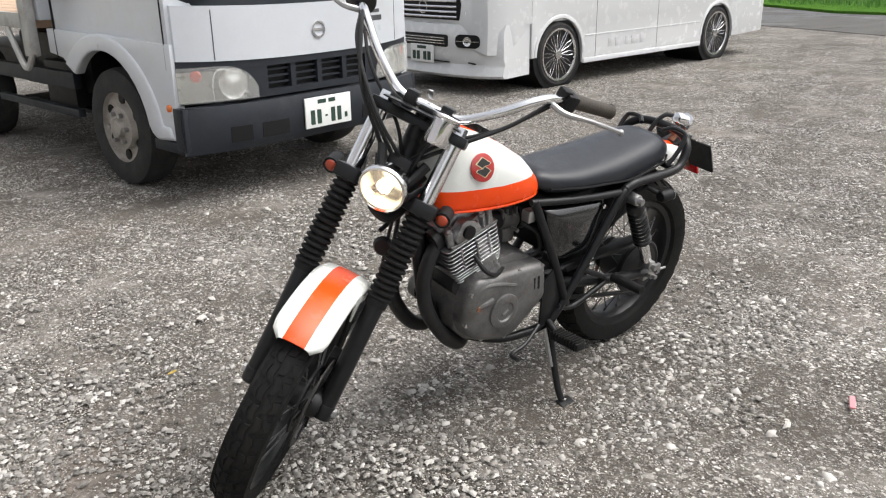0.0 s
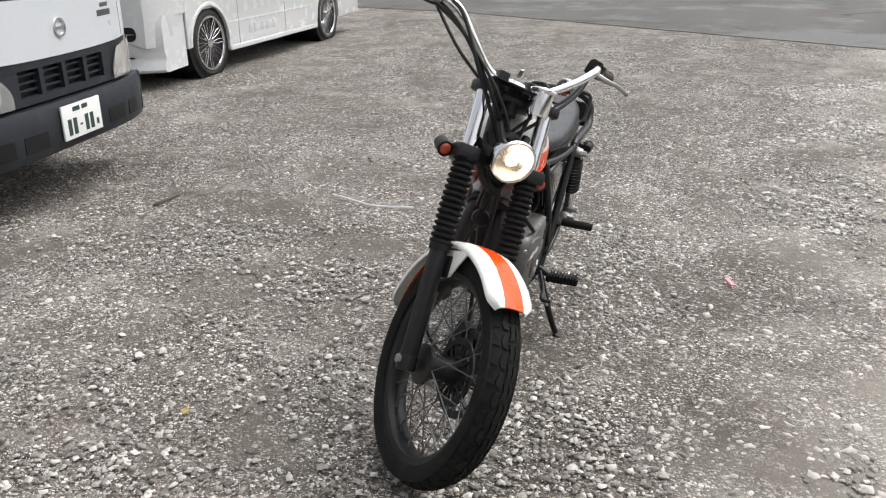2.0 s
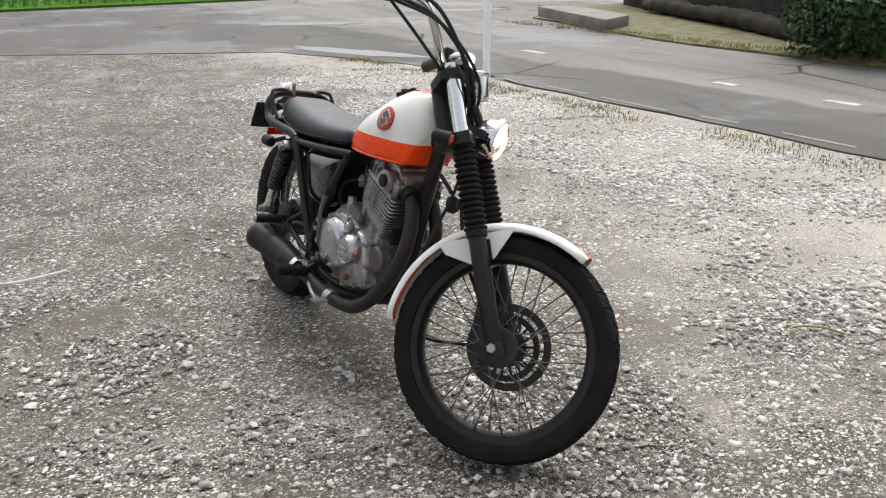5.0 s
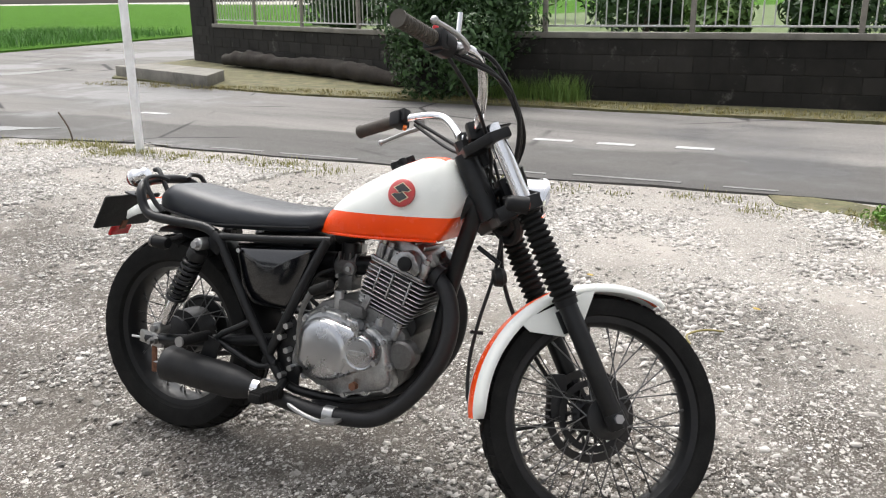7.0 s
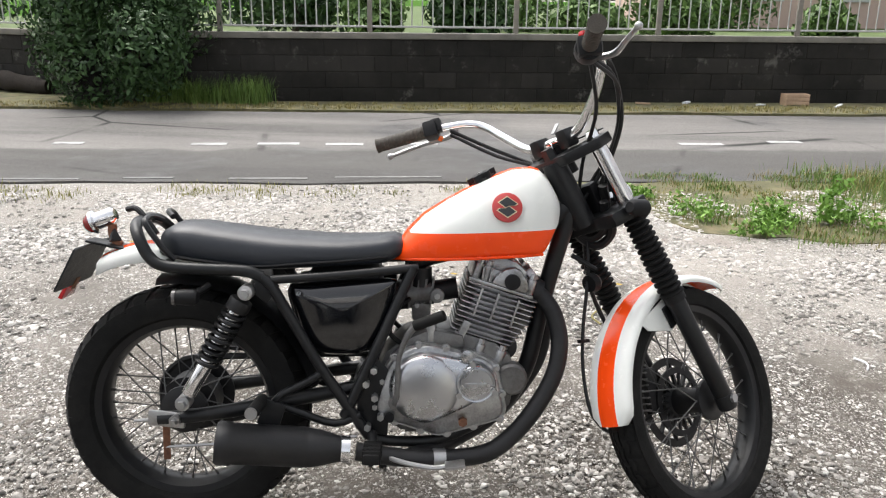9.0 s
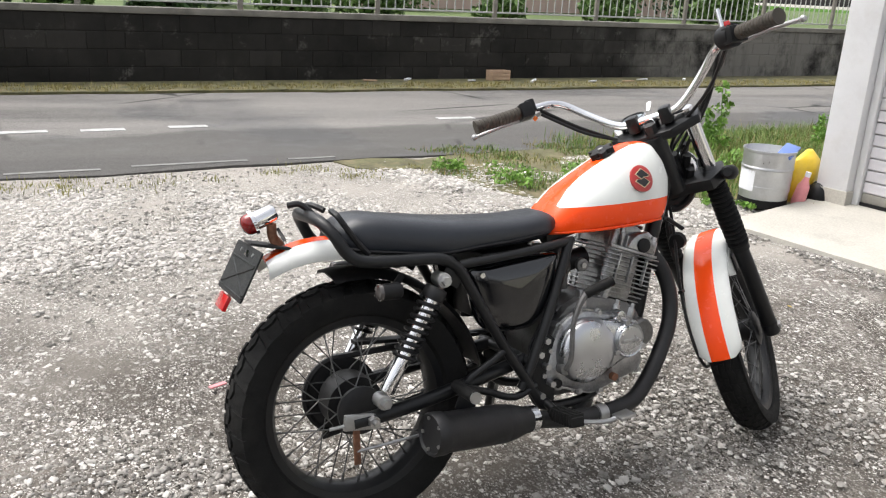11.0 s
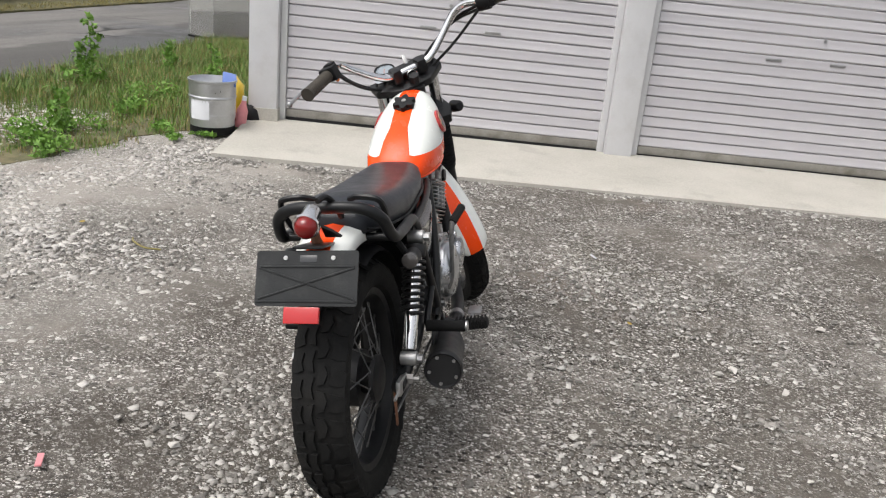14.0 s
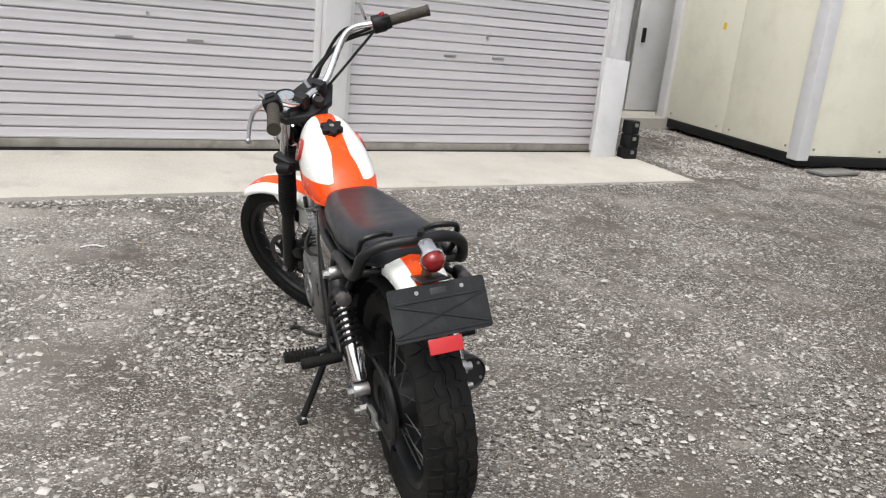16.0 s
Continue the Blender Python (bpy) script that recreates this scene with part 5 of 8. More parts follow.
DARKTEXT = worn("dark_grey_letters", (0.06, 0.065, 0.07), 0.4)
TYRE_T = worn("truck_tyre", (0.022, 0.022, 0.022), 0.85, spread=0.3, dirt=(0.08, 0.075, 0.07), dirt_amount=0.5)
STEEL_DIRTY = worn("dirty_wheel_steel", (0.36, 0.335, 0.30), 0.65, 0.1, 0.3, dirt=(0.1, 0.08, 0.06), dirt_amount=0.8)
LAMP_OLD = worn("yellowed_lamp_housing", (0.5, 0.5, 0.45), 0.3, 0.55, 0.2, dirt=(0.16, 0.155, 0.125), dirt_amount=0.5)
INDICATOR_T = worn("truck_indicator", (0.62, 0.11, 0.06), 0.3, spread=0.2)
LAMP_GREY = worn("lamp_reflector", (0.82, 0.83, 0.82), 0.2, 0.9, 0.12)
GATE_GREY = worn("scuffed_pale_steel", (0.42, 0.42, 0.40), 0.55, 0.2, 0.2, dirt=(0.2, 0.15, 0.11), dirt_amount=0.6)
truck()


# ---- white van ----
def van():
    h = Vector((0.984, 0.177, 0))
    ln = Vector((-0.177, 0.984, 0))
    # x forward from the front axle, y to its left side
    o = Vector((-3.531, -4.457, 0)) - ln * 0.84
    m = frame2((o.x, o.y), h)
    V = tagged(empty("white_van", m), "lowered white van with chrome-spoked alloy wheels", "van")

    def P(name, b, mat, label="", parent=None, **kw):
        return part(name, b, mat, parent or V, label, **kw)

    WB = 2.86

    def sec(x, hw, z0, z1, top):
        return [(x, -hw, z0), (x, -hw - 0.01, 0.62), (x, -hw, min(1.12, z1)), (x, -top, z1 - 0.08), (x, -top + 0.12, z1), (x, top - 0.12, z1), (x, top, z1 - 0.08), (x, hw, min(1.12, z1)), (x, hw + 0.01, 0.62), (x, hw, z0)]

    P("body", loft([sec(0.93, 0.62, 0.42, 0.86, 0.58), sec(0.88, 0.76, 0.36, 0.98, 0.72), sec(0.75, 0.84, 0.36, 1.06, 0.80), sec(0.60, 0.868, 0.46, 1.12, 0.80), sec(0.42, 0.872, 0.62, 1.28, 0.80), sec(0.38, 0.845, 0.62, 1.34, 0.80), sec(0.1, 0.845, 0.64, 1.66, 0.78), sec(-0.35, 0.845, 0.62, 1.93, 0.76), sec(-0.42, 0.845, 0.24, 1.95, 0.76), sec(-WB + 0.42, 0.845, 0.24, 1.97, 0.76), sec(-WB + 0.38, 0.845, 0.62, 1.97, 0.76), sec(-WB - 0.38, 0.845, 0.62, 1.96, 0.76), sec(-WB - 0.42, 0.845, 0.3, 1.96, 0.76), sec(-WB - 1.05, 0.845, 0.3, 1.95, 0.74), sec(-WB - 1.12, 0.8, 0.4, 1.9, 0.7)]), CAR_WHITE, "white van body", angle=32)
    for sy in (1, -1):
        def ring(x, r, q0, q1, step):
            return [(x + r * math.cos(radians(q)), 0.305 + r * math.sin(radians(q))) for q in range(q0, q1, step)]

        lower = [(0.41, 0.30)] + ring(0.0, 0.34, 0, 181, 10) + [(-0.345, 0.2), (-WB + 0.345, 0.2)] + ring(-WB, 0.34, 0, 181, 10) + [(-WB - 0.345, 0.25), (-WB - 1.06, 0.27), (-WB - 1.07, 1.13), (0.41, 1.13)]
        P("side_panel", prism(lower, 0.04, pose(0, sy * 0.857 + 0.02, 0, 90), 0.004), CAR_WHITE, "smooth white body side")
        for x in (0.0, -WB):
            P("wing", prism(ring(x, 0.338, 0, 181, 10) + ring(x, 0.375, 180, -1, -10), 0.04, pose(0, sy * 0.864 + 0.02, 0, 90), 0.007, seg=3), CAR_WHITE, "flared white wheel arch")
            P("arch_liner", cyl(0.36, 0.5, pose(x, sy * 0.60, 0.31, 90), 32), BLACK)
            wm = pose(x, sy * 0.765, 0.305, 90)
            tyre = P("wheel", lathe([(0.246, -0.1), (0.28, -0.108), (0.30, -0.09), (0.305, -0.05), (0.305, 0.05), (0.30, 0.09), (0.28, 0.108), (0.246, 0.1)], wm, 56), TYRE_T, "low-profile tyre on a multi-spoke alloy wheel")
            P("rim", lathe([(0.247, -sy * 0.1), (0.252, -sy * 0.106), (0.242, -sy * 0.106), (0.232, -sy * 0.07), (0.22, sy * 0.02), (0.05, sy * 0.03), (0, sy * 0.03)], wm, 56), BLACK, "black wheel barrel", parent=tyre)
            P("rim_lip", lathe([(0.228, -sy * 0.098), (0.252, -sy * 0.1), (0.250, -sy * 0.11), (0.232, -sy * 0.108)], wm, 56, closed=True), CHROME, "polished rim lip", parent=tyre)
            for i in range(12):
                a = 2 * math.pi * i / 12
                for off in (-0.10, 0.10):
                    p0 = wm @ Vector((0.045 * math.cos(a), 0.045 * math.sin(a), -sy * 0.085))
                    p1 = wm @ Vector((0.155 * math.cos(a + off * 1.25), 0.155 * math.sin(a + off * 1.25), -sy * 0.088))
                    p2 = wm @ Vector((0.228 * math.cos(a + off * 0.55), 0.228 * math.sin(a + off * 0.55), -sy * 0.095))
                    P("spoke", tube([p0, p1, p2], 0.0029, 5, 3), CHROME, parent=tyre)
            P("wheel_cap", cyl(0.045, 0.02, wm @ pose(0, 0, -sy * 0.09), 20, bevel=0.004), CHROME, parent=tyre)
        P("side_skirt", box(WB - 0.72, 0.03, 0.05, pose(-WB / 2, sy * 0.872, 0.215), 0.012), CAR_WHITE, "white side skirt")
        for x in (-0.55, -1.62):
            P("door_seam", box(0.005, 0.006, 0.9, pose(x, sy * 0.8755, 0.68)), DARKTEXT)
        P("waist_crease", box(WB - 0.76, 0.012, 0.012, pose(-WB / 2, sy * 0.876, 0.46, 0, 0, 0), 0.005), CAR_WHITE)
        for k, w in enumerate((0.09, 0.12, 0.07, 0.13, 0.1)):
            P("side_lettering", box(w, 0.003, 0.085, pose(-0.80 - 0.14 * k, sy * 0.8775, 0.36), 0.001), LETTER_GREY, "faint pale lettering, unreadable")
        P("side_window", box(0.8, 0.012, 0.52, pose(-0.2, sy * 0.835, 1.38, sy * 7), 0.004), GLASS_DARK)
        P("side_window", box(2.6, 0.012, 0.52, pose(-2.3, sy * 0.835, 1.40, sy * 7), 0.004), GLASS_DARK)
        P("mirror", box(0.12, 0.2, 0.2, pose(0.35, sy * 0.98, 1.25), 0.03), CAR_WHITE, "white door mirror")
    P("windscreen", loft([[(0.545, -0.72, 1.13), (0.545, 0.72, 1.13), (0.53, 0.72, 1.12), (0.53, -0.72, 1.12)], [(0.12, -0.68, 1.68), (0.12, 0.68, 1.68), (0.10, 0.68, 1.66), (0.10, -0.68, 1.66)], [(-0.2, -0.64, 1.87), (-0.2, 0.64, 1.87), (-0.22, 0.64, 1.85), (-0.22, -0.64, 1.85)]], pose(0.03, 0, 0.02)), GLASS_DARK, "dark windscreen")

    # front, in a plane whose x runs across the van
    F = Matrix(((0, 0, 1, 0), (1, 0, 0, 0), (0, 1, 0, 0), (0, 0, 0, 1)))

    def curve(y):
        return 0.965 - 0.22 * (abs(y) / 0.86) ** 3.2

    bump = P("front_bumper", loft([[(curve(y) + dx, y, z) for dx, z in ((0.42 - curve(y), 0.16), (0.0, 0.145), (0.03, 0.17), (0.012, 0.24), (0.0, 0.27), (0.02, 0.33), (0.02, 0.56), (-0.005, 0.625), (0.42 - curve(y), 0.64))] for y in np.linspace(-0.86, 0.86, 27)]), CAR_WHITE, "white front bumper with a low lip", angle=35)
    P("lower_grille", prism(rounded_rect(0.34, 0.055, 0.02, 3), 0.03, Matrix.Translation((0.962, 0, 0.475)) @ F), BLACK, "black lower grille", parent=bump)
    for z in (0.45, 0.475, 0.5):
        P("grille_bar", box(0.02, 0.64, 0.008, pose(0.995, 0, z), 0.002), CHROME, parent=bump)
    P("lip_slot", box(0.02, 0.72, 0.012, pose(0.982, 0, 0.285), 0.003), BLACK, parent=bump)
    P("lip_slot", box(0.02, 0.32, 0.012, pose(0.90, 0.52, 0.285, 0, 0, -16), 0.003), BLACK, parent=bump)
    for sy in (1, -1):
        fm = Matrix.Translation((0.905, sy * 0.56, 0.48)) @ pose(0, 0, 0, 0, 0, sy * 17) @ F
        fog = P("fog_lamp_recess", prism(rounded_rect(0.13, 0.06, 0.05, 4), 0.045, fm), BLACK, "black fog lamp recess", parent=bump)
        P("fog_lamp", lathe([(0, 0.046), (0.03, 0.05), (0.042, 0.056), (0.044, 0.046)], fm, 28), CHROME, "round fog lamp", parent=bump)
        P("fog_bar", box(0.24, 0.008, 0.008, fm @ pose(0, 0, 0.049)), CHROME, parent=bump)
        o = [(sy * 0.46, 0.655), (sy * 0.80, 0.66), (sy * 0.83, 0.80), (sy * 0.72, 0.93), (sy * 0.5, 0.83)]
        b = loft([[(curve(y) - d, y, z) for y, z in o] for d in (0.10, 0.012, 0.004)])
        hl = P("headlamp", b, LAMP_GREY, "clear angular headlamp")
        for yy, rr in ((0.58, 0.06), (0.70, 0.055)):
            P("projector", lathe([(rr, 0.0), (rr * 0.9, 0.012), (rr * 0.55, 0.004), (0, 0.012)], Matrix.Translation((curve(yy) - 0.0, sy * yy, 0.735)) @ pose(0, 0, 0, 0, 90, sy * 20), 24), CHROME, parent=hl)
    gr = P("upper_grille", loft([[(curve(y) - d, y, z) for y, z in ((-0.45, 0.66), (0.45, 0.66), (0.48, 0.8), (0.46, 0.86), (-0.46, 0.86), (-0.48, 0.8))] for d in (0.1, 0.0)]), BLACK, "chrome barred grille")
    for z in (0.69, 0.735, 0.78, 0.83):
        P("grille_bar", tube([(curve(y) + 0.012, y, z) for y in (-0.44, -0.2, 0, 0.2, 0.44)], 0.011, 6, 4), CHROME, parent=gr)
    P("grille_emblem", lathe([(0.05, 0), (0.06, 0), (0.06, 0.01), (0.05, 0.01)], Matrix.Translation((0.97, 0, 0.77)) @ pose(0, 0, 0, 0, 90, 0), 28, closed=True), CHROME, parent=gr)
    plate = P("number_plate", box(0.01, 0.33, 0.165, pose(1.0, 0.0, 0.345), 0.003), TRIM_WHITE, "white number plate with dark bars")
    for y in (-0.11, -0.05, 0.045, 0.105):
        P("plate_bar", box(0.003, 0.045, 0.08, pose(1.006, y, 0.325)), PLATE_INK, parent=plate, smooth=False)
    P("plate_bar", box(0.003, 0.13, 0.028, pose(1.006, 0.0, 0.402)), PLATE_INK, parent=plate, smooth=False)
    P("floor_pan", box(4.4, 1.5, 0.05, pose(-1.6, 0, 0.27)), BLACK)


LETTER_GREY = worn("faint_grey_letters", (0.5, 0.505, 0.51), 0.35)
van()


# ---- motorcycle ----
def stripe_paint(name, mode):
    """White enamel with orange stripes at their places on the tank or the mudguard."""
    m = Mat(name, 0.25, 0, 0.3, 0.0)
    x, y, z = m.xyz()
    ay = m.math("ABSOLUTE", y)
    if mode == "tank":
        low = m.math("LESS_THAN", m.math("SUBTRACT", z, m.math("MULTIPLY", x, 0.03)), 0.7065)
        wide = m.math("ADD", 0.027, m.math("MULTIPLY", m.math("MAXIMUM", m.math("SUBTRACT", 0.53, x), 0.0), 0.22))
        mid = m.math("MULTIPLY", m.math("LESS_THAN", ay, wide), m.math("LESS_THAN", x, 0.752))
        # the white side panels end in a round corner behind
        dx = m.math("MAXIMUM", m.math("SUBTRACT", 0.475, x), 0.0)
        corner = m.math("GREATER_THAN", m.math("ADD", dx, m.math("MULTIPLY", m.math("MAXIMUM", m.math("SUBTRACT", 0.745, z), 0.0), 0.45)), 0.034)
        fac = m.math("MAXIMUM", m.math("MAXIMUM", low, mid), corner)
    else:
        fac = m.math("LESS_THAN", ay, 0.0255)
    orange = m.ramp(m.noise(7, 4), (0.3, (0.88, 0.066, 0.005)), (0.7, (0.95, 0.082, 0.007)))
    white = m.ramp(m.noise(5, 5), (0.3, (0.72, 0.74, 0.70)), (0.7, (0.80, 0.81, 0.78)))
    white = m.mix(m.ramp(m.noise(14, 6, 0.7), (0.6, 0.0), (0.8, 0.2)), white, (0.5, 0.49, 0.44))
    m.color(m.mix(fac, white, orange))
    m.rough(m.ramp(m.noise(30, 3), (0.3, 0.18), (0.7, 0.3)))
    return m.m


TANK_PAINT = stripe_paint("tank_enamel", "tank")
GUARD_PAINT = stripe_paint("mudguard_enamel", "guard")
FRAME_BLACK = worn("black_frame_paint", (0.010, 0.0105, 0.0115), 0.36, spread=0.25, scale=20, dirt=(0.04, 0.037, 0.034), dirt_amount=0.25, spec=0.3)
GLOSS_BLACK = worn("gloss_black_panel", (0.004, 0.0045, 0.006), 0.1, spread=0.2, coat=0.8, bump=0.0, spec=0.5)
MUFFLER_BLACK = worn("matt_black_muffler", (0.012, 0.012, 0.013), 0.5, spread=0.3, scale=14, dirt=(0.05, 0.048, 0.045), dirt_amount=0.25, spec=0.4)
VINYL = worn("black_vinyl_seat", (0.012, 0.0145, 0.02), 0.38, spread=0.25, scale=8, fine=420, bump=0.12)
ALLOY = worn("cast_alloy", (0.42, 0.425, 0.43), 0.36, 0.9, 0.4, 24, 200, 0.18, (0.09, 0.08, 0.07), 0.8)
POLISHED = worn("polished_alloy", (0.5, 0.51, 0.53), 0.28, 1.0, 0.05, 6, 60, 0.008, (0.36, 0.36, 0.36), 0.12)
GREY_ALLOY = worn("grey_painted_alloy", (0.16, 0.158, 0.155), 0.45, 0.55, 0.35, 18, 160, 0.2, (0.07, 0.062, 0.055), 0.8)
DARK_HUB = worn("dark_hub", (0.014, 0.014, 0.015), 0.5, 0.3, 0.3, dirt=(0.07, 0.065, 0.06))
TYRE = worn("tyre_rubber", (0.0095, 0.0095, 0.0093), 0.78, spread=0.4, scale=18, fine=260, bump=0.25, dirt=(0.028, 0.026, 0.023), dirt_amount=0.4, spec=0.18)
GRIP = worn("brown_rubber_grip", (0.05, 0.042, 0.032), 0.7, spread=0.3, scale=30, fine=300, bump=0.3)
RUST = worn("rusty_steel", (0.2, 0.09, 0.05), 0.85, spread=0.5, scale=30, bump=0.3)
EMBLEM_RED = glossy_plastic("emblem_red", (0.42, 0.025, 0.022), 0.3)
EMBLEM_BLACK = glossy_plastic("emblem_black", (0.012, 0.012, 0.012), 0.3)
EMBLEM_GOLD = glossy_plastic("emblem_cream", (0.7, 0.6, 0.38), 0.3)
CABLE = worn("black_cable", (0.008, 0.008, 0.0085), 0.5, spec=0.35)
DIAL = worn("dial_face", (0.26, 0.3, 0.33), 0.3, spread=0.06)


def lit_bulb():
    m = Mat("warm_bulb", 0.3)
    m.color((1, 0.9, 0.7))
    m.b.inputs["Emission Color"].default_value = (1.0, 0.78, 0.5, 1)
    m.b.inputs["Emission Strength"].default_value = 18.0
    return m.m


BULB = lit_bulb()
SIGNAL_LENS = glossy_plastic("smoked_orange_lens", (0.4, 0.055, 0.02), 0.2)
DULL_DISC = worn("dull_brake_disc", (0.04, 0.037, 0.035), 0.6, 0.3, 0.2)
SPOKE = worn("dark_spoke", (0.13, 0.13, 0.13), 0.45, 0.7, 0.3, dirt=(0.06, 0.045, 0.035))
WARM_LENS = clear_lens("warm_lamp_lens", (1.0, 0.98, 0.94), 0.25)
REFLECT = worn("lamp_silvering", (0.93, 0.91, 0.87), 0.5, 0.75, 0.05)

BIKE = Matrix.Translation((0, -0.016, 0)) @ pose(0, 0, 0, 0, 0, 7.1) @ pose(0, 0, 0, -9.0)
bike = tagged(empty("motorcycle", BIKE), "white and orange single-cylinder motorcycle leaning on its side stand", "motorcycle")

RAKE = radians(28.5)
AXIS_POINT = Vector((0.861, 0, 0.75))
AXIS = Vector((-math.sin(RAKE), 0, math.cos(RAKE)))
STEER = Matrix.Translation(AXIS_POINT) @ Matrix.Rotation(radians(40.0), 4, AXIS) @ Matrix.Translation(-AXIS_POINT)
FRONT = Vector((1.179, 0, 0.290))
REAR = Vector((-0.083, 0, 0.295))


def fork_at(s, y=0.0, ahead=0.0):
    """A point on the fork, s metres up from the axle."""
    return FRONT + s * AXIS + Vector((math.cos(RAKE) * ahead, y, math.sin(RAKE) * ahead))


def wheel(name, centre, r_out, tyre_half, rim_r, label, m, front):
    """Spoked wheel: rim, tyre with tread blocks, hub and crossed spokes."""
    to = Matrix.Translation(centre) @ pose(0, 0, 0, 90)
    mm = m @ to if m is not None else to
    w = tyre_half
    rim_w = w * 0.62
    rim = part(name, lathe([(rim_r - 0.012, -rim_w * 0.5), (rim_r - 0.002, -rim_w), (rim_r + 0.016, -rim_w - 0.004), (rim_r + 0.019, -rim_w), (rim_r + 0.012, -rim_w * 0.7), (rim_r - 0.002, -rim_w * 0.4),
                            (rim_r - 0.002, rim_w * 0.4), (rim_r + 0.012, rim_w * 0.7), (rim_r + 0.019, rim_w), (rim_r + 0.016, rim_w + 0.004), (rim_r - 0.002, rim_w), (rim_r - 0.012, rim_w * 0.5)], None, 72, closed=True),
               FRAME_BLACK, bike, label, m=mm)
    side = r_out - rim_r
    prof = [(rim_r + 0.012, -rim_w), (rim_r + side * 0.22, -w * 0.86), (rim_r + side * 0.5, -w), (rim_r + side * 0.74, -w * 0.93), (r_out - 0.021, -w * 0.74), (r_out - 0.012, -w * 0.45), (r_out - 0.0085, 0.0)]
    prof += [(r, -h) for r, h in prof[-2::-1]]
    part("tyre", lathe(prof, None, 80), TYRE, rim, "black tyre with blocky tread and grey dust", m=mm)
    # tread blocks: zigzag ribs in the middle, slanted lugs on the shoulders
    b = bmesh.new()
    n = 42 if front else 33

    def lug(outline, a0, side):
        low, top = [], []
        for u, v in outline:
            vv = v * side
            a = a0 + u * 2 * math.pi / n
            drop = 0.0045 + 0.0135 * (abs(vv) / 0.72) ** 2.2 * 0.9
            for ring, lift in ((low, -0.006), (top, 0.0 if front else 0.002)):
                rr = r_out - drop + lift
                ring.append(b.verts.new((rr * math.cos(a), rr * math.sin(a), vv * w)))
        b.faces.new(top)
        for k in range(len(top)):
            q = (k + 1) % len(top)
            b.faces.new((low[k], low[q], top[q], top[k]))

    for i in range(n):
        for side in (1, -1):
            a0 = 2 * math.pi * (i + (0.5 if side > 0 else 0.0)) / n
            lug([(0.05, 0.04), (0.45, 0.12), (0.86, 0.05), (0.80, 0.30), (0.42, 0.41), (0.10, 0.31)], a0, side)
            lug([(0.14, 0.46), (0.50, 0.54), (0.80, 0.44), (0.90, 0.70), (0.86, 0.95), (0.36, 0.98), (0.24, 0.72)], a0, side)
    part("tread", b, TYRE, rim, "worn tread blocks", smooth=False, m=mm)
    hub_r = 0.035 if front else 0.04
    part("hub", lathe([(0.0, -0.062), (hub_r, -0.062), (hub_r + 0.016, -0.056), (hub_r + 0.016, -0.046), (hub_r, -0.04), (hub_r * 0.85, 0), (hub_r, 0.04), (hub_r + 0.016, 0.046), (hub_r + 0.016, 0.056), (hub_r, 0.062), (0, 0.062)], None, 28), DARK_HUB, rim, m=mm)
    n = 36
    for i in range(n):
        sgn = 1 if i % 2 else -1
        a = 2 * math.pi * i / n
        off = (0.62 if (i // 2) % 2 else -0.62)
        p0 = Vector(((hub_r + 0.012) * math.cos(a + off), (hub_r + 0.012) * math.sin(a + off), sgn * 0.051))
        p1 = Vector(((rim_r - 0.004) * math.cos(a), (rim_r - 0.004) * math.sin(a), sgn * 0.006))
        b = rod(p0, p1, 0.0017, 5)
        rod(p1 * 0.88 + p0 * 0.12, p1, 0.0032, 5, b)
        part("spoke", b, SPOKE, rim, m=mm)
    return rim


front_wheel = wheel("front_wheel", FRONT, 0.299, 0.044, 0.226, "black-rimmed spoked front wheel turned to its left", STEER, True)
rear_wheel = wheel("rear_wheel", REAR, 0.297, 0.062, 0.202, "black-rimmed spoked rear wheel", None, False)


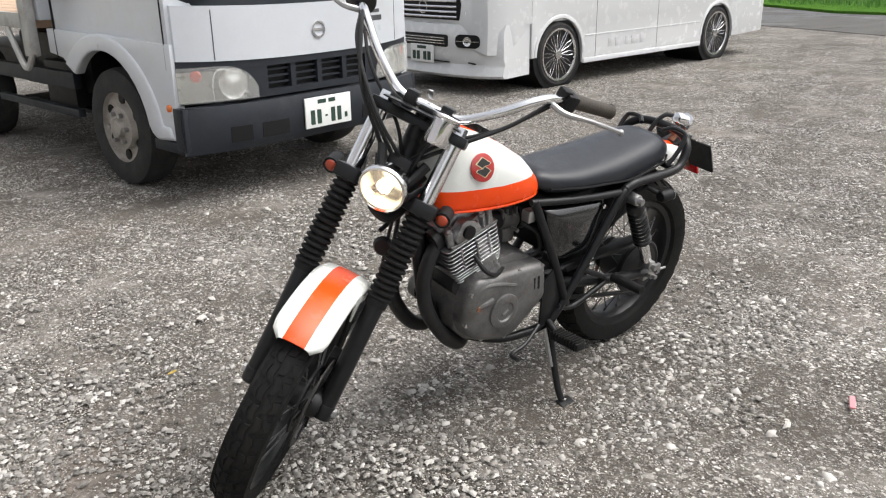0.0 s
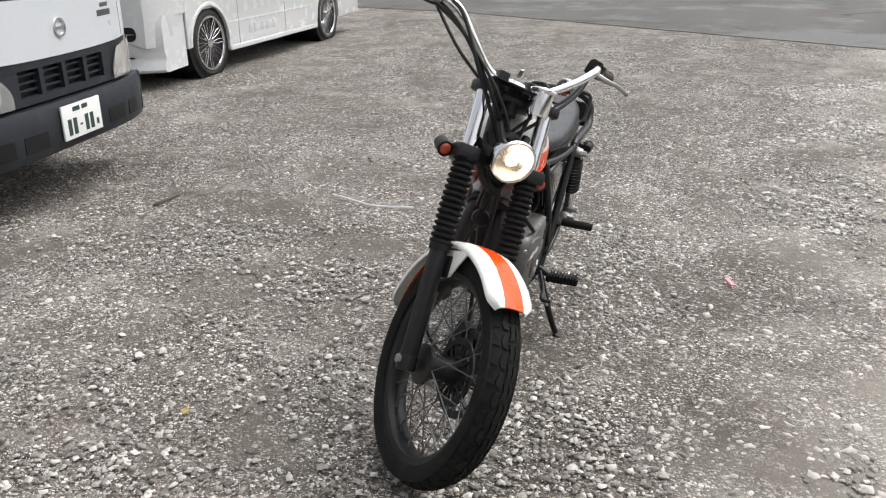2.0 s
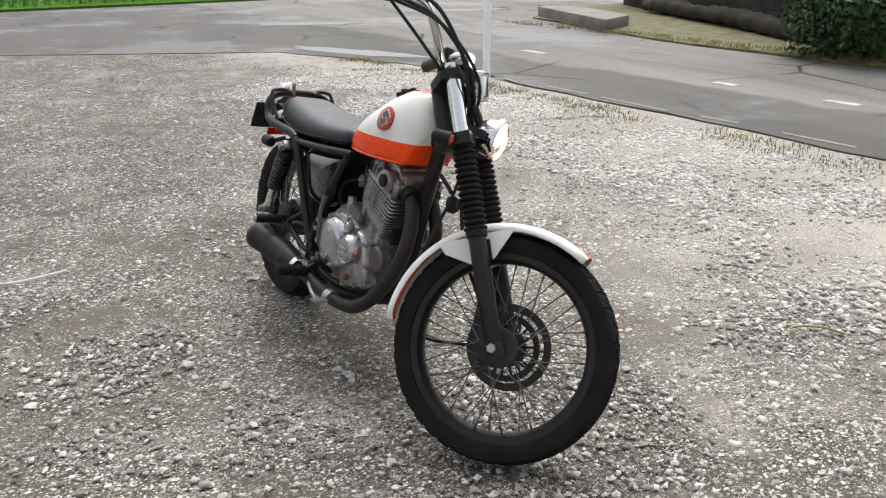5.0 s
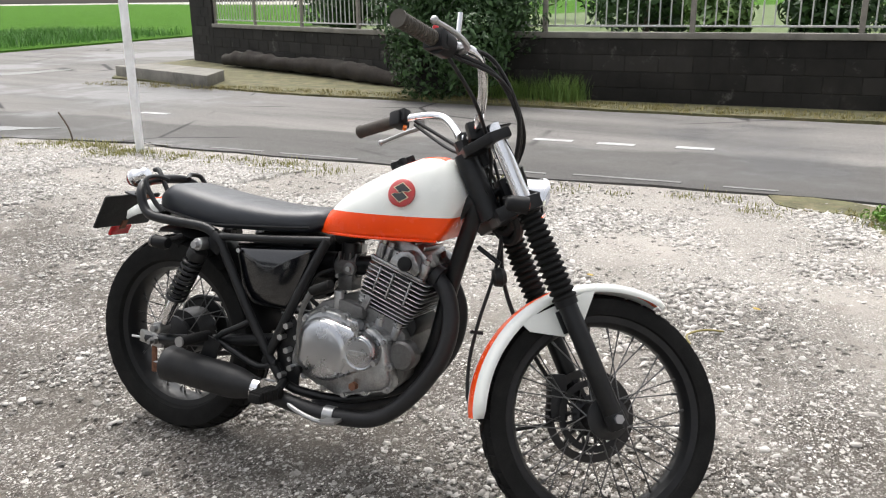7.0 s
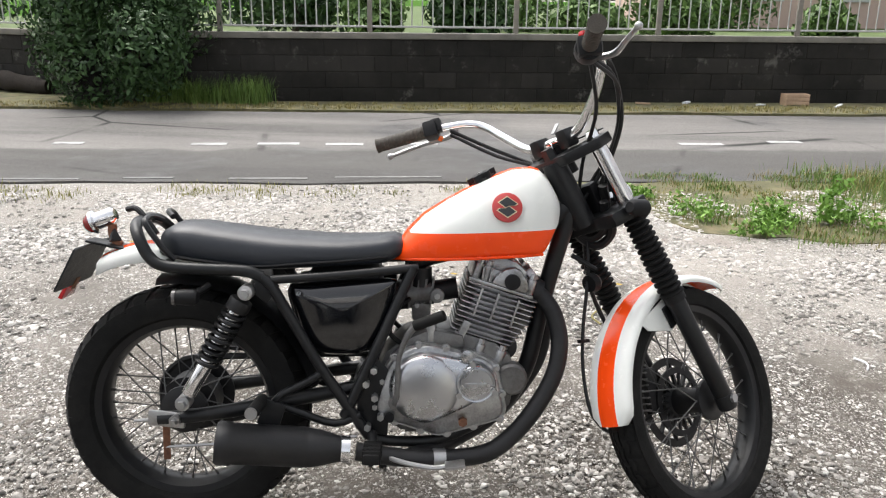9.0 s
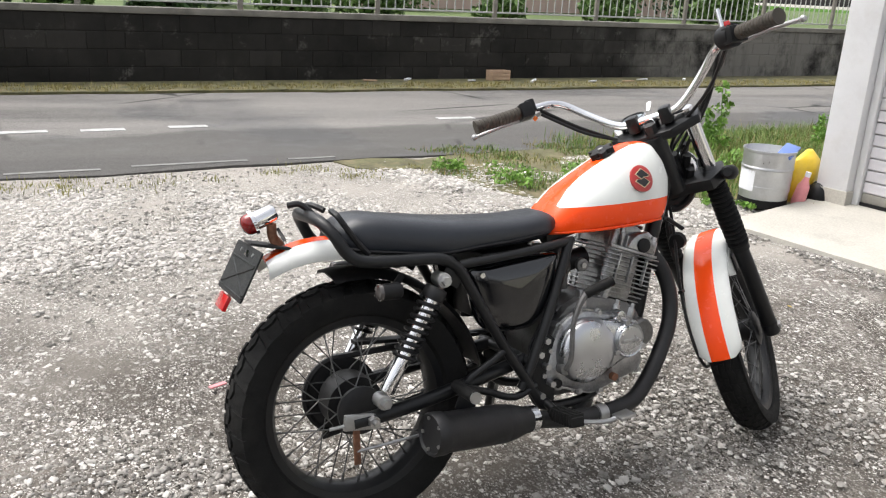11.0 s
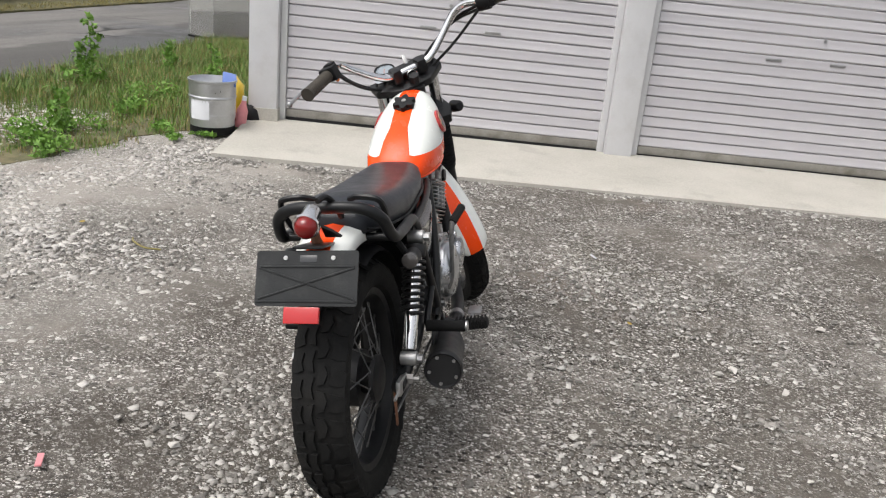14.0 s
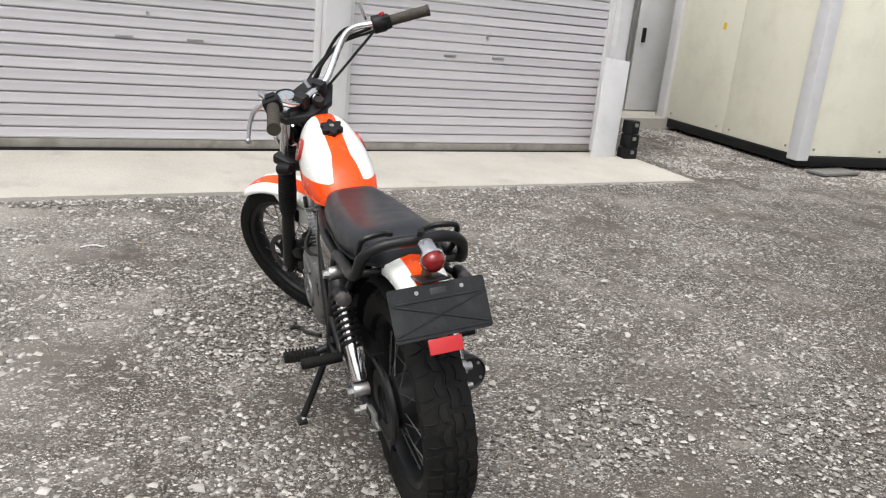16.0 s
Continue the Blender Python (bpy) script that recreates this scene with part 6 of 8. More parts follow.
def disc_brake():
    right = STEER @ Matrix.Translation(FRONT) @ pose(0, 0, 0, 90)
    mm = right @ Matrix.Scale(-1, 4, (0, 0, 1))
    b = lathe([(0.094, 0.062), (0.114, 0.062), (0.114, 0.066), (0.094, 0.066)], None, 48, closed=True)
    part("brake_disc", b, DULL_DISC, front_wheel, "thin dark brake disc on slotted carrier", m=mm)
    for i in range(10):
        a = 2 * math.pi * i / 10
        m, d = along((0.05 * math.cos(a), 0.05 * math.sin(a), 0.06), (0.098 * math.cos(a + 0.25), 0.098 * math.sin(a + 0.25), 0.064))
        part("carrier_arm", box(0.012, 0.004, d, m), DARK_HUB, front_wheel, m=mm)
    # right side drum-like speedometer drive and vented flange
    b = lathe([(0.0, -0.085), (0.028, -0.085), (0.034, -0.075), (0.036, -0.06), (0.0, -0.06)], None, 24)
    part("axle_cover", b, DARK_HUB, front_wheel, "ribbed black hub cover", m=right)
    b = lathe([(0.072, -0.045), (0.088, -0.045), (0.088, -0.039), (0.072, -0.039)], None, 40, closed=True)
    part("vented_flange", b, DARK_HUB, front_wheel, m=right)
    for i in range(18):
        a = 2 * math.pi * i / 18
        part("flange_rib", box(0.036, 0.006, 0.006, Matrix.Rotation(a, 4, "Z") @ Matrix.Translation((0.06, 0, -0.042))), DARK_HUB, front_wheel, m=right, smooth=False)
    b = box(0.045, 0.115, 0.042, pose(-0.088, 0.035, 0.066, 0, 0, 6), 0.009)
    for k in (-0.026, 0.028):
        cyl(0.021, 0.034, pose(-0.082, 0.035 + k, 0.09), 18, bm=b, bevel=0.003)
    caliper = part("brake_caliper", b, DARK_HUB, front_wheel, "dark two-piston brake caliper", m=mm)
    for k in range(7):
        part("caliper_fin", box(0.012, 0.004, 0.046, pose(-0.114, -0.012 + 0.0155 * k, 0.066), 0.001), GREY_ALLOY, caliper, m=mm, smooth=False)


disc_brake()


def rear_drum():
    mm = Matrix.Translation(REAR) @ pose(0, 0, 0, 90)
    part("brake_drum", lathe([(0, 0.066), (0.03, 0.066), (0.06, 0.06), (0.068, 0.052), (0.068, -0.02), (0, -0.02)], pose(0, 0, 0, 180), 40), DARK_HUB, rear_wheel, "black brake drum", m=mm)
    b = box(0.016, 0.1, 0.006, pose(0, 0, 0), 0.002)
    part("brake_arm", b, RUST, bike, "rust-brown brake lever arm", m=Matrix.Translation(REAR + Vector((-0.03, -0.1, -0.055))) @ pose(0, 0, 0, 90, 0, 12))
    part("brake_rod", rod(REAR + Vector((-0.035, -0.1, -0.075)), (0.33, -0.115, 0.25), 0.0035, 6), STEEL, bike)
    b = lathe([(0.082, -0.004), (0.09, -0.004), (0.09, 0.004), (0.082, 0.004)], None, 44, closed=True)
    lathe([(0.05, -0.004), (0.082, -0.004), (0.082, 0.004), (0.05, 0.004)], None, 44, b, closed=True)
    part("sprocket", b, DARK_HUB, rear_wheel, m=Matrix.Translation(REAR + Vector((0, 0.078, 0))) @ pose(0, 0, 0, 90))
    pts = []
    c0, c1 = REAR + Vector((0, 0.078, 0)), Vector((0.41, 0.078, 0.36))
    for i in range(13):
        a = radians(95 + 170 * i / 12)
        pts.append(c0 + 0.092 * Vector((math.cos(a), 0, math.sin(a))))
    for i in range(8):
        a = radians(-85 + 170 * i / 7)
        pts.append(c1 + 0.038 * Vector((math.cos(a), 0, math.sin(a))))
    pts.append(pts[0])
    b = tube(pts, 0.008, 6, 3)
    part("drive_chain", b, DARK_HUB, bike, "dark oily drive chain")
    part("chain_guard", box(0.34, 0.035, 0.01, pose(0.12, 0.08, 0.405, 0, 4, 0), 0.003), BLACK, bike, "slim black chain guard")


rear_drum()


# tank and seat
def tank_ring(x):
    top = np.interp(x, [0.402, 0.416, 0.443, 0.483, 0.55, 0.63, 0.69, 0.73, 0.752, 0.775, 0.798, 0.806], [0.666, 0.682, 0.722, 0.762, 0.803, 0.845, 0.868, 0.873, 0.868, 0.846, 0.806, 0.782])
    bot = np.interp(x, [0.402, 0.416, 0.76, 0.775, 0.798, 0.806], [0.657, 0.655, 0.667, 0.692, 0.74, 0.768])
    half = np.interp(x, [0.402, 0.416, 0.45, 0.52, 0.6, 0.68, 0.74, 0.78, 0.8, 0.806], [0.03, 0.052, 0.082, 0.101, 0.107, 0.1, 0.09, 0.072, 0.05, 0.02])
    pts = []
    h = top - bot
    for k in range(40):
        a = 2 * math.pi * k / 40
        c, s = math.cos(a), math.sin(a)
        if s < 0:
            yy = half * np.sign(c) * abs(c) ** 0.42
            zz = bot + h * 0.28 * (1 - abs(s) ** 0.28)
        else:
            yy = half * np.sign(c) * abs(c) ** 0.8
            zz = bot + h * 0.28 + h * 0.72 * s ** 0.92
        pts.append((x, float(yy), float(zz)))
    return pts


TANK_X = [0.402, 0.408, 0.416, 0.43, 0.445, 0.465, 0.485, 0.51, 0.54, 0.57, 0.6, 0.63, 0.66, 0.69, 0.715, 0.735, 0.752, 0.765, 0.777, 0.788, 0.797, 0.803, 0.806]
tank = part("fuel_tank", loft([tank_ring(x) for x in TANK_X]), TANK_PAINT, bike, "white teardrop fuel tank with orange lower edge and centre stripe", angle=60)
part("tank_seam", tube([(0.408, y, 0.658) if i == 0 else p for i, (p, y) in enumerate([((0.41, -0.04, 0.66), -0.04), ((0.46, -0.08, 0.661), 0), ((0.56, -0.099, 0.664), 0), ((0.68, -0.094, 0.669), 0), ((0.76, -0.07, 0.672), 0)])], 0.004, 6), TANK_PAINT, tank, "orange flange seam")
part("tank_seam", tube([(0.41, 0.04, 0.66), (0.46, 0.08, 0.661), (0.56, 0.099, 0.664), (0.68, 0.094, 0.669), (0.76, 0.07, 0.672)], 0.004, 6), TANK_PAINT, tank, "orange flange seam")


def emblem(sign):
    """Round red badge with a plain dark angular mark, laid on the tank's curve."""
    nrm = Vector((0.05, sign * 0.93, 0.36)).normalized()
    z = nrm
    x = Vector((sign * -1.0, 0, 0)).cross(z).cross(z).normalized() * -1
    x = (Vector((1, 0, 0)) - z * z.x).normalized() * (1 if sign < 0 else -1)
    y = z.cross(x)
    m = Matrix((x, y, z)).transposed().to_4x4()
    m.translation = Vector((0.672, sign * 0.0945, 0.782))
    badge = part("emblem", lathe([(0, -0.004), (0.034, -0.004), (0.035, 0.0035), (0.033, 0.005), (0, 0.005)], m, 36), EMBLEM_RED, tank, "round red badge with a dark angular mark")
    for k, mat, zz in ((1.16, EMBLEM_GOLD, 0.0052), (1.0, EMBLEM_BLACK, 0.0062)):
        for flip in (1, -1):
            o = [(0.0, 0.0235), (0.0225, 0.008), (0.0165, 0.0035), (0.0035, 0.0035), (-0.0035, -0.0012), (-0.019, 0.0105)]
            cx, cy = sum(p[0] for p in o) / len(o), sum(p[1] for p in o) / len(o)
            o = [((cx + (px - cx) * k) * flip, (cy + (py - cy) * k) * flip) for px, py in o]
            part("mark", prism(o, 0.0012, m @ Matrix.Translation((0, 0, zz))), mat, badge, smooth=False)


emblem(-1)
emblem(1)


def tank_cap():
    m = Matrix.Translation((0.625, 0, 0.838)) @ pose(0, 0, 0, 0, -27, 0)
    o = [((0.03 + 0.006 * math.cos(6 * a)) * math.cos(a), (0.03 + 0.006 * math.cos(6 * a)) * math.sin(a)) for a in (2 * math.pi * i / 60 for i in range(60))]
    cap = part("filler_cap", prism(o, 0.016, m @ pose(0, 0, 0.003), 0.004), BLACK, tank, "lobed black plastic filler cap")
    part("cap_collar", cyl(0.03, 0.014, m, 28), DARK_HUB, tank)
    part("cap_lock", cyl(0.007, 0.003, m @ pose(0, 0, 0.0203), 14), STEEL, cap)


tank_cap()


def seat_ring(x):
    top = np.interp(x, [-0.13, -0.118, -0.09, -0.05, 0.015, 0.148, 0.281, 0.36, 0.42, 0.44], [0.70, 0.722, 0.738, 0.742, 0.732, 0.716, 0.707, 0.709, 0.714, 0.70])
    bot = np.interp(x, [-0.13, -0.118, -0.063, 0.037, 0.1, 0.393, 0.42, 0.44], [0.67, 0.662, 0.652, 0.642, 0.634, 0.648, 0.66, 0.672])
    half = np.interp(x, [-0.13, -0.118, -0.08, 0.0, 0.15, 0.3, 0.38, 0.42, 0.44], [0.05, 0.072, 0.092, 0.104, 0.112, 0.106, 0.09, 0.076, 0.06])
    pts = []
    for k in range(36):
        a = 2 * math.pi * k / 36
        c, s = math.cos(a), math.sin(a)
        yy = half * np.sign(c) * abs(c) ** (0.35 if s < 0 else 0.55)
        mid = bot + (top - bot) * 0.4
        zz = mid + ((top - mid) * abs(s) ** 0.8 if s > 0 else -(mid - bot) * abs(s) ** 0.5)
        pts.append((x, float(yy), float(zz)))
    return pts


SEAT_X = [-0.13, -0.126, -0.118, -0.105, -0.09, -0.07, -0.04, 0, 0.05, 0.1, 0.15, 0.2, 0.25, 0.3, 0.34, 0.37, 0.395, 0.415, 0.43, 0.44]
seat = part("seat", loft([seat_ring(x) for x in SEAT_X]), VINYL, bike, "long black vinyl bench seat", angle=60)
for sy in (1, -1):
    part("seat_piping", tube([(x, sy * (np.interp(x, [-0.12, -0.08, 0, 0.15, 0.3, 0.42], [0.073, 0.094, 0.106, 0.114, 0.108, 0.08])), np.interp(x, [-0.118, -0.063, 0.037, 0.1, 0.42], [0.676, 0.664, 0.654, 0.648, 0.668])) for x in (-0.118, -0.08, 0, 0.1, 0.2, 0.3, 0.4)], 0.0035, 6), BLACK, seat)


# frame
def mirrored(name, pts, r, mat, label="", seg=10, **kw):
    for sy in (1, -1):
        part(name, tube([(x, sy * y, z) for x, y, z in pts], r, seg, **kw), mat, bike, label)


part("backbone", tube([(0.86, 0, 0.80), (0.74, 0, 0.72), (0.5, 0, 0.655), (0.44, 0, 0.64)], 0.021), FRAME_BLACK, bike)
part("downtube", tube([(0.842, 0, 0.79), (0.80, 0, 0.655), (0.768, 0, 0.53), (0.74, 0, 0.40), (0.70, 0, 0.315), (0.66, 0, 0.265)], 0.021, 12), FRAME_BLACK, bike, "thick black front downtube")
part("steering_head", rod(AXIS_POINT + AXIS * -0.02, AXIS_POINT + AXIS * 0.15, 0.029, 20), FRAME_BLACK, bike)
mirrored("seat_rail", [(0.47, 0.085, 0.642), (0.36, 0.105, 0.634), (0.25, 0.115, 0.626), (0.14, 0.118, 0.619)], 0.0105, FRAME_BLACK)
mirrored("rear_strut", [(0.10, 0.12, 0.634), (0.135, 0.122, 0.612), (0.17, 0.123, 0.555), (0.24, 0.124, 0.433), (0.30, 0.124, 0.34), (0.358, 0.12, 0.252)], 0.0125, FRAME_BLACK, n=4)
mirrored("front_strut", [(0.46, 0.088, 0.644), (0.39, 0.112, 0.49), (0.318, 0.122, 0.335), (0.30, 0.12, 0.30)], 0.0125, FRAME_BLACK, n=4)
mirrored("cradle_tube", [(0.33, 0.11, 0.30), (0.36, 0.11, 0.25), (0.42, 0.10, 0.232), (0.52, 0.08, 0.23), (0.62, 0.03, 0.252), (0.67, 0.005, 0.275)], 0.0125, FRAME_BLACK)
mirrored("foot_bracket", [(0.34, 0.125, 0.305), (0.28, 0.125, 0.285), (0.21, 0.13, 0.31), (0.145, 0.13, 0.342), (0.22, 0.127, 0.385), (0.26, 0.125, 0.41)], 0.009, FRAME_BLACK, n=3)
loop = [(0.12, 0.121, 0.626), (0.08, 0.124, 0.640), (-0.02, 0.128, 0.645), (-0.095, 0.13, 0.652), (-0.128, 0.126, 0.672), (-0.152, 0.115, 0.712), (-0.17, 0.075, 0.737), (-0.178, 0, 0.742)]
part("tail_loop", tube(loop + [(x, -y, z) for x, y, z in loop[-2::-1]], 0.0135, 12), FRAME_BLACK, bike, "black steel tube loop round the tail")
for sy in (1, -1):
    part("grab_handle", tube([(-0.075, sy * 0.112, 0.663), (-0.10, sy * 0.116, 0.69), (-0.128, sy * 0.116, 0.73), (-0.14, sy * 0.106, 0.75), (-0.138, sy * 0.065, 0.755), (-0.12, sy * 0.04, 0.745)], 0.007, 8), FRAME_BLACK, bike, "thin black grab handle")
    part("gusset", box(0.05, 0.005, 0.05, pose(0.125, sy * 0.121, 0.60, 0, 35, 0), 0.002), FRAME_BLACK, bike)
part("cross_tube", rod((-0.098, -0.13, 0.652), (-0.098, 0.13, 0.652), 0.009), FRAME_BLACK, bike)
part("cross_tube", rod((0.33, -0.12, 0.36), (0.33, 0.12, 0.36), 0.014), FRAME_BLACK, bike)

# swinging arm and shocks
mirrored("swingarm", [(-0.125, 0.112, 0.293), (-0.06, 0.112, 0.298), (0.06, 0.112, 0.315), (0.2, 0.1, 0.338), (0.33, 0.085, 0.36)], 0.0165, FRAME_BLACK, "black tubular swinging arm", n=4)
for sy in (1, -1):
    b = box(0.085, 0.012, 0.036, pose(-0.105, sy * 0.118, 0.294, 0, 6, 0), 0.004)
    part("axle_adjuster", b, STEEL, bike, "worn steel chain adjuster plate")
    b = cyl(0.013, 0.026, pose(REAR.x, sy * 0.128, REAR.z, 90), 6)
    cyl(0.007, 0.05, pose(REAR.x, sy * 0.13, REAR.z, 90), 12, bm=b)
    part("axle_nut", b, STEEL, bike)
    part("adjuster_screw", rod((-0.14, sy * 0.118, 0.292), (-0.18, sy * 0.118, 0.29), 0.004, 8), STEEL, bike)
    top, low = Vector((0.087, sy * 0.132, 0.594)), Vector((-0.061, sy * 0.128, 0.338))
    d = (top - low).normalized()
    m, ln = along(low, top)
    shock = part("rear_shock", rod(low + d * 0.02, low + d * 0.12, 0.0175, 16, bevel=0.003), CHROME, bike, "rear shock with black spring and chrome body")
    b = rod(low + d * 0.11, top - d * 0.03, 0.0175, 14)
    part("damper", b, CHROME, shock)
    helix = []
    for i in range(190):
        t = i / 189
        helix.append((0.0245 * math.cos(t * 9 * 2 * math.pi), 0.0245 * math.sin(t * 9 * 2 * math.pi), -ln / 2 + 0.105 + t * (ln - 0.155)))
    b = tube(helix, 0.0046, 6, 1)
    part("spring", b, FRAME_BLACK, shock, "black coil spring", m=m)
    b = rod(top - d * 0.05, top - d * 0.02, 0.0265, 20, bevel=0.006)
    part("shock_cap", b, DARK_HUB, shock)
    for p in (top, low):
        b = rod(p + Vector((0, -0.02, 0)), p + Vector((0, 0.02, 0)), 0.017, 18, bevel=0.003)
        rod(p + Vector((0, sy * 0.018, 0)), p + Vector((0, sy * 0.034, 0)), 0.0105, 6, b)
        part("shock_eye", b, STEEL, shock)


# engine
CYL_TILT = radians(18)
CYL_UP = Vector((math.sin(CYL_TILT), 0, math.cos(CYL_TILT)))
CYL_BASE = Vector((0.612, 0, 0.44))


def hull_outline(discs, n=64):
    """The outline round several discs (x, z, r), as points in x, z."""
    pts = [(x + r * math.cos(2 * math.pi * i / n), z + r * math.sin(2 * math.pi * i / n)) for x, z, r in discs for i in range(n)]
    pts = sorted(pts)

    def half(seq):
        h = []
        for p in seq:
            while len(h) > 1 and (h[-1][0] - h[-2][0]) * (p[1] - h[-2][1]) - (h[-1][1] - h[-2][1]) * (p[0] - h[-2][0]) <= 0:
                h.pop()
            h.append(p)
        return h[:-1]

    return half(pts) + half(pts[::-1])


def resample(outline, n):
    """n evenly spaced points on a closed outline."""
    p = [Vector((x, z)) for x, z in outline]
    p.append(p[0])
    d = [0.0]
    for a, b in zip(p, p[1:]):
        d.append(d[-1] + (b - a).length)
    out = []
    for i in range(n):
        s = d[-1] * i / n
        out.append((float(np.interp(s, d, [q.x for q in p])), float(np.interp(s, d, [q.y for q in p]))))
    return out


def domed(outline, centre, side, y0, steps):
    """A cover that rises from y0 outwards over its outline; steps are (scale, height)."""
    cx, cz = centre
    return loft([[(cx + (x - cx) * k, side * (y0 + h), cz + (z - cz) * k) for x, z in outline] for k, h in steps])


def engine():
    # narrow middle of the crankcase with its sump, gearbox hump and barrel seat
    prof = [(0.375, 0.335), (0.392, 0.275), (0.43, 0.248), (0.57, 0.244), (0.64, 0.262), (0.69, 0.31), (0.70, 0.37), (0.69, 0.43), (0.655, 0.462), (0.56, 0.492), (0.50, 0.50), (0.44, 0.478), (0.395, 0.44), (0.372, 0.39)]
    case = part("crankcase", prism([(x, z) for x, z in prof], 0.15, pose(0, 0.075, 0, 90), 0.012), GREY_ALLOY, bike, "dull grey cast engine crankcase")
    part("case_joint", tube([(0.385, 0.0, 0.262), (0.43, 0.0, 0.243), (0.57, 0.0, 0.239), (0.645, 0.0, 0.257), (0.696, 0.0, 0.308), (0.706, 0.0, 0.37)], 0.006, 8), GREY_ALLOY, case)
    for k in range(5):
        part("sump_rib", box(0.16, 0.004, 0.012, pose(0.52, -0.05 + 0.025 * k, 0.243), 0.001), GREY_ALLOY, case)
    m = Matrix.Translation(CYL_BASE) @ Matrix.Rotation(CYL_TILT, 4, "Y")
    cylinder = part("cylinder", prism(rounded_rect(0.056, 0.056, 0.02), 0.165, m), ALLOY, bike, "finned alloy cylinder")
    # deep fins above, shorter ones towards the crankcase
    for i in range(13):
        z = 0.012 + i * 0.0118
        back = -0.08
        ahead = 0.062 + 0.032 * min(1.0, i / 7)
        half = 0.07 + 0.018 * min(1.0, i / 5)
        o = [(x * (ahead - back) / 2 + (ahead + back) / 2, y * half) for x, y in rounded_rect(1.0, 1.0, 0.16, 4)]
        part("fin", prism(o, 0.0032, m @ pose(0, 0, z), 0.0012, seg=1), ALLOY, cylinder)
    for sx, sy in ((0.05, 0.084), (0.0, 0.086), (-0.04, 0.084), (0.05, -0.084), (0.0, -0.086), (-0.04, -0.084)):
        part("fin_web", box(0.005, 0.01, 0.07, m @ pose(sx, sy, 0.115), 0.002), ALLOY, cylinder)
    part("chain_tunnel", box(0.045, 0.03, 0.15, m @ pose(-0.03, 0.07, 0.07), 0.008), ALLOY, cylinder)
    part("barrel_base", prism(rounded_rect(0.078, 0.074, 0.02), 0.014, m @ pose(-0.008, 0, -0.008), 0.003), ALLOY, cylinder)
    for sy in (1, -1):
        for k, sx in enumerate((-0.06, 0.0, 0.052)):
            part("barrel_boss", cyl(0.0125, 0.034, m @ pose(sx, sy * 0.07, 0.004), 14, bevel=0.003), ALLOY, cylinder)
            part("barrel_nut", cyl(0.008, 0.014, m @ pose(sx, sy * 0.072, 0.026), 6), STEEL, cylinder)
        part("oil_gallery", box(0.018, 0.016, 0.07, m @ pose(-0.052, sy * 0.077, 0.03, 0, 8, 0), 0.004), ALLOY, cylinder)
    mh = m @ pose(0, 0, 0.163)
    head = part("cylinder_head", prism(rounded_rect(0.074, 0.072, 0.026), 0.036, mh, 0.007), ALLOY, bike, "cast alloy cylinder head")
    for sy in (1, -1):
        # arched camshaft housing with its round plug, flanked by stepped bosses
        o = [(-0.026, 0.004), (0.058, 0.004), (0.063, 0.02), (0.05, 0.036), (0.034, 0.052), (0.016, 0.055), (-0.004, 0.044), (-0.02, 0.024)]
        part("cam_housing", prism(o, 0.03, mh @ pose(0, sy * 0.074 + 0.015, 0.0, 90), 0.006), ALLOY, head, "arched camshaft housing")
        part("cam_plug", cyl(0.0185, 0.012, mh @ pose(0.02, sy * 0.091, 0.022, 90), 24, bevel=0.002), BLACK, head, "round black plug")
        for sx in (-0.062, -0.04, 0.066):
            part("head_boss", cyl(0.0115, 0.052, mh @ pose(sx, sy * 0.07, 0.014), 14, bevel=0.003), ALLOY, head)
            part("head_bolt", cyl(0.008, 0.012, mh @ pose(sx, sy * 0.07, 0.045), 6), STEEL, head)
        part("head_ledge", box(0.155, 0.016, 0.008, mh @ pose(0.0, sy * 0.08, 0.0), 0.003), ALLOY, head)
        part("tappet_cap", cyl(0.018, 0.018, mh @ pose(0.066, sy * 0.04, 0.046, 0, 38, 0), 6, bevel=0.003), ALLOY, head)
        for k in range(3):
            part("head_rib", box(0.005, 0.014, 0.03, mh @ pose(-0.05 + 0.018 * k, sy * 0.082, 0.02, 0, -10 + 8 * k, 0), 0.002), ALLOY, head)
    o = [(-0.064, 0.0), (0.062, 0.0), (0.052, 0.022), (0.02, 0.036), (-0.02, 0.038), (-0.05, 0.026)]
    part("rocker_cover", prism(o, 0.11, mh @ pose(0, 0.055, 0.03, 90), 0.01), ALLOY, head, "rocker cover")
    for k in range(4):
        part("cover_rib", box(0.006, 0.10, 0.01, mh @ pose(-0.04 + 0.026 * k, 0, 0.066), 0.002), ALLOY, head)
    for sy in (1, -1):
        part("exhaust_flange", cyl(0.029, 0.02, mh @ pose(0.09, sy * 0.032, 0.012, 0, 95, 0), 18), DARK_HUB, head)
    # right side: one casting whose outline wraps the clutch disc and the oil filter
    flange = resample(hull_outline([(0.487, 0.369, 0.102), (0.603, 0.382, 0.06), (0.40, 0.318, 0.034), (0.52, 0.29, 0.045), (0.648, 0.31, 0.03)]), 72)
    body = part("clutch_housing", domed(flange, (0.52, 0.362), -1, 0.068, ((1.0, 0.0), (1.0, 0.03), (0.985, 0.036), (0.95, 0.036), (0.935, 0.042), (0.90, 0.046), (0.3, 0.047), (0.02, 0.047))), ALLOY, case, "grey clutch housing with bolts round its edge", angle=50)
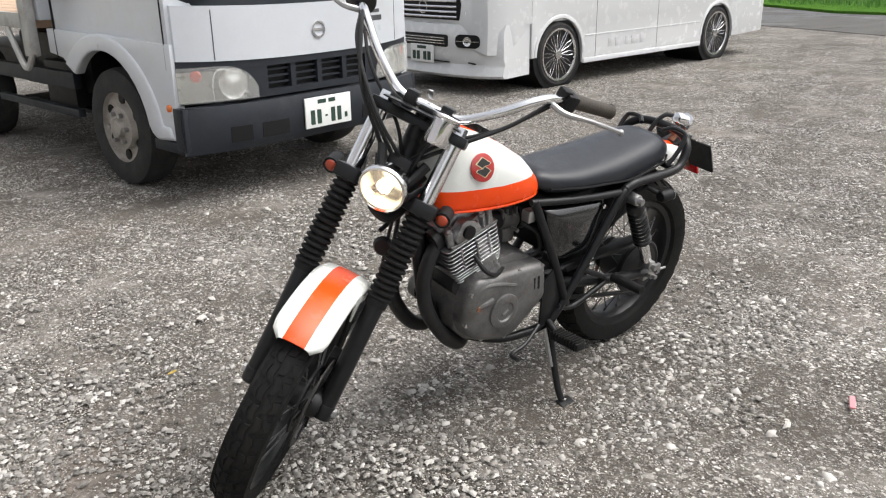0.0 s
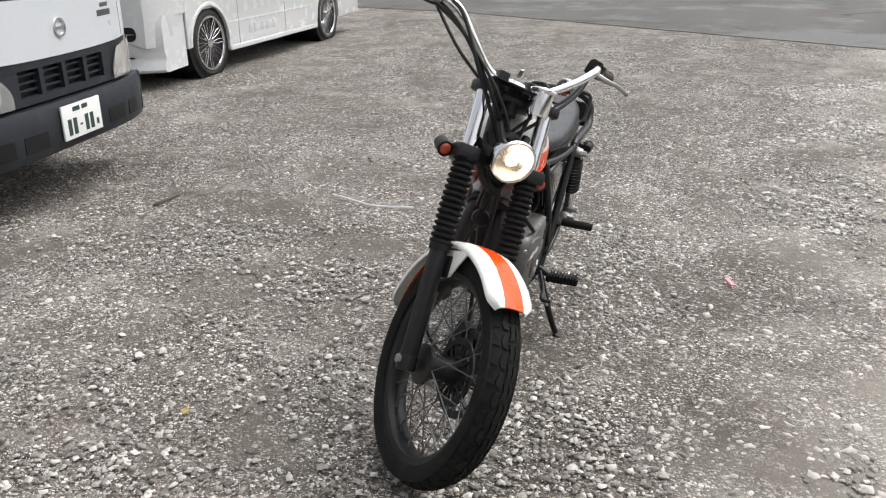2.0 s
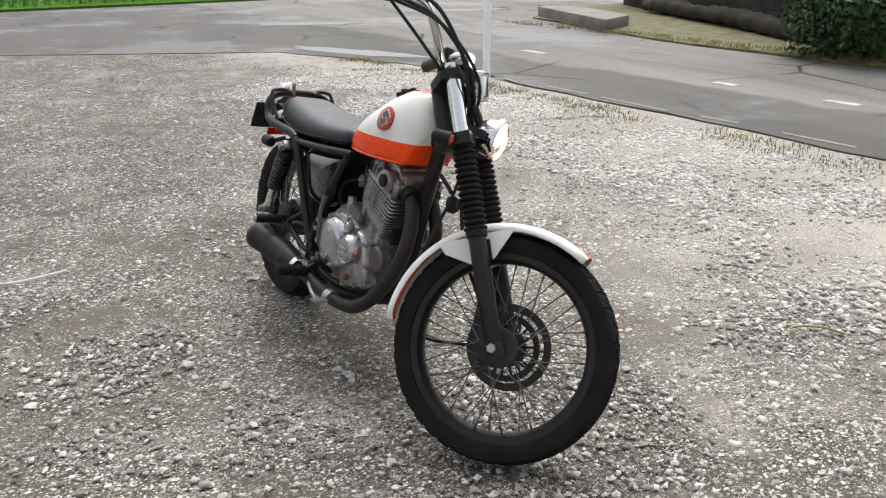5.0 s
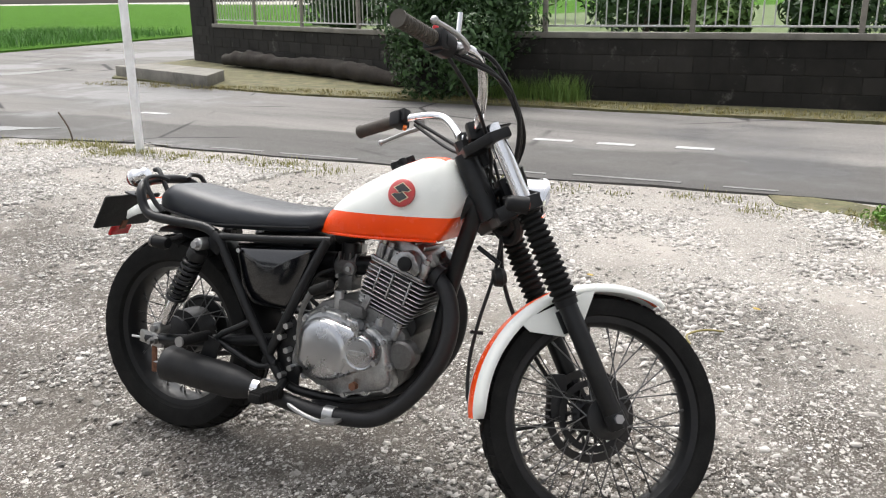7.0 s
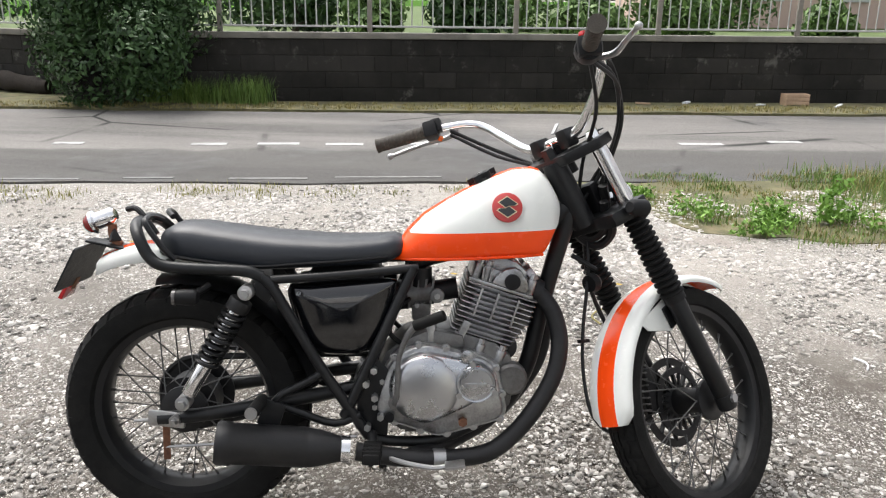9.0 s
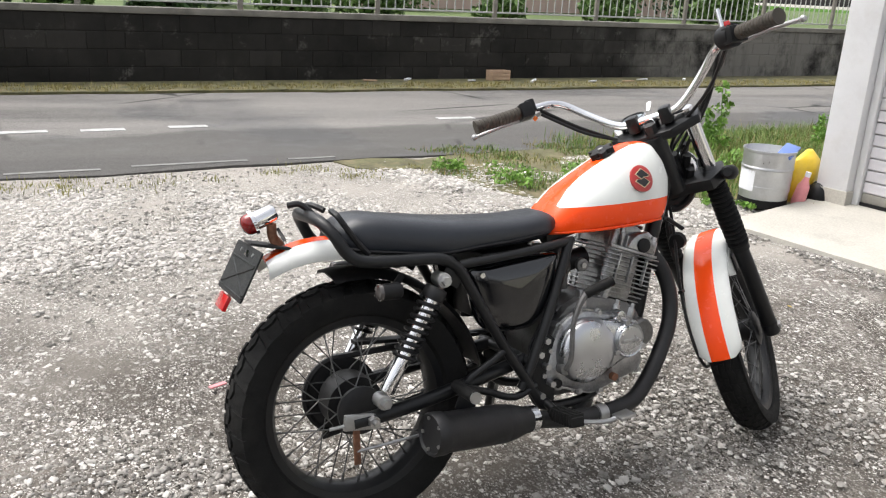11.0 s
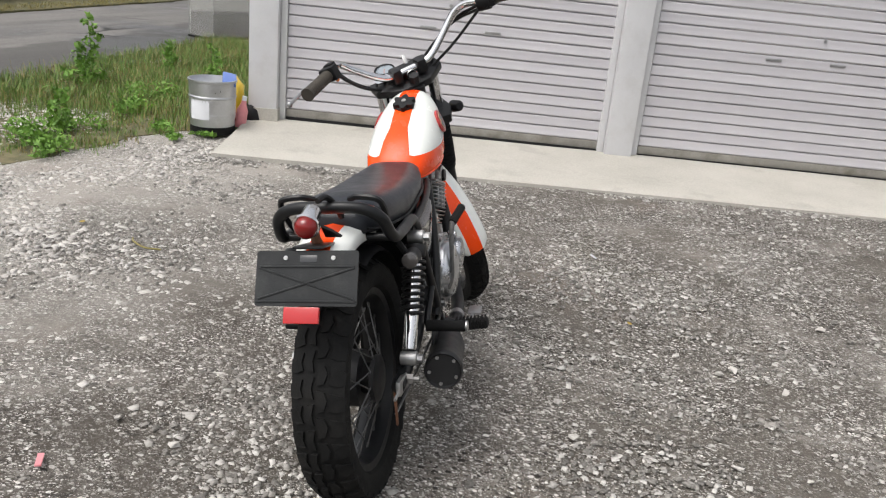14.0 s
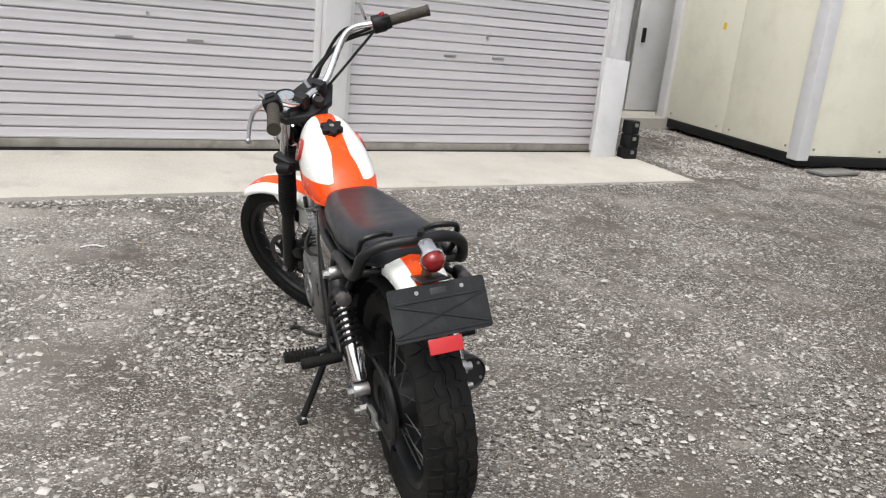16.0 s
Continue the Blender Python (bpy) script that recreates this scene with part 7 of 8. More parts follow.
    for x, z in resample(hull_outline([(0.487, 0.369, 0.097), (0.603, 0.382, 0.055), (0.40, 0.318, 0.029), (0.52, 0.29, 0.04), (0.648, 0.31, 0.025)]), 13):
        part("bolt_boss", cyl(0.0105, 0.026, pose(x, -0.095, z, 90), 12, bevel=0.002), ALLOY, body)
        part("cover_bolt", cyl(0.0065, 0.012, pose(x, -0.11, z, 90), 6), STEEL, body)
    skin = resample(hull_outline([(0.487, 0.369, 0.083), (0.600, 0.384, 0.046)]), 64)
    clutch = part("clutch_cover", domed(skin, (0.52, 0.373), -1, 0.105, ((1.0, 0.0), (1.0, 0.016), (0.985, 0.024), (0.94, 0.030), (0.84, 0.034), (0.5, 0.037), (0.04, 0.038))), POLISHED, case, "polished clutch cover", angle=60)
    part("clutch_dome", lathe([(0.081, 0.0), (0.079, 0.012), (0.073, 0.020), (0.06, 0.025), (0.03, 0.028), (0.0, 0.029)], pose(0.487, -0.125, 0.369, 90), 48), POLISHED, clutch, "large polished round dome")
    small = part("oil_filter_cover", lathe([(0.0455, 0.0), (0.0455, 0.034), (0.042, 0.040), (0.038, 0.038), (0.036, 0.042), (0, 0.044)], pose(0.603, -0.11, 0.384, 90), 40), POLISHED, case, "round oil filter cover")
    part("lettering_bar", box(0.048, 0.003, 0.008, pose(0.603, -0.1545, 0.385), 0.001), ALLOY, small, "raised maker's lettering, unreadable")
    for a in (100, 215, 335):
        part("filter_bolt", cyl(0.0075, 0.016, pose(0.603 + 0.047 * math.cos(radians(a)), -0.143, 0.384 + 0.047 * math.sin(radians(a)), 90), 6), STEEL, small)
    part("oil_filler", cyl(0.015, 0.024, pose(0.582, -0.128, 0.446, 90), 12, bevel=0.003), POLISHED, case)
    part("drain_plug", cyl(0.011, 0.02, pose(0.575, -0.118, 0.286, 90), 6), RUST, case, "rusty drain bolt")
    part("timing_plug", lathe([(0.011, 0.0), (0.011, 0.012), (0.0, 0.013)], pose(0.405, -0.113, 0.296, 90), 16), BLACK, case)
    part("switch_block", box(0.03, 0.02, 0.036, pose(0.378, -0.098, 0.315), 0.005), GREY_ALLOY, case)
    part("starter_cover", lathe([(0.038, 0.0), (0.038, 0.03), (0.032, 0.037), (0, 0.039)], pose(0.69, -0.058, 0.377, 90), 30), GREY_ALLOY, case)
    part("gear_hump", prism([(0.41, 0.44), (0.45, 0.478), (0.50, 0.499), (0.575, 0.484), (0.58, 0.455), (0.50, 0.458)], 0.03, pose(0, -0.066, 0, 90), 0.006), GREY_ALLOY, case)
    part("clutch_arm_boss", cyl(0.013, 0.05, pose(0.50, -0.085, 0.492), 14, bevel=0.003), ALLOY, case)
    # left side: one smooth cover over generator and sprocket
    left = resample(hull_outline([(0.600, 0.372, 0.098), (0.54, 0.345, 0.088), (0.435, 0.44, 0.028), (0.42, 0.37, 0.03), (0.64, 0.43, 0.045)]), 72)
    side = part("generator_cover", domed(left, (0.55, 0.37), 1, 0.066, ((1.0, 0.0), (1.0, 0.03), (0.99, 0.042), (0.95, 0.052), (0.86, 0.058), (0.5, 0.062), (0.03, 0.063))), GREY_ALLOY, case, "smooth grey generator and sprocket cover", angle=60)
    part("cover_step", lathe([(0.052, 0.0), (0.05, 0.008), (0.044, 0.011), (0.030, 0.011), (0.027, 0.007), (0, 0.008)], pose(0.565, 0.126, 0.362, -90), 36), GREY_ALLOY, side)
    part("inspection_plug", box(0.022, 0.006, 0.006, pose(0.565, 0.137, 0.362, 0, 30, 0), 0.001), ALLOY, side)
    part("cover_crease", tube([(0.67, 0.112, 0.43), (0.635, 0.122, 0.452), (0.585, 0.125, 0.447), (0.53, 0.126, 0.43)], 0.006, 8), GREY_ALLOY, side)
    part("pointer_boss", tube([(0.652, 0.12, 0.395), (0.63, 0.126, 0.402), (0.61, 0.128, 0.41)], 0.009, 8), GREY_ALLOY, side)
    part("cover_screw", cyl(0.008, 0.008, pose(0.655, 0.124, 0.392, 90), 10), RUST, side)
    for x, z in resample(hull_outline([(0.600, 0.372, 0.09), (0.54, 0.345, 0.08), (0.435, 0.44, 0.02), (0.42, 0.37, 0.022), (0.64, 0.43, 0.037)]), 9):
        part("cover_bolt", cyl(0.0065, 0.014, pose(x, 0.112, z, 90), 8), STEEL, side)
    for i in range(3):
        part("slot", box(0.0075, 0.006, 0.042 - 0.004 * i, pose(0.437 + i * 0.017, 0.1235, 0.412, 0, 8, 0), 0.001), BLACK, side)
    part("neutral_switch", cyl(0.013, 0.02, pose(0.47, 0.085, 0.295, 90), 12), BLACK, case)
    part("starter_motor", cyl(0.032, 0.12, pose(0.675, 0.01, 0.445, 90), 20, bevel=0.004), DARK_HUB, case)
    part("breather_hose", tube([(0.66, 0.07, 0.55), (0.64, 0.11, 0.50), (0.60, 0.115, 0.475), (0.55, 0.09, 0.47)], 0.006, 8), CABLE, case)
    part("gear_lever", tube([(0.42, 0.135, 0.272), (0.5, 0.165, 0.252), (0.56, 0.175, 0.245), (0.565, 0.205, 0.247)], 0.006, 8), FRAME_BLACK, bike, "black gear lever")
    # inlet side: carburettor, boot and air box
    carb = part("carburettor", cyl(0.03, 0.06, pose(0.475, 0.0, 0.565, 0, 80, 0), 18), GREY_ALLOY, bike, "dull alloy carburettor")
    part("float_bowl", box(0.046, 0.055, 0.044, pose(0.478, 0, 0.525), 0.01), GREY_ALLOY, carb)
    part("carb_top", cyl(0.026, 0.045, pose(0.478, 0, 0.607), 16), DARK_HUB, carb)
    for sy in (1, -1):
        part("carb_screw", cyl(0.0055, 0.07, pose(0.468, sy * 0.015, 0.545, 90), 8), STEEL, carb)
        part("fuel_hose", tube([(0.45, sy * 0.04, 0.56), (0.42, sy * 0.075, 0.54), (0.405, sy * 0.08, 0.49), (0.43, sy * 0.07, 0.46)], 0.006, 8), CABLE, carb)
    part("fuel_tap", box(0.03, 0.03, 0.035, pose(0.46, 0.075, 0.60), 0.006), STEEL, carb)
    dial = part("choke_dial", cyl(0.017, 0.014, pose(0.515, -0.062, 0.572, 90), 18, bevel=0.003), GREY_ALLOY, carb)
    part("choke_screw", cyl(0.007, 0.008, pose(0.515, -0.071, 0.572, 90), 8), STEEL, dial)
    for k in range(4):
        part("carb_rib", box(0.006, 0.05, 0.07, pose(0.452 + 0.017 * k, 0, 0.57, 0, 8, 0), 0.002), GREY_ALLOY, carb)
    part("air_boot", cyl(0.036, 0.09, pose(0.40, 0, 0.56, 0, 85, 0), 18), BLACK, bike)
    part("intake_stub", rod((0.50, 0, 0.57), (0.565, 0, 0.58), 0.026, 16), BLACK, bike)
    part("air_box", box(0.17, 0.17, 0.17, pose(0.3, 0, 0.55), 0.02), BLACK, bike)
    # right engine mounts and pedal side
    for x, z in ((0.352, 0.378), (0.372, 0.345), (0.385, 0.30), (0.37, 0.41), (0.355, 0.275)):
        part("mount_bolt", cyl(0.0085, 0.022, pose(x, -0.122, z, 90), 6), STEEL, bike)
    part("mount_plate", prism([(0.33, 0.27), (0.40, 0.25), (0.41, 0.40), (0.36, 0.45), (0.33, 0.40)], 0.006, pose(0, -0.105, 0, 90), 0.001), FRAME_BLACK, bike)
    part("mount_plate", prism([(0.33, 0.27), (0.40, 0.25), (0.41, 0.40), (0.36, 0.45), (0.33, 0.40)], 0.006, pose(0, 0.121, 0, 90), 0.001), FRAME_BLACK, bike)


engine()

# exhaust
pipe = part("exhaust_pipe", tube([(0.715, -0.03, 0.588), (0.755, -0.035, 0.572), (0.79, -0.045, 0.53), (0.806, -0.06, 0.46), (0.792, -0.075, 0.385), (0.745, -0.09, 0.305), (0.69, -0.105, 0.245), (0.63, -0.122, 0.211), (0.54, -0.135, 0.203), (0.44, -0.142, 0.208), (0.33, -0.152, 0.228)], 0.021, 14, 5), MUFFLER_BLACK, bike, "matt black exhaust pipe")
left_header = part("exhaust_pipe", tube([(0.712, 0.032, 0.588), (0.745, 0.038, 0.568), (0.774, 0.043, 0.52), (0.784, 0.046, 0.46), (0.765, 0.048, 0.38), (0.708, 0.046, 0.295), (0.645, 0.036, 0.236), (0.585, 0.0, 0.212), (0.52, -0.07, 0.206), (0.455, -0.125, 0.206)], 0.0195, 14, 5), MUFFLER_BLACK, bike, "matt black second header pipe under the engine")
mz, _ = along((0.305, -0.155, 0.235), (0.025, -0.19, 0.264))
muffler = part("muffler", lathe([(0, -0.146), (0.028, -0.146), (0.03, -0.125), (0.041, -0.085), (0.0445, -0.06), (0.0445, -0.052), (0.0455, -0.05), (0.0455, 0.108), (0.0485, 0.112), (0.049, 0.138), (0.045, 0.144), (0.041, 0.138), (0.0, 0.136)], mz, 36), MUFFLER_BLACK, bike, "short matt black muffler with bolted end cap")
for i in range(5):
    a = 2 * math.pi * i / 5 + 0.4
    part("end_bolt", cyl(0.0045, 0.006, mz @ pose(0.036 * math.cos(a), 0.036 * math.sin(a), 0.138), 8), STEEL, muffler)
part("pipe_clamp", cyl(0.031, 0.02, mz @ pose(0, 0, -0.142), 24), CHROME, muffler, "bright steel pipe clamp")
part("pipe_clamp", cyl(0.0235, 0.028, along((0.505, -0.139, 0.204), (0.535, -0.1355, 0.203))[0], 20), STEEL, pipe)
part("muffler_hanger", box(0.05, 0.006, 0.06, pose(0.14, -0.15, 0.315, 0, 20, 0), 0.002), FRAME_BLACK, bike)

# panels under the seat
for sy in (1, -1):
    o = [(0.178, 0.604), (0.29, 0.613), (0.41, 0.617), (0.42, 0.60), (0.408, 0.545), (0.384, 0.48), (0.35, 0.444), (0.29, 0.438), (0.228, 0.446), (0.2, 0.475), (0.182, 0.54), (0.171, 0.585)]
    fine = smooth_line([(x, z, 0) for x, z in o] + [(*o[0], 0)], 4)[:-1]
    cx, cz = 0.30, 0.545
    b = loft([[(cx + (p.x - cx) * k, sy * (0.066 + h), cz + (p.y - cz) * k) for p in fine] for k, h in ((0.97, 0.0), (1.0, 0.02), (0.99, 0.027), (0.94, 0.034), (0.82, 0.042), (0.6, 0.049), (0.3, 0.053), (0.04, 0.054))])
    panel = part("side_panel", b, GLOSS_BLACK, bike, "glossy black side panel", angle=60)
    part("panel_screw", cyl(0.0065, 0.006, pose(0.2, sy * 0.117, 0.588, 90), 12), CHROME, panel)
    part("panel_screw", cyl(0.0075, 0.006, pose(0.288, sy * 0.1, 0.462, 90), 12), STEEL, panel)
part("inner_mudguard", loft([[(REAR.x + r * math.cos(a), y, REAR.z + r * math.sin(a)) for y, r in ((-0.068, 0.305), (-0.05, 0.318), (0, 0.324), (0.05, 0.318), (0.068, 0.305), (0.05, 0.313), (0, 0.319), (-0.05, 0.313))] for a in (radians(10 + 90 * i / 18) for i in range(19))]), BLACK, bike, "black inner rear mudguard")
part("battery_sticker", box(0.04, 0.002, 0.024, pose(0.21, 0.105, 0.42, 0, 10, 0)), PAPER, bike, "small white paper sticker")

# tail: white mudguard tip, plate holder, lamps
def tail():
    rings = []
    for i in range(12):
        t = i / 11
        x = -0.02 - 0.255 * t
        z = 0.668 + 0.035 * math.sin(t * 2.0) - 0.045 * t ** 2.5
        hw = 0.066 - 0.014 * t ** 3
        drop = 0.04 - 0.005 * t
        ring = [(x, -hw, z - drop), (x, -hw * 0.92, z - drop * 0.35), (x, -hw * 0.6, z - 0.004), (x, 0, z + 0.004), (x, hw * 0.6, z - 0.004), (x, hw * 0.92, z - drop * 0.35), (x, hw, z - drop)]
        rings.append(ring + [(px, py * 0.95, pz - 0.004) for px, py, pz in ring[::-1]])
    guard = part("rear_mudguard", loft(rings), GUARD_PAINT, bike, "white rear mudguard with orange stripe", angle=60)
    # flat black number-plate holder
    x = Vector((0, -1, 0))
    y = (Vector((-0.2995, 0, 0.684)) - Vector((-0.347, 0, 0.594))).normalized()
    z = x.cross(y)
    m = Matrix((x, y, z)).transposed().to_4x4()
    m.translation = Vector((-0.3235, 0, 0.6385))
    plate = part("plate_holder", prism(rounded_rect(0.107, 0.056, 0.006, 3), 0.004, m @ pose(0, -0.003, -0.002)), SCUFFED, bike, "scuffed black plastic plate holder without a plate")
    for a, b_ in (((-0.1, 0.018), (0.1, -0.045)), ((0.1, 0.018), (-0.1, -0.045)), ((-0.1, 0.02), (0.1, 0.02)), ((-0.105, -0.05), (0.105, -0.05))):
        part("rib", rod((a[0], a[1], 0.002), (b_[0], b_[1], 0.002), 0.0026, 6), SCUFFED, plate, m=m)
    for sx in (-0.045, 0.055):
        part("screw", cyl(0.0045, 0.003, m @ pose(sx, 0.038, 0.003), 10), STEEL, plate)
    part("slot", box(0.036, 0.014, 0.001, m @ pose(0.003, 0.036, 0.0024), 0.0004), GLOSS_BLACK, plate)
    part("reflector", box(0.074, 0.033, 0.009, m @ pose(-0.005, -0.078, 0.004), 0.002), REFLECTOR_RED, plate, "red rectangular reflector")
    part("reflector_stay", box(0.02, 0.03, 0.003, m @ pose(-0.005, -0.055, -0.003)), RUST, plate)
    part("plate_bracket", box(0.09, 0.06, 0.006, pose(-0.262, 0, 0.684, 0, 12, 0), 0.002), FRAME_BLACK, bike)
    part("lamp_bracket", tube([(-0.235, 0.0, 0.68), (-0.25, 0, 0.70), (-0.252, 0, 0.73)], 0.011, 8), RUST, bike, "rust-stained tail lamp stay")
    ml, _ = along((-0.225, 0, 0.762), (-0.31, 0, 0.728))
    lamp = part("tail_lamp", lathe([(0, -0.028), (0.014, -0.027), (0.0195, -0.02), (0.0205, 0.02), (0.028, 0.023), (0.028, 0.03), (0, 0.03)], ml, 28), CHROME, bike, "small chrome bullet tail lamp with red lens")
    part("tail_lens", lathe([(0.0235, 0.029), (0.0235, 0.036), (0.02, 0.045), (0.011, 0.051), (0, 0.052)], ml, 28), RED_LENS, lamp, "round red lens")
    part("lamp_cable", tube([(-0.215, 0.0, 0.766), (-0.19, -0.01, 0.768), (-0.165, -0.02, 0.745), (-0.14, -0.025, 0.71)], 0.007, 8), CABLE, bike)
    part("tail_tab", prism([(-0.02, 0), (0.02, 0.004), (0.012, 0.035), (-0.006, 0.02)], 0.006, pose(-0.235, -0.035, 0.692, 60, 10, 70)), BLACK, bike)
    for sy in (1, -1):
        sig = part("rear_indicator", lathe([(0, -0.028), (0.014, -0.028), (0.019, -0.02), (0.018, 0.018), (0, 0.018)], Matrix.Translation((-0.045, sy * 0.15, 0.585)) @ pose(0, 0, 0, 0, -90, 0), 20), BLACK, bike, "black bullet rear indicator")
        part("indicator_lens", lathe([(0.0195, 0.018), (0.018, 0.026), (0.009, 0.031), (0, 0.032)], Matrix.Translation((-0.045, sy * 0.15, 0.585)) @ pose(0, 0, 0, 0, -90, 0), 20), glossy_smoke, sig, "smoked lens")
        part("indicator_stalk", rod((-0.03, sy * 0.135, 0.588), (0.0, sy * 0.11, 0.605), 0.008), BLACK, sig)


SCUFFED = worn("scuffed_black_plastic", (0.013, 0.0145, 0.0155), 0.5, 0.0, 0.35, 22, 240, 0.2, (0.08, 0.084, 0.08), 0.3, spec=0.3)
glossy_smoke = glossy_plastic("smoked_lens", (0.07, 0.064, 0.062), 0.15)
tail()

# foot pegs, pedals, side stand
for sy in (1, -1):
    part("passenger_peg", rod((0.118, sy * 0.135, 0.345), (0.112, sy * 0.238, 0.348), 0.0145, 16, bevel=0.003), RUBBER, bike, "black rubber passenger peg")
    part("peg_tip", rod((0.112, sy * 0.238, 0.348), (0.112, sy * 0.243, 0.348), 0.0135, 16), STEEL if sy < 0 else RUBBER, bike)
    peg = part("rider_peg", box(0.036, 0.105, 0.024, pose(0.37, sy * 0.205, 0.243, sy * 6, 0, 0), 0.006), RUBBER, bike, "ribbed black rubber rider peg")
    for i in range(9):
        part("peg_rib", box(0.04, 0.004, 0.029, pose(0.37, sy * (0.165 + i * 0.0105), 0.243 + 0.0010 * i, sy * 6, 0, 0), 0.001), RUBBER, peg)
    part("peg_stay", rod((0.365, sy * 0.12, 0.26), (0.37, sy * 0.16, 0.245), 0.011), FRAME_BLACK, bike)
part("brake_pedal", tube([(0.36, -0.135, 0.235), (0.42, -0.165, 0.212), (0.5, -0.18, 0.2), (0.545, -0.185, 0.206)], 0.006, 8), STEEL, bike, "bare steel brake pedal")
part("brake_pedal_pad", box(0.045, 0.04, 0.008, pose(0.555, -0.19, 0.21, 0, -8, 0), 0.002), STEEL, bike)
kick = part("kick_lever", tube([(0.42, -0.135, 0.335), (0.424, -0.15, 0.37), (0.428, -0.152, 0.445), (0.446, -0.152, 0.495), (0.466, -0.152, 0.522)], 0.0068, 8, 5, radii=[0.010, 0.0065, 0.006, 0.0075, 0.009]), GREY_ALLOY, bike, "grey kick-start arm, folded")
part("kick_boss", cyl(0.017, 0.04, pose(0.42, -0.118, 0.335, 90), 16, bevel=0.003), GREY_ALLOY, kick)
part("kick_pedal", rod((0.462, -0.152, 0.52), (0.53, -0.172, 0.55), 0.0125, 14, bevel=0.004), RUBBER, kick, "black rubber kick pedal")
part("side_stand", tube([(0.36, 0.125, 0.25), (0.368, 0.16, 0.17), (0.372, 0.2, 0.085), (0.37, 0.222, 0.046)], 0.0105, 10), FRAME_BLACK, bike, "black side stand, down")
part("stand_foot", box(0.05, 0.03, 0.008, pose(0.36, 0.229, 0.039, -9, 0, 0), 0.002), FRAME_BLACK, bike)
part("stand_spring", rod((0.385, 0.13, 0.245), (0.382, 0.175, 0.14), 0.0055), STEEL, bike)


# ---- front end, turned with the bars ----
def steered(name, bm, mat, label="", parent=None, **kw):
    ob = part(name, bm, mat, parent or bike, label, **kw)
    if parent is None:
        ob.matrix_basis = STEER
    return ob


for sy in (1, -1):
    y = sy * 0.094
    low = steered("fork_leg", rod(fork_at(-0.02, y), fork_at(0.295, y), 0.0225, 20, bevel=0.004), FRAME_BLACK, "black lower fork leg")
    steered("axle_clamp", rod(fork_at(-0.024, y), fork_at(0.014, y), 0.0245, 18, bevel=0.004), FRAME_BLACK, parent=low)
    steered("axle_bolt", rod(FRONT + Vector((0, y, 0)), FRONT + Vector((0, y + sy * 0.03, 0)), 0.0115, 6), STEEL, parent=low)
    n = 15
    prof = [(0.02, 0.0)]
    for i in range(n):
        z = 0.004 + i * 0.0152
        k = 1.0 - 0.10 * abs(i - 5) / 10
        prof += [(0.0235 * k, z), (0.0315 * k, z + 0.005), (0.0315 * k, z + 0.0095), (0.0235 * k, z + 0.0145)]
    prof.append((0.02, 0.24))
    ma, _ = along(fork_at(0.288, y), fork_at(0.528, y))
    steered("fork_gaiter", lathe(prof, ma @ pose(0, 0, -0.12), 26), RUBBER, "ribbed black rubber fork gaiter", angle=30)
    steered("gaiter_clip", rod(fork_at(0.278, y), fork_at(0.300, y), 0.027, 22), BLACK)
    steered("fork_tube", rod(fork_at(0.5, y), fork_at(0.71, y), 0.0195, 24), CHROME, "chrome fork tube")
    steered("fork_cap", rod(fork_at(0.715, y), fork_at(0.735, y), 0.016, 6), CHROME)
    # indicators beside the lower clamp
    p = Vector((0.90, sy * 0.145, 0.742))
    md = Matrix.Translation(p) @ pose(0, 0, 0, 0, 90, 0)
    sig = steered("front_indicator", lathe([(0, -0.034), (0.012, -0.034), (0.0185, -0.026), (0.0205, 0.016), (0, 0.016)], md, 20), BLACK, "black bullet indicator with orange lens")
    steered("indicator_lens", lathe([(0.015, 0.0155), (0.0135, 0.0185), (0.008, 0.021), (0, 0.022)], md, 20), SIGNAL_LENS, "orange lens", parent=sig)
    steered("indicator_stalk", rod(p + Vector((0, -sy * 0.055, 0)), p, 0.0095), BLACK, parent=sig)
    steered("mudguard_stay", box(0.05, 0.006, 0.055, Matrix.Translation(fork_at(0.245, sy * 0.066)) @ pose(0, 0, 0, 0, -28, 0), 0.002), FRAME_BLACK)

c_low = fork_at(0.528)
steered("lower_clamp", prism([(-0.075, -0.1), (-0.06, -0.03), (-0.06, 0.03), (-0.075, 0.1), (-0.03, 0.128), (0.03, 0.128), (0.03, 0.07), (0.0, 0.04), (0.0, -0.04), (0.03, -0.07), (0.03, -0.128), (-0.03, -0.128)], 0.034, Matrix.Translation(fork_at(0.512)) @ Matrix.Rotation(-RAKE, 4, "Y"), 0.006), FRAME_BLACK, "black lower fork clamp")
steered("top_clamp", prism([(-0.075, -0.05), (-0.075, 0.05), (-0.025, 0.122), (0.028, 0.12), (0.028, 0.07), (0.0, 0.04), (0.0, -0.04), (0.028, -0.07), (0.028, -0.12), (-0.025, -0.122)], 0.026, Matrix.Translation(fork_at(0.69)) @ Matrix.Rotation(-RAKE, 4, "Y"), 0.006), FRAME_BLACK, "black top fork clamp")
steered("stem_nut", rod(AXIS_POINT + AXIS * 0.145, AXIS_POINT + AXIS * 0.185, 0.017, 6), DARK_HUB)
steered("ignition_switch", rod(fork_at(0.66, 0.0, -0.02), fork_at(0.735, 0.0, -0.02), 0.02, 18), BLACK, "ignition switch with key ring")
steered("key_ring", tube([Vector((0.78, 0.0, 0.925)) + Vector((0.004 * math.cos(a), 0.016 * math.cos(a), 0.016 * math.sin(a) - 0.012)) for a in (2 * math.pi * i / 14 for i in range(15))], 0.0013, 5, 2), CHROME)
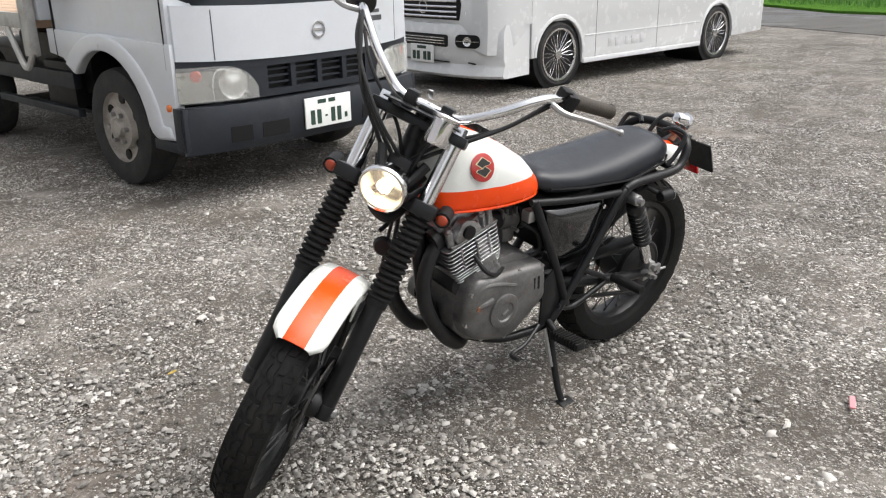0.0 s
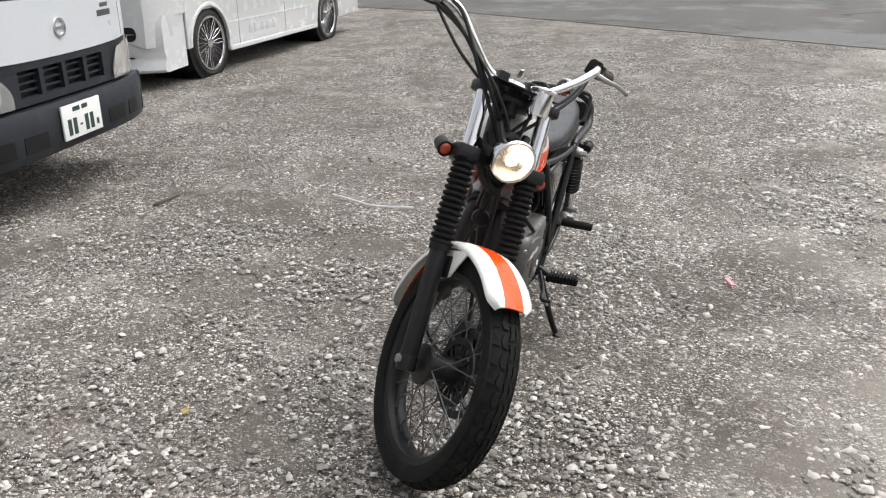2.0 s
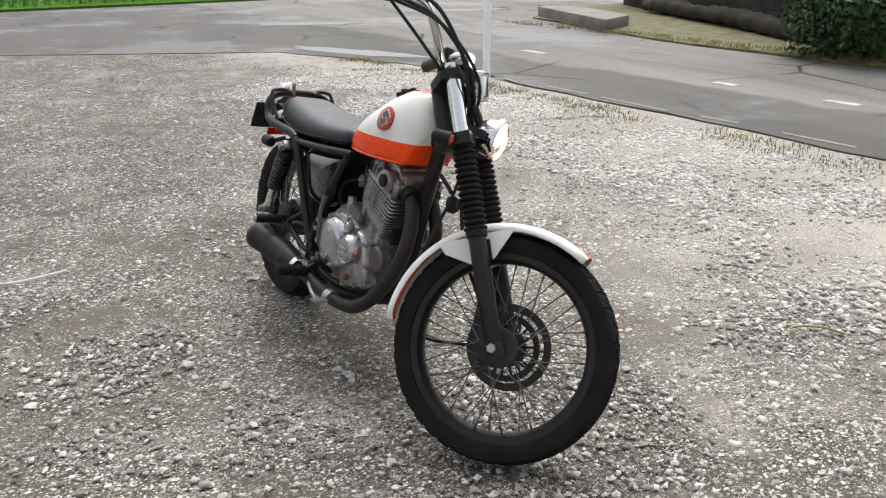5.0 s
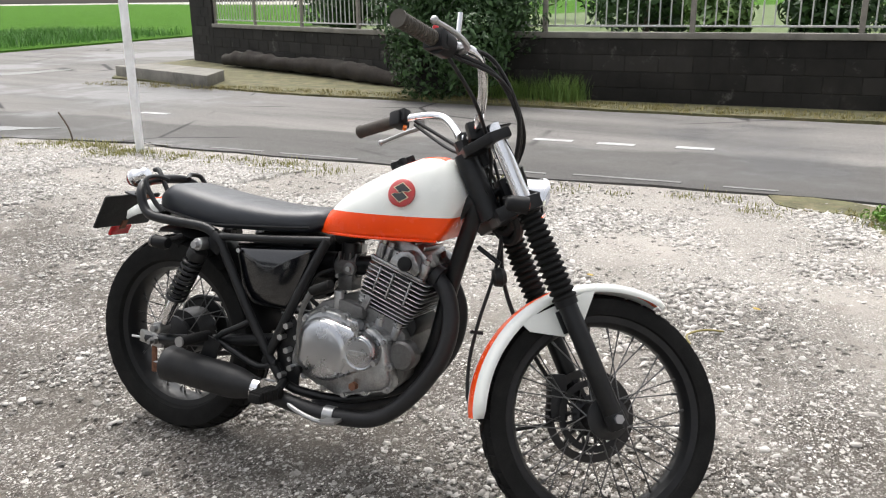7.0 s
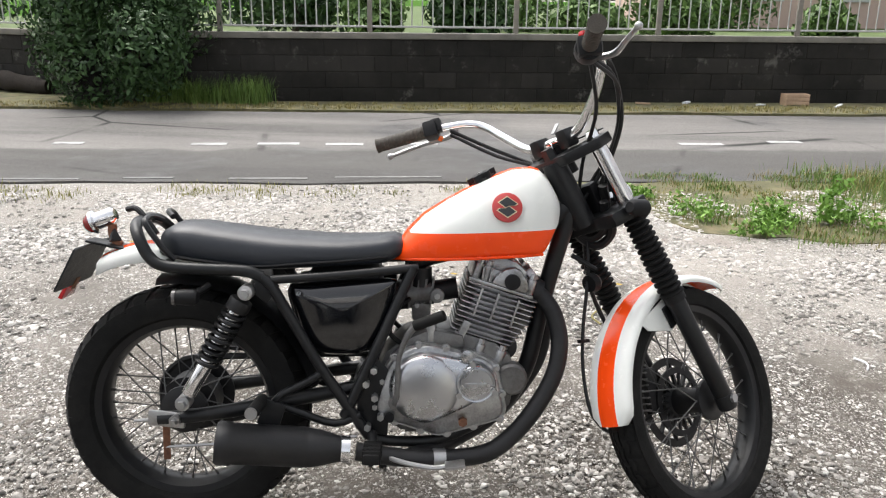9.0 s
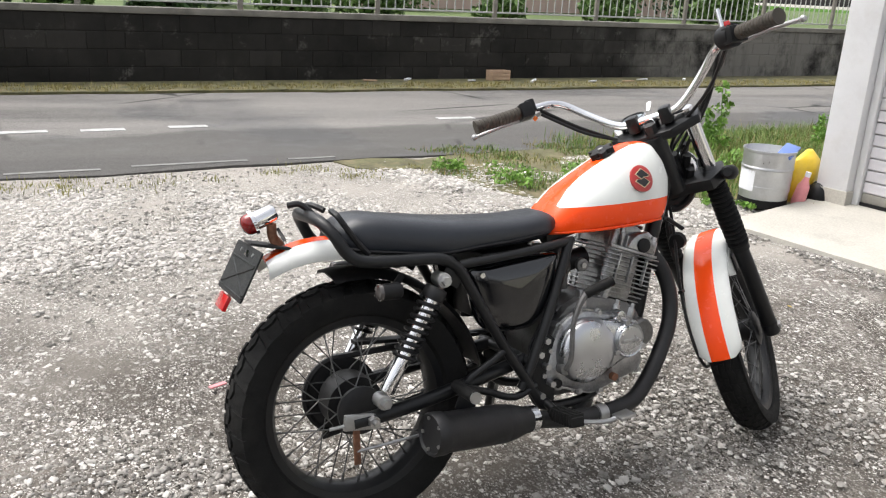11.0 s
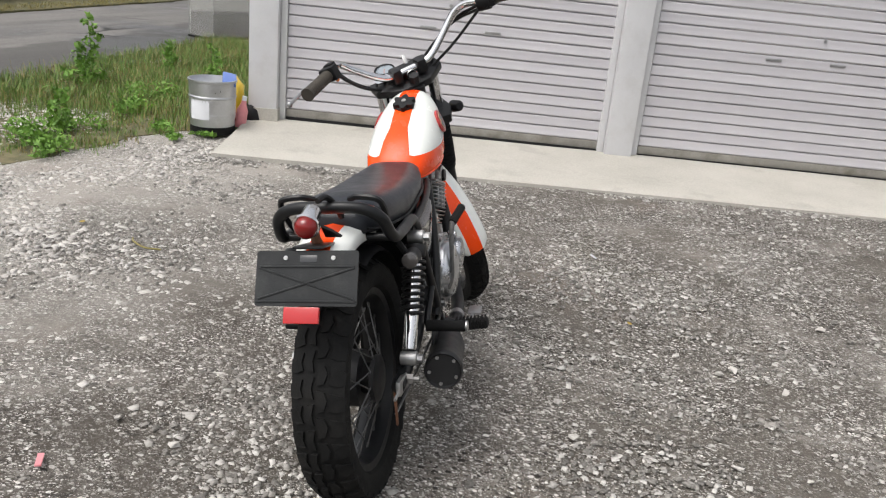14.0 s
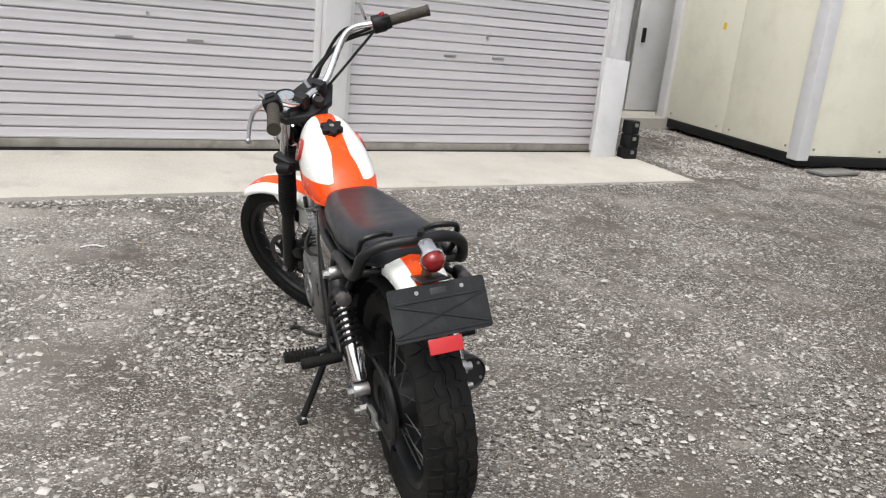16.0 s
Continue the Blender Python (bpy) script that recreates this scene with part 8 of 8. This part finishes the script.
steered("key", box(0.004, 0.012, 0.03, Matrix.Translation((0.805, -0.005, 0.965)) @ pose(0, 0, 0, 10, 30, 0), 0.001), STEEL)
for dx, dz in ((0.035, 0.02), (0.05, 0.055), (0.03, -0.02), (0.045, -0.04)):
    steered("wiring_loom", tube([AXIS_POINT + Vector((dx, -0.05, dz + 0.05)), AXIS_POINT + Vector((dx + 0.03, -0.02, dz)), AXIS_POINT + Vector((dx + 0.02, 0.03, dz - 0.02)), AXIS_POINT + Vector((dx - 0.03, 0.06, dz + 0.03))], 0.012, 8), CABLE)
steered("wiring_box", box(0.04, 0.06, 0.08, Matrix.Translation(AXIS_POINT + Vector((0.045, 0.0, 0.05))) @ pose(0, 0, 0, 0, -28, 0), 0.012), BLACK, "black wiring bundle behind the lamp")
steered("horn", lathe([(0, -0.018), (0.021, -0.016), (0.025, 0), (0.018, 0.012), (0, 0.012)], Matrix.Translation((0.915, 0.04, 0.60)) @ pose(0, 0, 0, 0, 75, 0), 22), BLACK, "small black horn")
part("horn_stay", rod((0.84, 0.0, 0.66), (0.90, 0.0, 0.625), 0.006), FRAME_BLACK, bike)


def headlamp():
    m = Matrix.Translation((0.988, 0.0, 0.794)) @ pose(0, 0, 0, 0, 93, 0) @ Matrix.Scale(0.9, 4)
    lamp = steered("headlamp", lathe([(0.0, -0.088), (0.02, -0.086), (0.04, -0.07), (0.052, -0.045), (0.0575, -0.012), (0.058, -0.006)], m, 40), CHROME, "round chrome headlamp, lit")
    steered("reflector", lathe([(0.0575, -0.004), (0.055, -0.02), (0.048, -0.04), (0.034, -0.056), (0, -0.064)], m, 40), REFLECT, "silvered reflector bowl", parent=lamp)
    steered("headlamp_rim", lathe([(0.056, -0.008), (0.063, -0.008), (0.065, 0.0), (0.062, 0.007), (0.056, 0.008)], m, 44, closed=True), CHROME, parent=lamp)
    steered("lens", lathe([(0.0575, 0.002), (0.05, 0.0055), (0.03, 0.0105), (0.0, 0.0125), (0.0, 0.0105), (0.03, 0.0085), (0.05, 0.0035), (0.0575, 0.0)], m, 40), WARM_LENS, "clear ribbed lens", parent=lamp)
    steered("bulb", lathe([(0, -0.06), (0.013, -0.055), (0.015, -0.035), (0.008, -0.022), (0, -0.02)], m, 16), BULB, "warm glowing bulb", parent=lamp)
    for sy in (1, -1):
        steered("lamp_ear", box(0.07, 0.005, 0.022, Matrix.Translation((0.935, sy * 0.066, 0.79)) @ pose(0, 0, 0, 0, 0, -sy * 14), 0.002), FRAME_BLACK, parent=lamp)


headlamp()


def front_mudguard():
    rings = []
    for i in range(34):
        a = radians(64 + 122 * i / 33)
        hw = 0.063 * (0.62 + 0.38 * math.sqrt(1 - (1 - min(1.0, min(i, 33 - i) / 2.4)) ** 2))
        rr = 0.318
        ring = []
        for y, d in ((-hw, 0.021), (-hw * 0.98, 0.012), (-hw * 0.8, 0.004), (-hw * 0.4, 0.0), (0, -0.001), (hw * 0.4, 0.0), (hw * 0.8, 0.004), (hw * 0.98, 0.012), (hw, 0.021)):
            r = rr - d
            ring.append((FRONT.x + r * math.cos(a), y, FRONT.z + r * math.sin(a)))
        inner = []
        for px, py, pz in ring[::-1]:
            v = Vector((px - FRONT.x, 0, pz - FRONT.z))
            v = v * ((v.length - 0.003) / v.length)
            inner.append((FRONT.x + v.x, py * 0.97, FRONT.z + v.z))
        rings.append(ring + inner)
    g = steered("front_mudguard", loft(rings), GUARD_PAINT, "white front mudguard with orange centre stripe", angle=60)
    for sy in (1, -1):
        o = [(FRONT.x + r * math.cos(radians(a)), FRONT.z + r * math.sin(radians(a))) for r, a in ((0.306, 100), (0.306, 140), (0.272, 139.5), (0.213, 125), (0.224, 111), (0.262, 105))]
        steered("guard_flap", prism(o, 0.004, pose(0, sy * 0.0605 + 0.002, 0, 90), 0.001), GUARD_PAINT, "white side flap", parent=g)


front_mudguard()


def handlebar():
    pts = [(0.80, 0.0, 0.932), (0.80, 0.06, 0.932), (0.796, 0.10, 0.948), (0.785, 0.16, 0.995), (0.765, 0.205, 1.034), (0.735, 0.232, 1.046), (0.69, 0.255, 1.041), (0.64, 0.29, 1.033), (0.556, 0.385, 1.018)]
    bar = steered("handlebar", tube([(x, -y, z) for x, y, z in pts[:0:-1]] + pts, 0.0111, 14, 5), CHROME, "wide chrome handlebar")
    for sy in (1, -1):
        steered("bar_clamp", box(0.042, 0.032, 0.046, Matrix.Translation((0.80, sy * 0.045, 0.93)) @ pose(0, 0, 0, 0, -20, 0), 0.008), FRAME_BLACK)
        a, b_ = Vector((0.643, sy * 0.287, 1.0335)), Vector((0.553, sy * 0.389, 1.0175))
        m, d = along(a, b_)
        prof = [(0.0, -d / 2)]
        for i in range(14):
            z = -d / 2 + d * i / 14
            prof += [(0.0175, z + 0.001), (0.0175, z + d / 28), (0.0162, z + d / 28 + 0.001)]
        prof += [(0.019, d / 2 - 0.006), (0.019, d / 2), (0, d / 2)]
        steered("grip", lathe(prof, m, 20), GRIP, "worn brown rubber grip", parent=bar)
        sw = a + (a - b_).normalized() * 0.022
        mm, _ = along(sw, a)
        steered("switch_housing", box(0.042, 0.05, 0.036, mm @ pose(0, 0, 0.0), 0.007), BLACK, "black switch housing", parent=bar)
        if sy < 0:
            steered("throttle_drum", rod(sw - (a - b_).normalized() * 0.012, sw + (a - b_).normalized() * 0.03, 0.029, 18, bevel=0.004), BLACK, "black throttle drum", parent=bar)
            steered("kill_switch", box(0.014, 0.014, 0.012, Matrix.Translation(sw + Vector((-0.012, 0.0, 0.028))), 0.003), REFLECTOR_RED, "small red kill switch", parent=bar)
        hold = a + (a - b_).normalized() * 0.055
        steered("lever_clamp", box(0.036, 0.03, 0.026, along(hold, a)[0] @ pose(0.008, 0, 0), 0.005), BLACK, parent=bar)
        l0 = hold + Vector((0.03, sy * 0.005, -0.008))
        lev = [l0, l0 + Vector((0.005, sy * 0.04, -0.004)), l0 + Vector((-0.03, sy * 0.10, -0.008)), Vector((0.62, sy * 0.43, 1.008))]
        lever = steered("brake_lever" if sy < 0 else "clutch_lever", tube(lev, 0.006, 8, 6, radii=[0.008, 0.0075, 0.006, 0.0055]), STEEL if sy > 0 else STEEL, "bare alloy hand lever", parent=bar)
        b = bmesh.new()
        bmesh.ops.create_uvsphere(b, u_segments=12, v_segments=8, radius=0.0085)
        b.transform(Matrix.Translation(lev[-1]))
        steered("lever_ball", b, STEEL, parent=lever)
    steered("choke_button", cyl(0.006, 0.01, pose(0.665, 0.262, 1.01, 60), 10), ORANGE_LENS, parent=bar)
    # master cylinder and hose on the right
    res = steered("brake_reservoir", box(0.07, 0.075, 0.042, Matrix.Translation((0.705, -0.268, 1.07)) @ pose(0, 0, -30), 0.007), BLACK, "black brake fluid reservoir")
    steered("reservoir_cap", box(0.075, 0.08, 0.008, Matrix.Translation((0.705, -0.268, 1.0945)) @ pose(0, 0, -30), 0.003), BLACK, parent=res)
    steered("mirror_boss", rod((0.70, -0.25, 1.06), (0.70, -0.25, 1.12), 0.006), CHROME)
    for pts, r in (([(0.70, -0.245, 1.045), (0.79, -0.215, 1.04), (0.875, -0.15, 0.95), (0.90, -0.06, 0.85), (0.905, 0.03, 0.74), (0.93, 0.066, 0.60), (0.985, 0.07, 0.48), (1.06, 0.075, 0.38), (1.09, 0.08, 0.34)], 0.0055),
                   ([(0.69, -0.25, 1.03), (0.80, -0.21, 1.01), (0.89, -0.12, 0.93), (0.90, -0.03, 0.84), (0.83, 0.01, 0.75)], 0.005),
                   ([(0.68, -0.255, 1.02), (0.82, -0.2, 1.0), (0.91, -0.09, 0.92), (0.90, 0.0, 0.83), (0.84, 0.02, 0.74)], 0.0045),
                   ([(0.68, -0.25, 1.02), (0.77, -0.17, 0.95), (0.84, -0.05, 0.88), (0.86, 0.0, 0.80)], 0.0045),
                   ([(0.69, 0.25, 1.03), (0.775, 0.19, 0.97), (0.85, 0.10, 0.90), (0.88, 0.02, 0.82), (0.85, -0.01, 0.74)], 0.005),
                   ([(0.69, 0.252, 1.02), (0.77, 0.17, 0.945), (0.84, 0.07, 0.885), (0.87, 0.0, 0.80)], 0.0045)):
        steered("control_cable", tube(pts, r, 8), CABLE, "black control cable")


handlebar()
steered("speedo_drive_cable", tube([(0.86, 0.05, 0.93), (0.90, 0.03, 0.79), (0.905, 0.04, 0.64), (0.874, 0.056, 0.48), (0.862, 0.06, 0.37), (0.876, 0.058, 0.28), (0.95, 0.06, 0.235), (1.08, 0.06, 0.26)], 0.0045, 8), CABLE, "black speedometer cable")
steered("cable_clip", box(0.03, 0.012, 0.008, pose(0.873, 0.056, 0.46)), BLACK)


def speedometer():
    m = Matrix.Translation((0.858, 0.055, 0.94)) @ pose(0, 0, 0, 0, -24, 0) @ Matrix.Scale(0.98, 4)
    body = steered("speedometer", lathe([(0, -0.052), (0.027, -0.052), (0.03, -0.046), (0.031, 0.008), (0.0355, 0.012), (0.0365, 0.018), (0.034, 0.021), (0.031, 0.017), (0, 0.016)], m, 36), CHROME, "small chrome speedometer")
    steered("dial_ring", lathe([(0.0285, 0.0165), (0.0335, 0.0165), (0.0335, 0.0225), (0.0295, 0.021)], m, 36, closed=True), BLACK, parent=body)
    steered("dial", cyl(0.0305, 0.002, m @ pose(0, 0, 0.0175), 32), DIAL, "pale dial", parent=body)
    for i in range(13):
        a = radians(-30 + 20 * i)
        steered("dial_tick", box(0.006, 0.0014, 0.0006, m @ pose(0.025 * math.cos(a), 0.025 * math.sin(a), 0.0191, 0, 0, math.degrees(a))), BLACK, parent=body, smooth=False)
    steered("needle", box(0.026, 0.0014, 0.0008, m @ pose(-0.006, 0.004, 0.0197, 0, 0, 150)), ORANGE_LENS, parent=body, smooth=False)
    steered("gauge_plate", box(0.05, 0.19, 0.004, Matrix.Translation((0.85, 0.0, 0.937)) @ pose(0, 0, 0, 0, -22, 0), 0.0015), FRAME_BLACK, "thin black gauge plate")


speedometer()

# ---- separate larger stones, nearest to the machine ----
def loose_stones():
    rng = np.random.default_rng(77)
    shapes = []
    for k in range(6):
        b = bmesh.new()
        bmesh.ops.create_icosphere(b, subdivisions=1, radius=0.5)
        for v in b.verts:
            v.co *= 1 + 0.6 * noise.noise(v.co * 2.3 + Vector((k * 7.1, 0, 0)))
            v.co.y *= 0.75
            v.co.z = max(-0.2, min(v.co.z * 0.5, 0.2 + 0.08 * v.co.x))
        shapes.append(mesh_of("stone", b, PALE_OBJ))
    n = 0
    while n < 240:
        x, y = rng.normal(0.6, 1.7), rng.normal(0.0, 1.6)
        if not on_yard(np.array([x]), np.array([y]))[0] or (abs(y - 0.07) < 0.16 and (abs(x + 0.08) < 0.2 or abs(x - 1.2) < 0.25)):
            continue
        s = 0.013 + 0.03 * rng.random() ** 3.5
        ob = piece("stone", shapes[n % 6], ground, Matrix.Translation((x, y, s * 0.12)) @ pose(0, 0, 0, rng.uniform(-15, 15), rng.uniform(-15, 15), rng.uniform(0, 360)) @ Matrix.Scale(s, 4))
        n += 1


loose_stones()
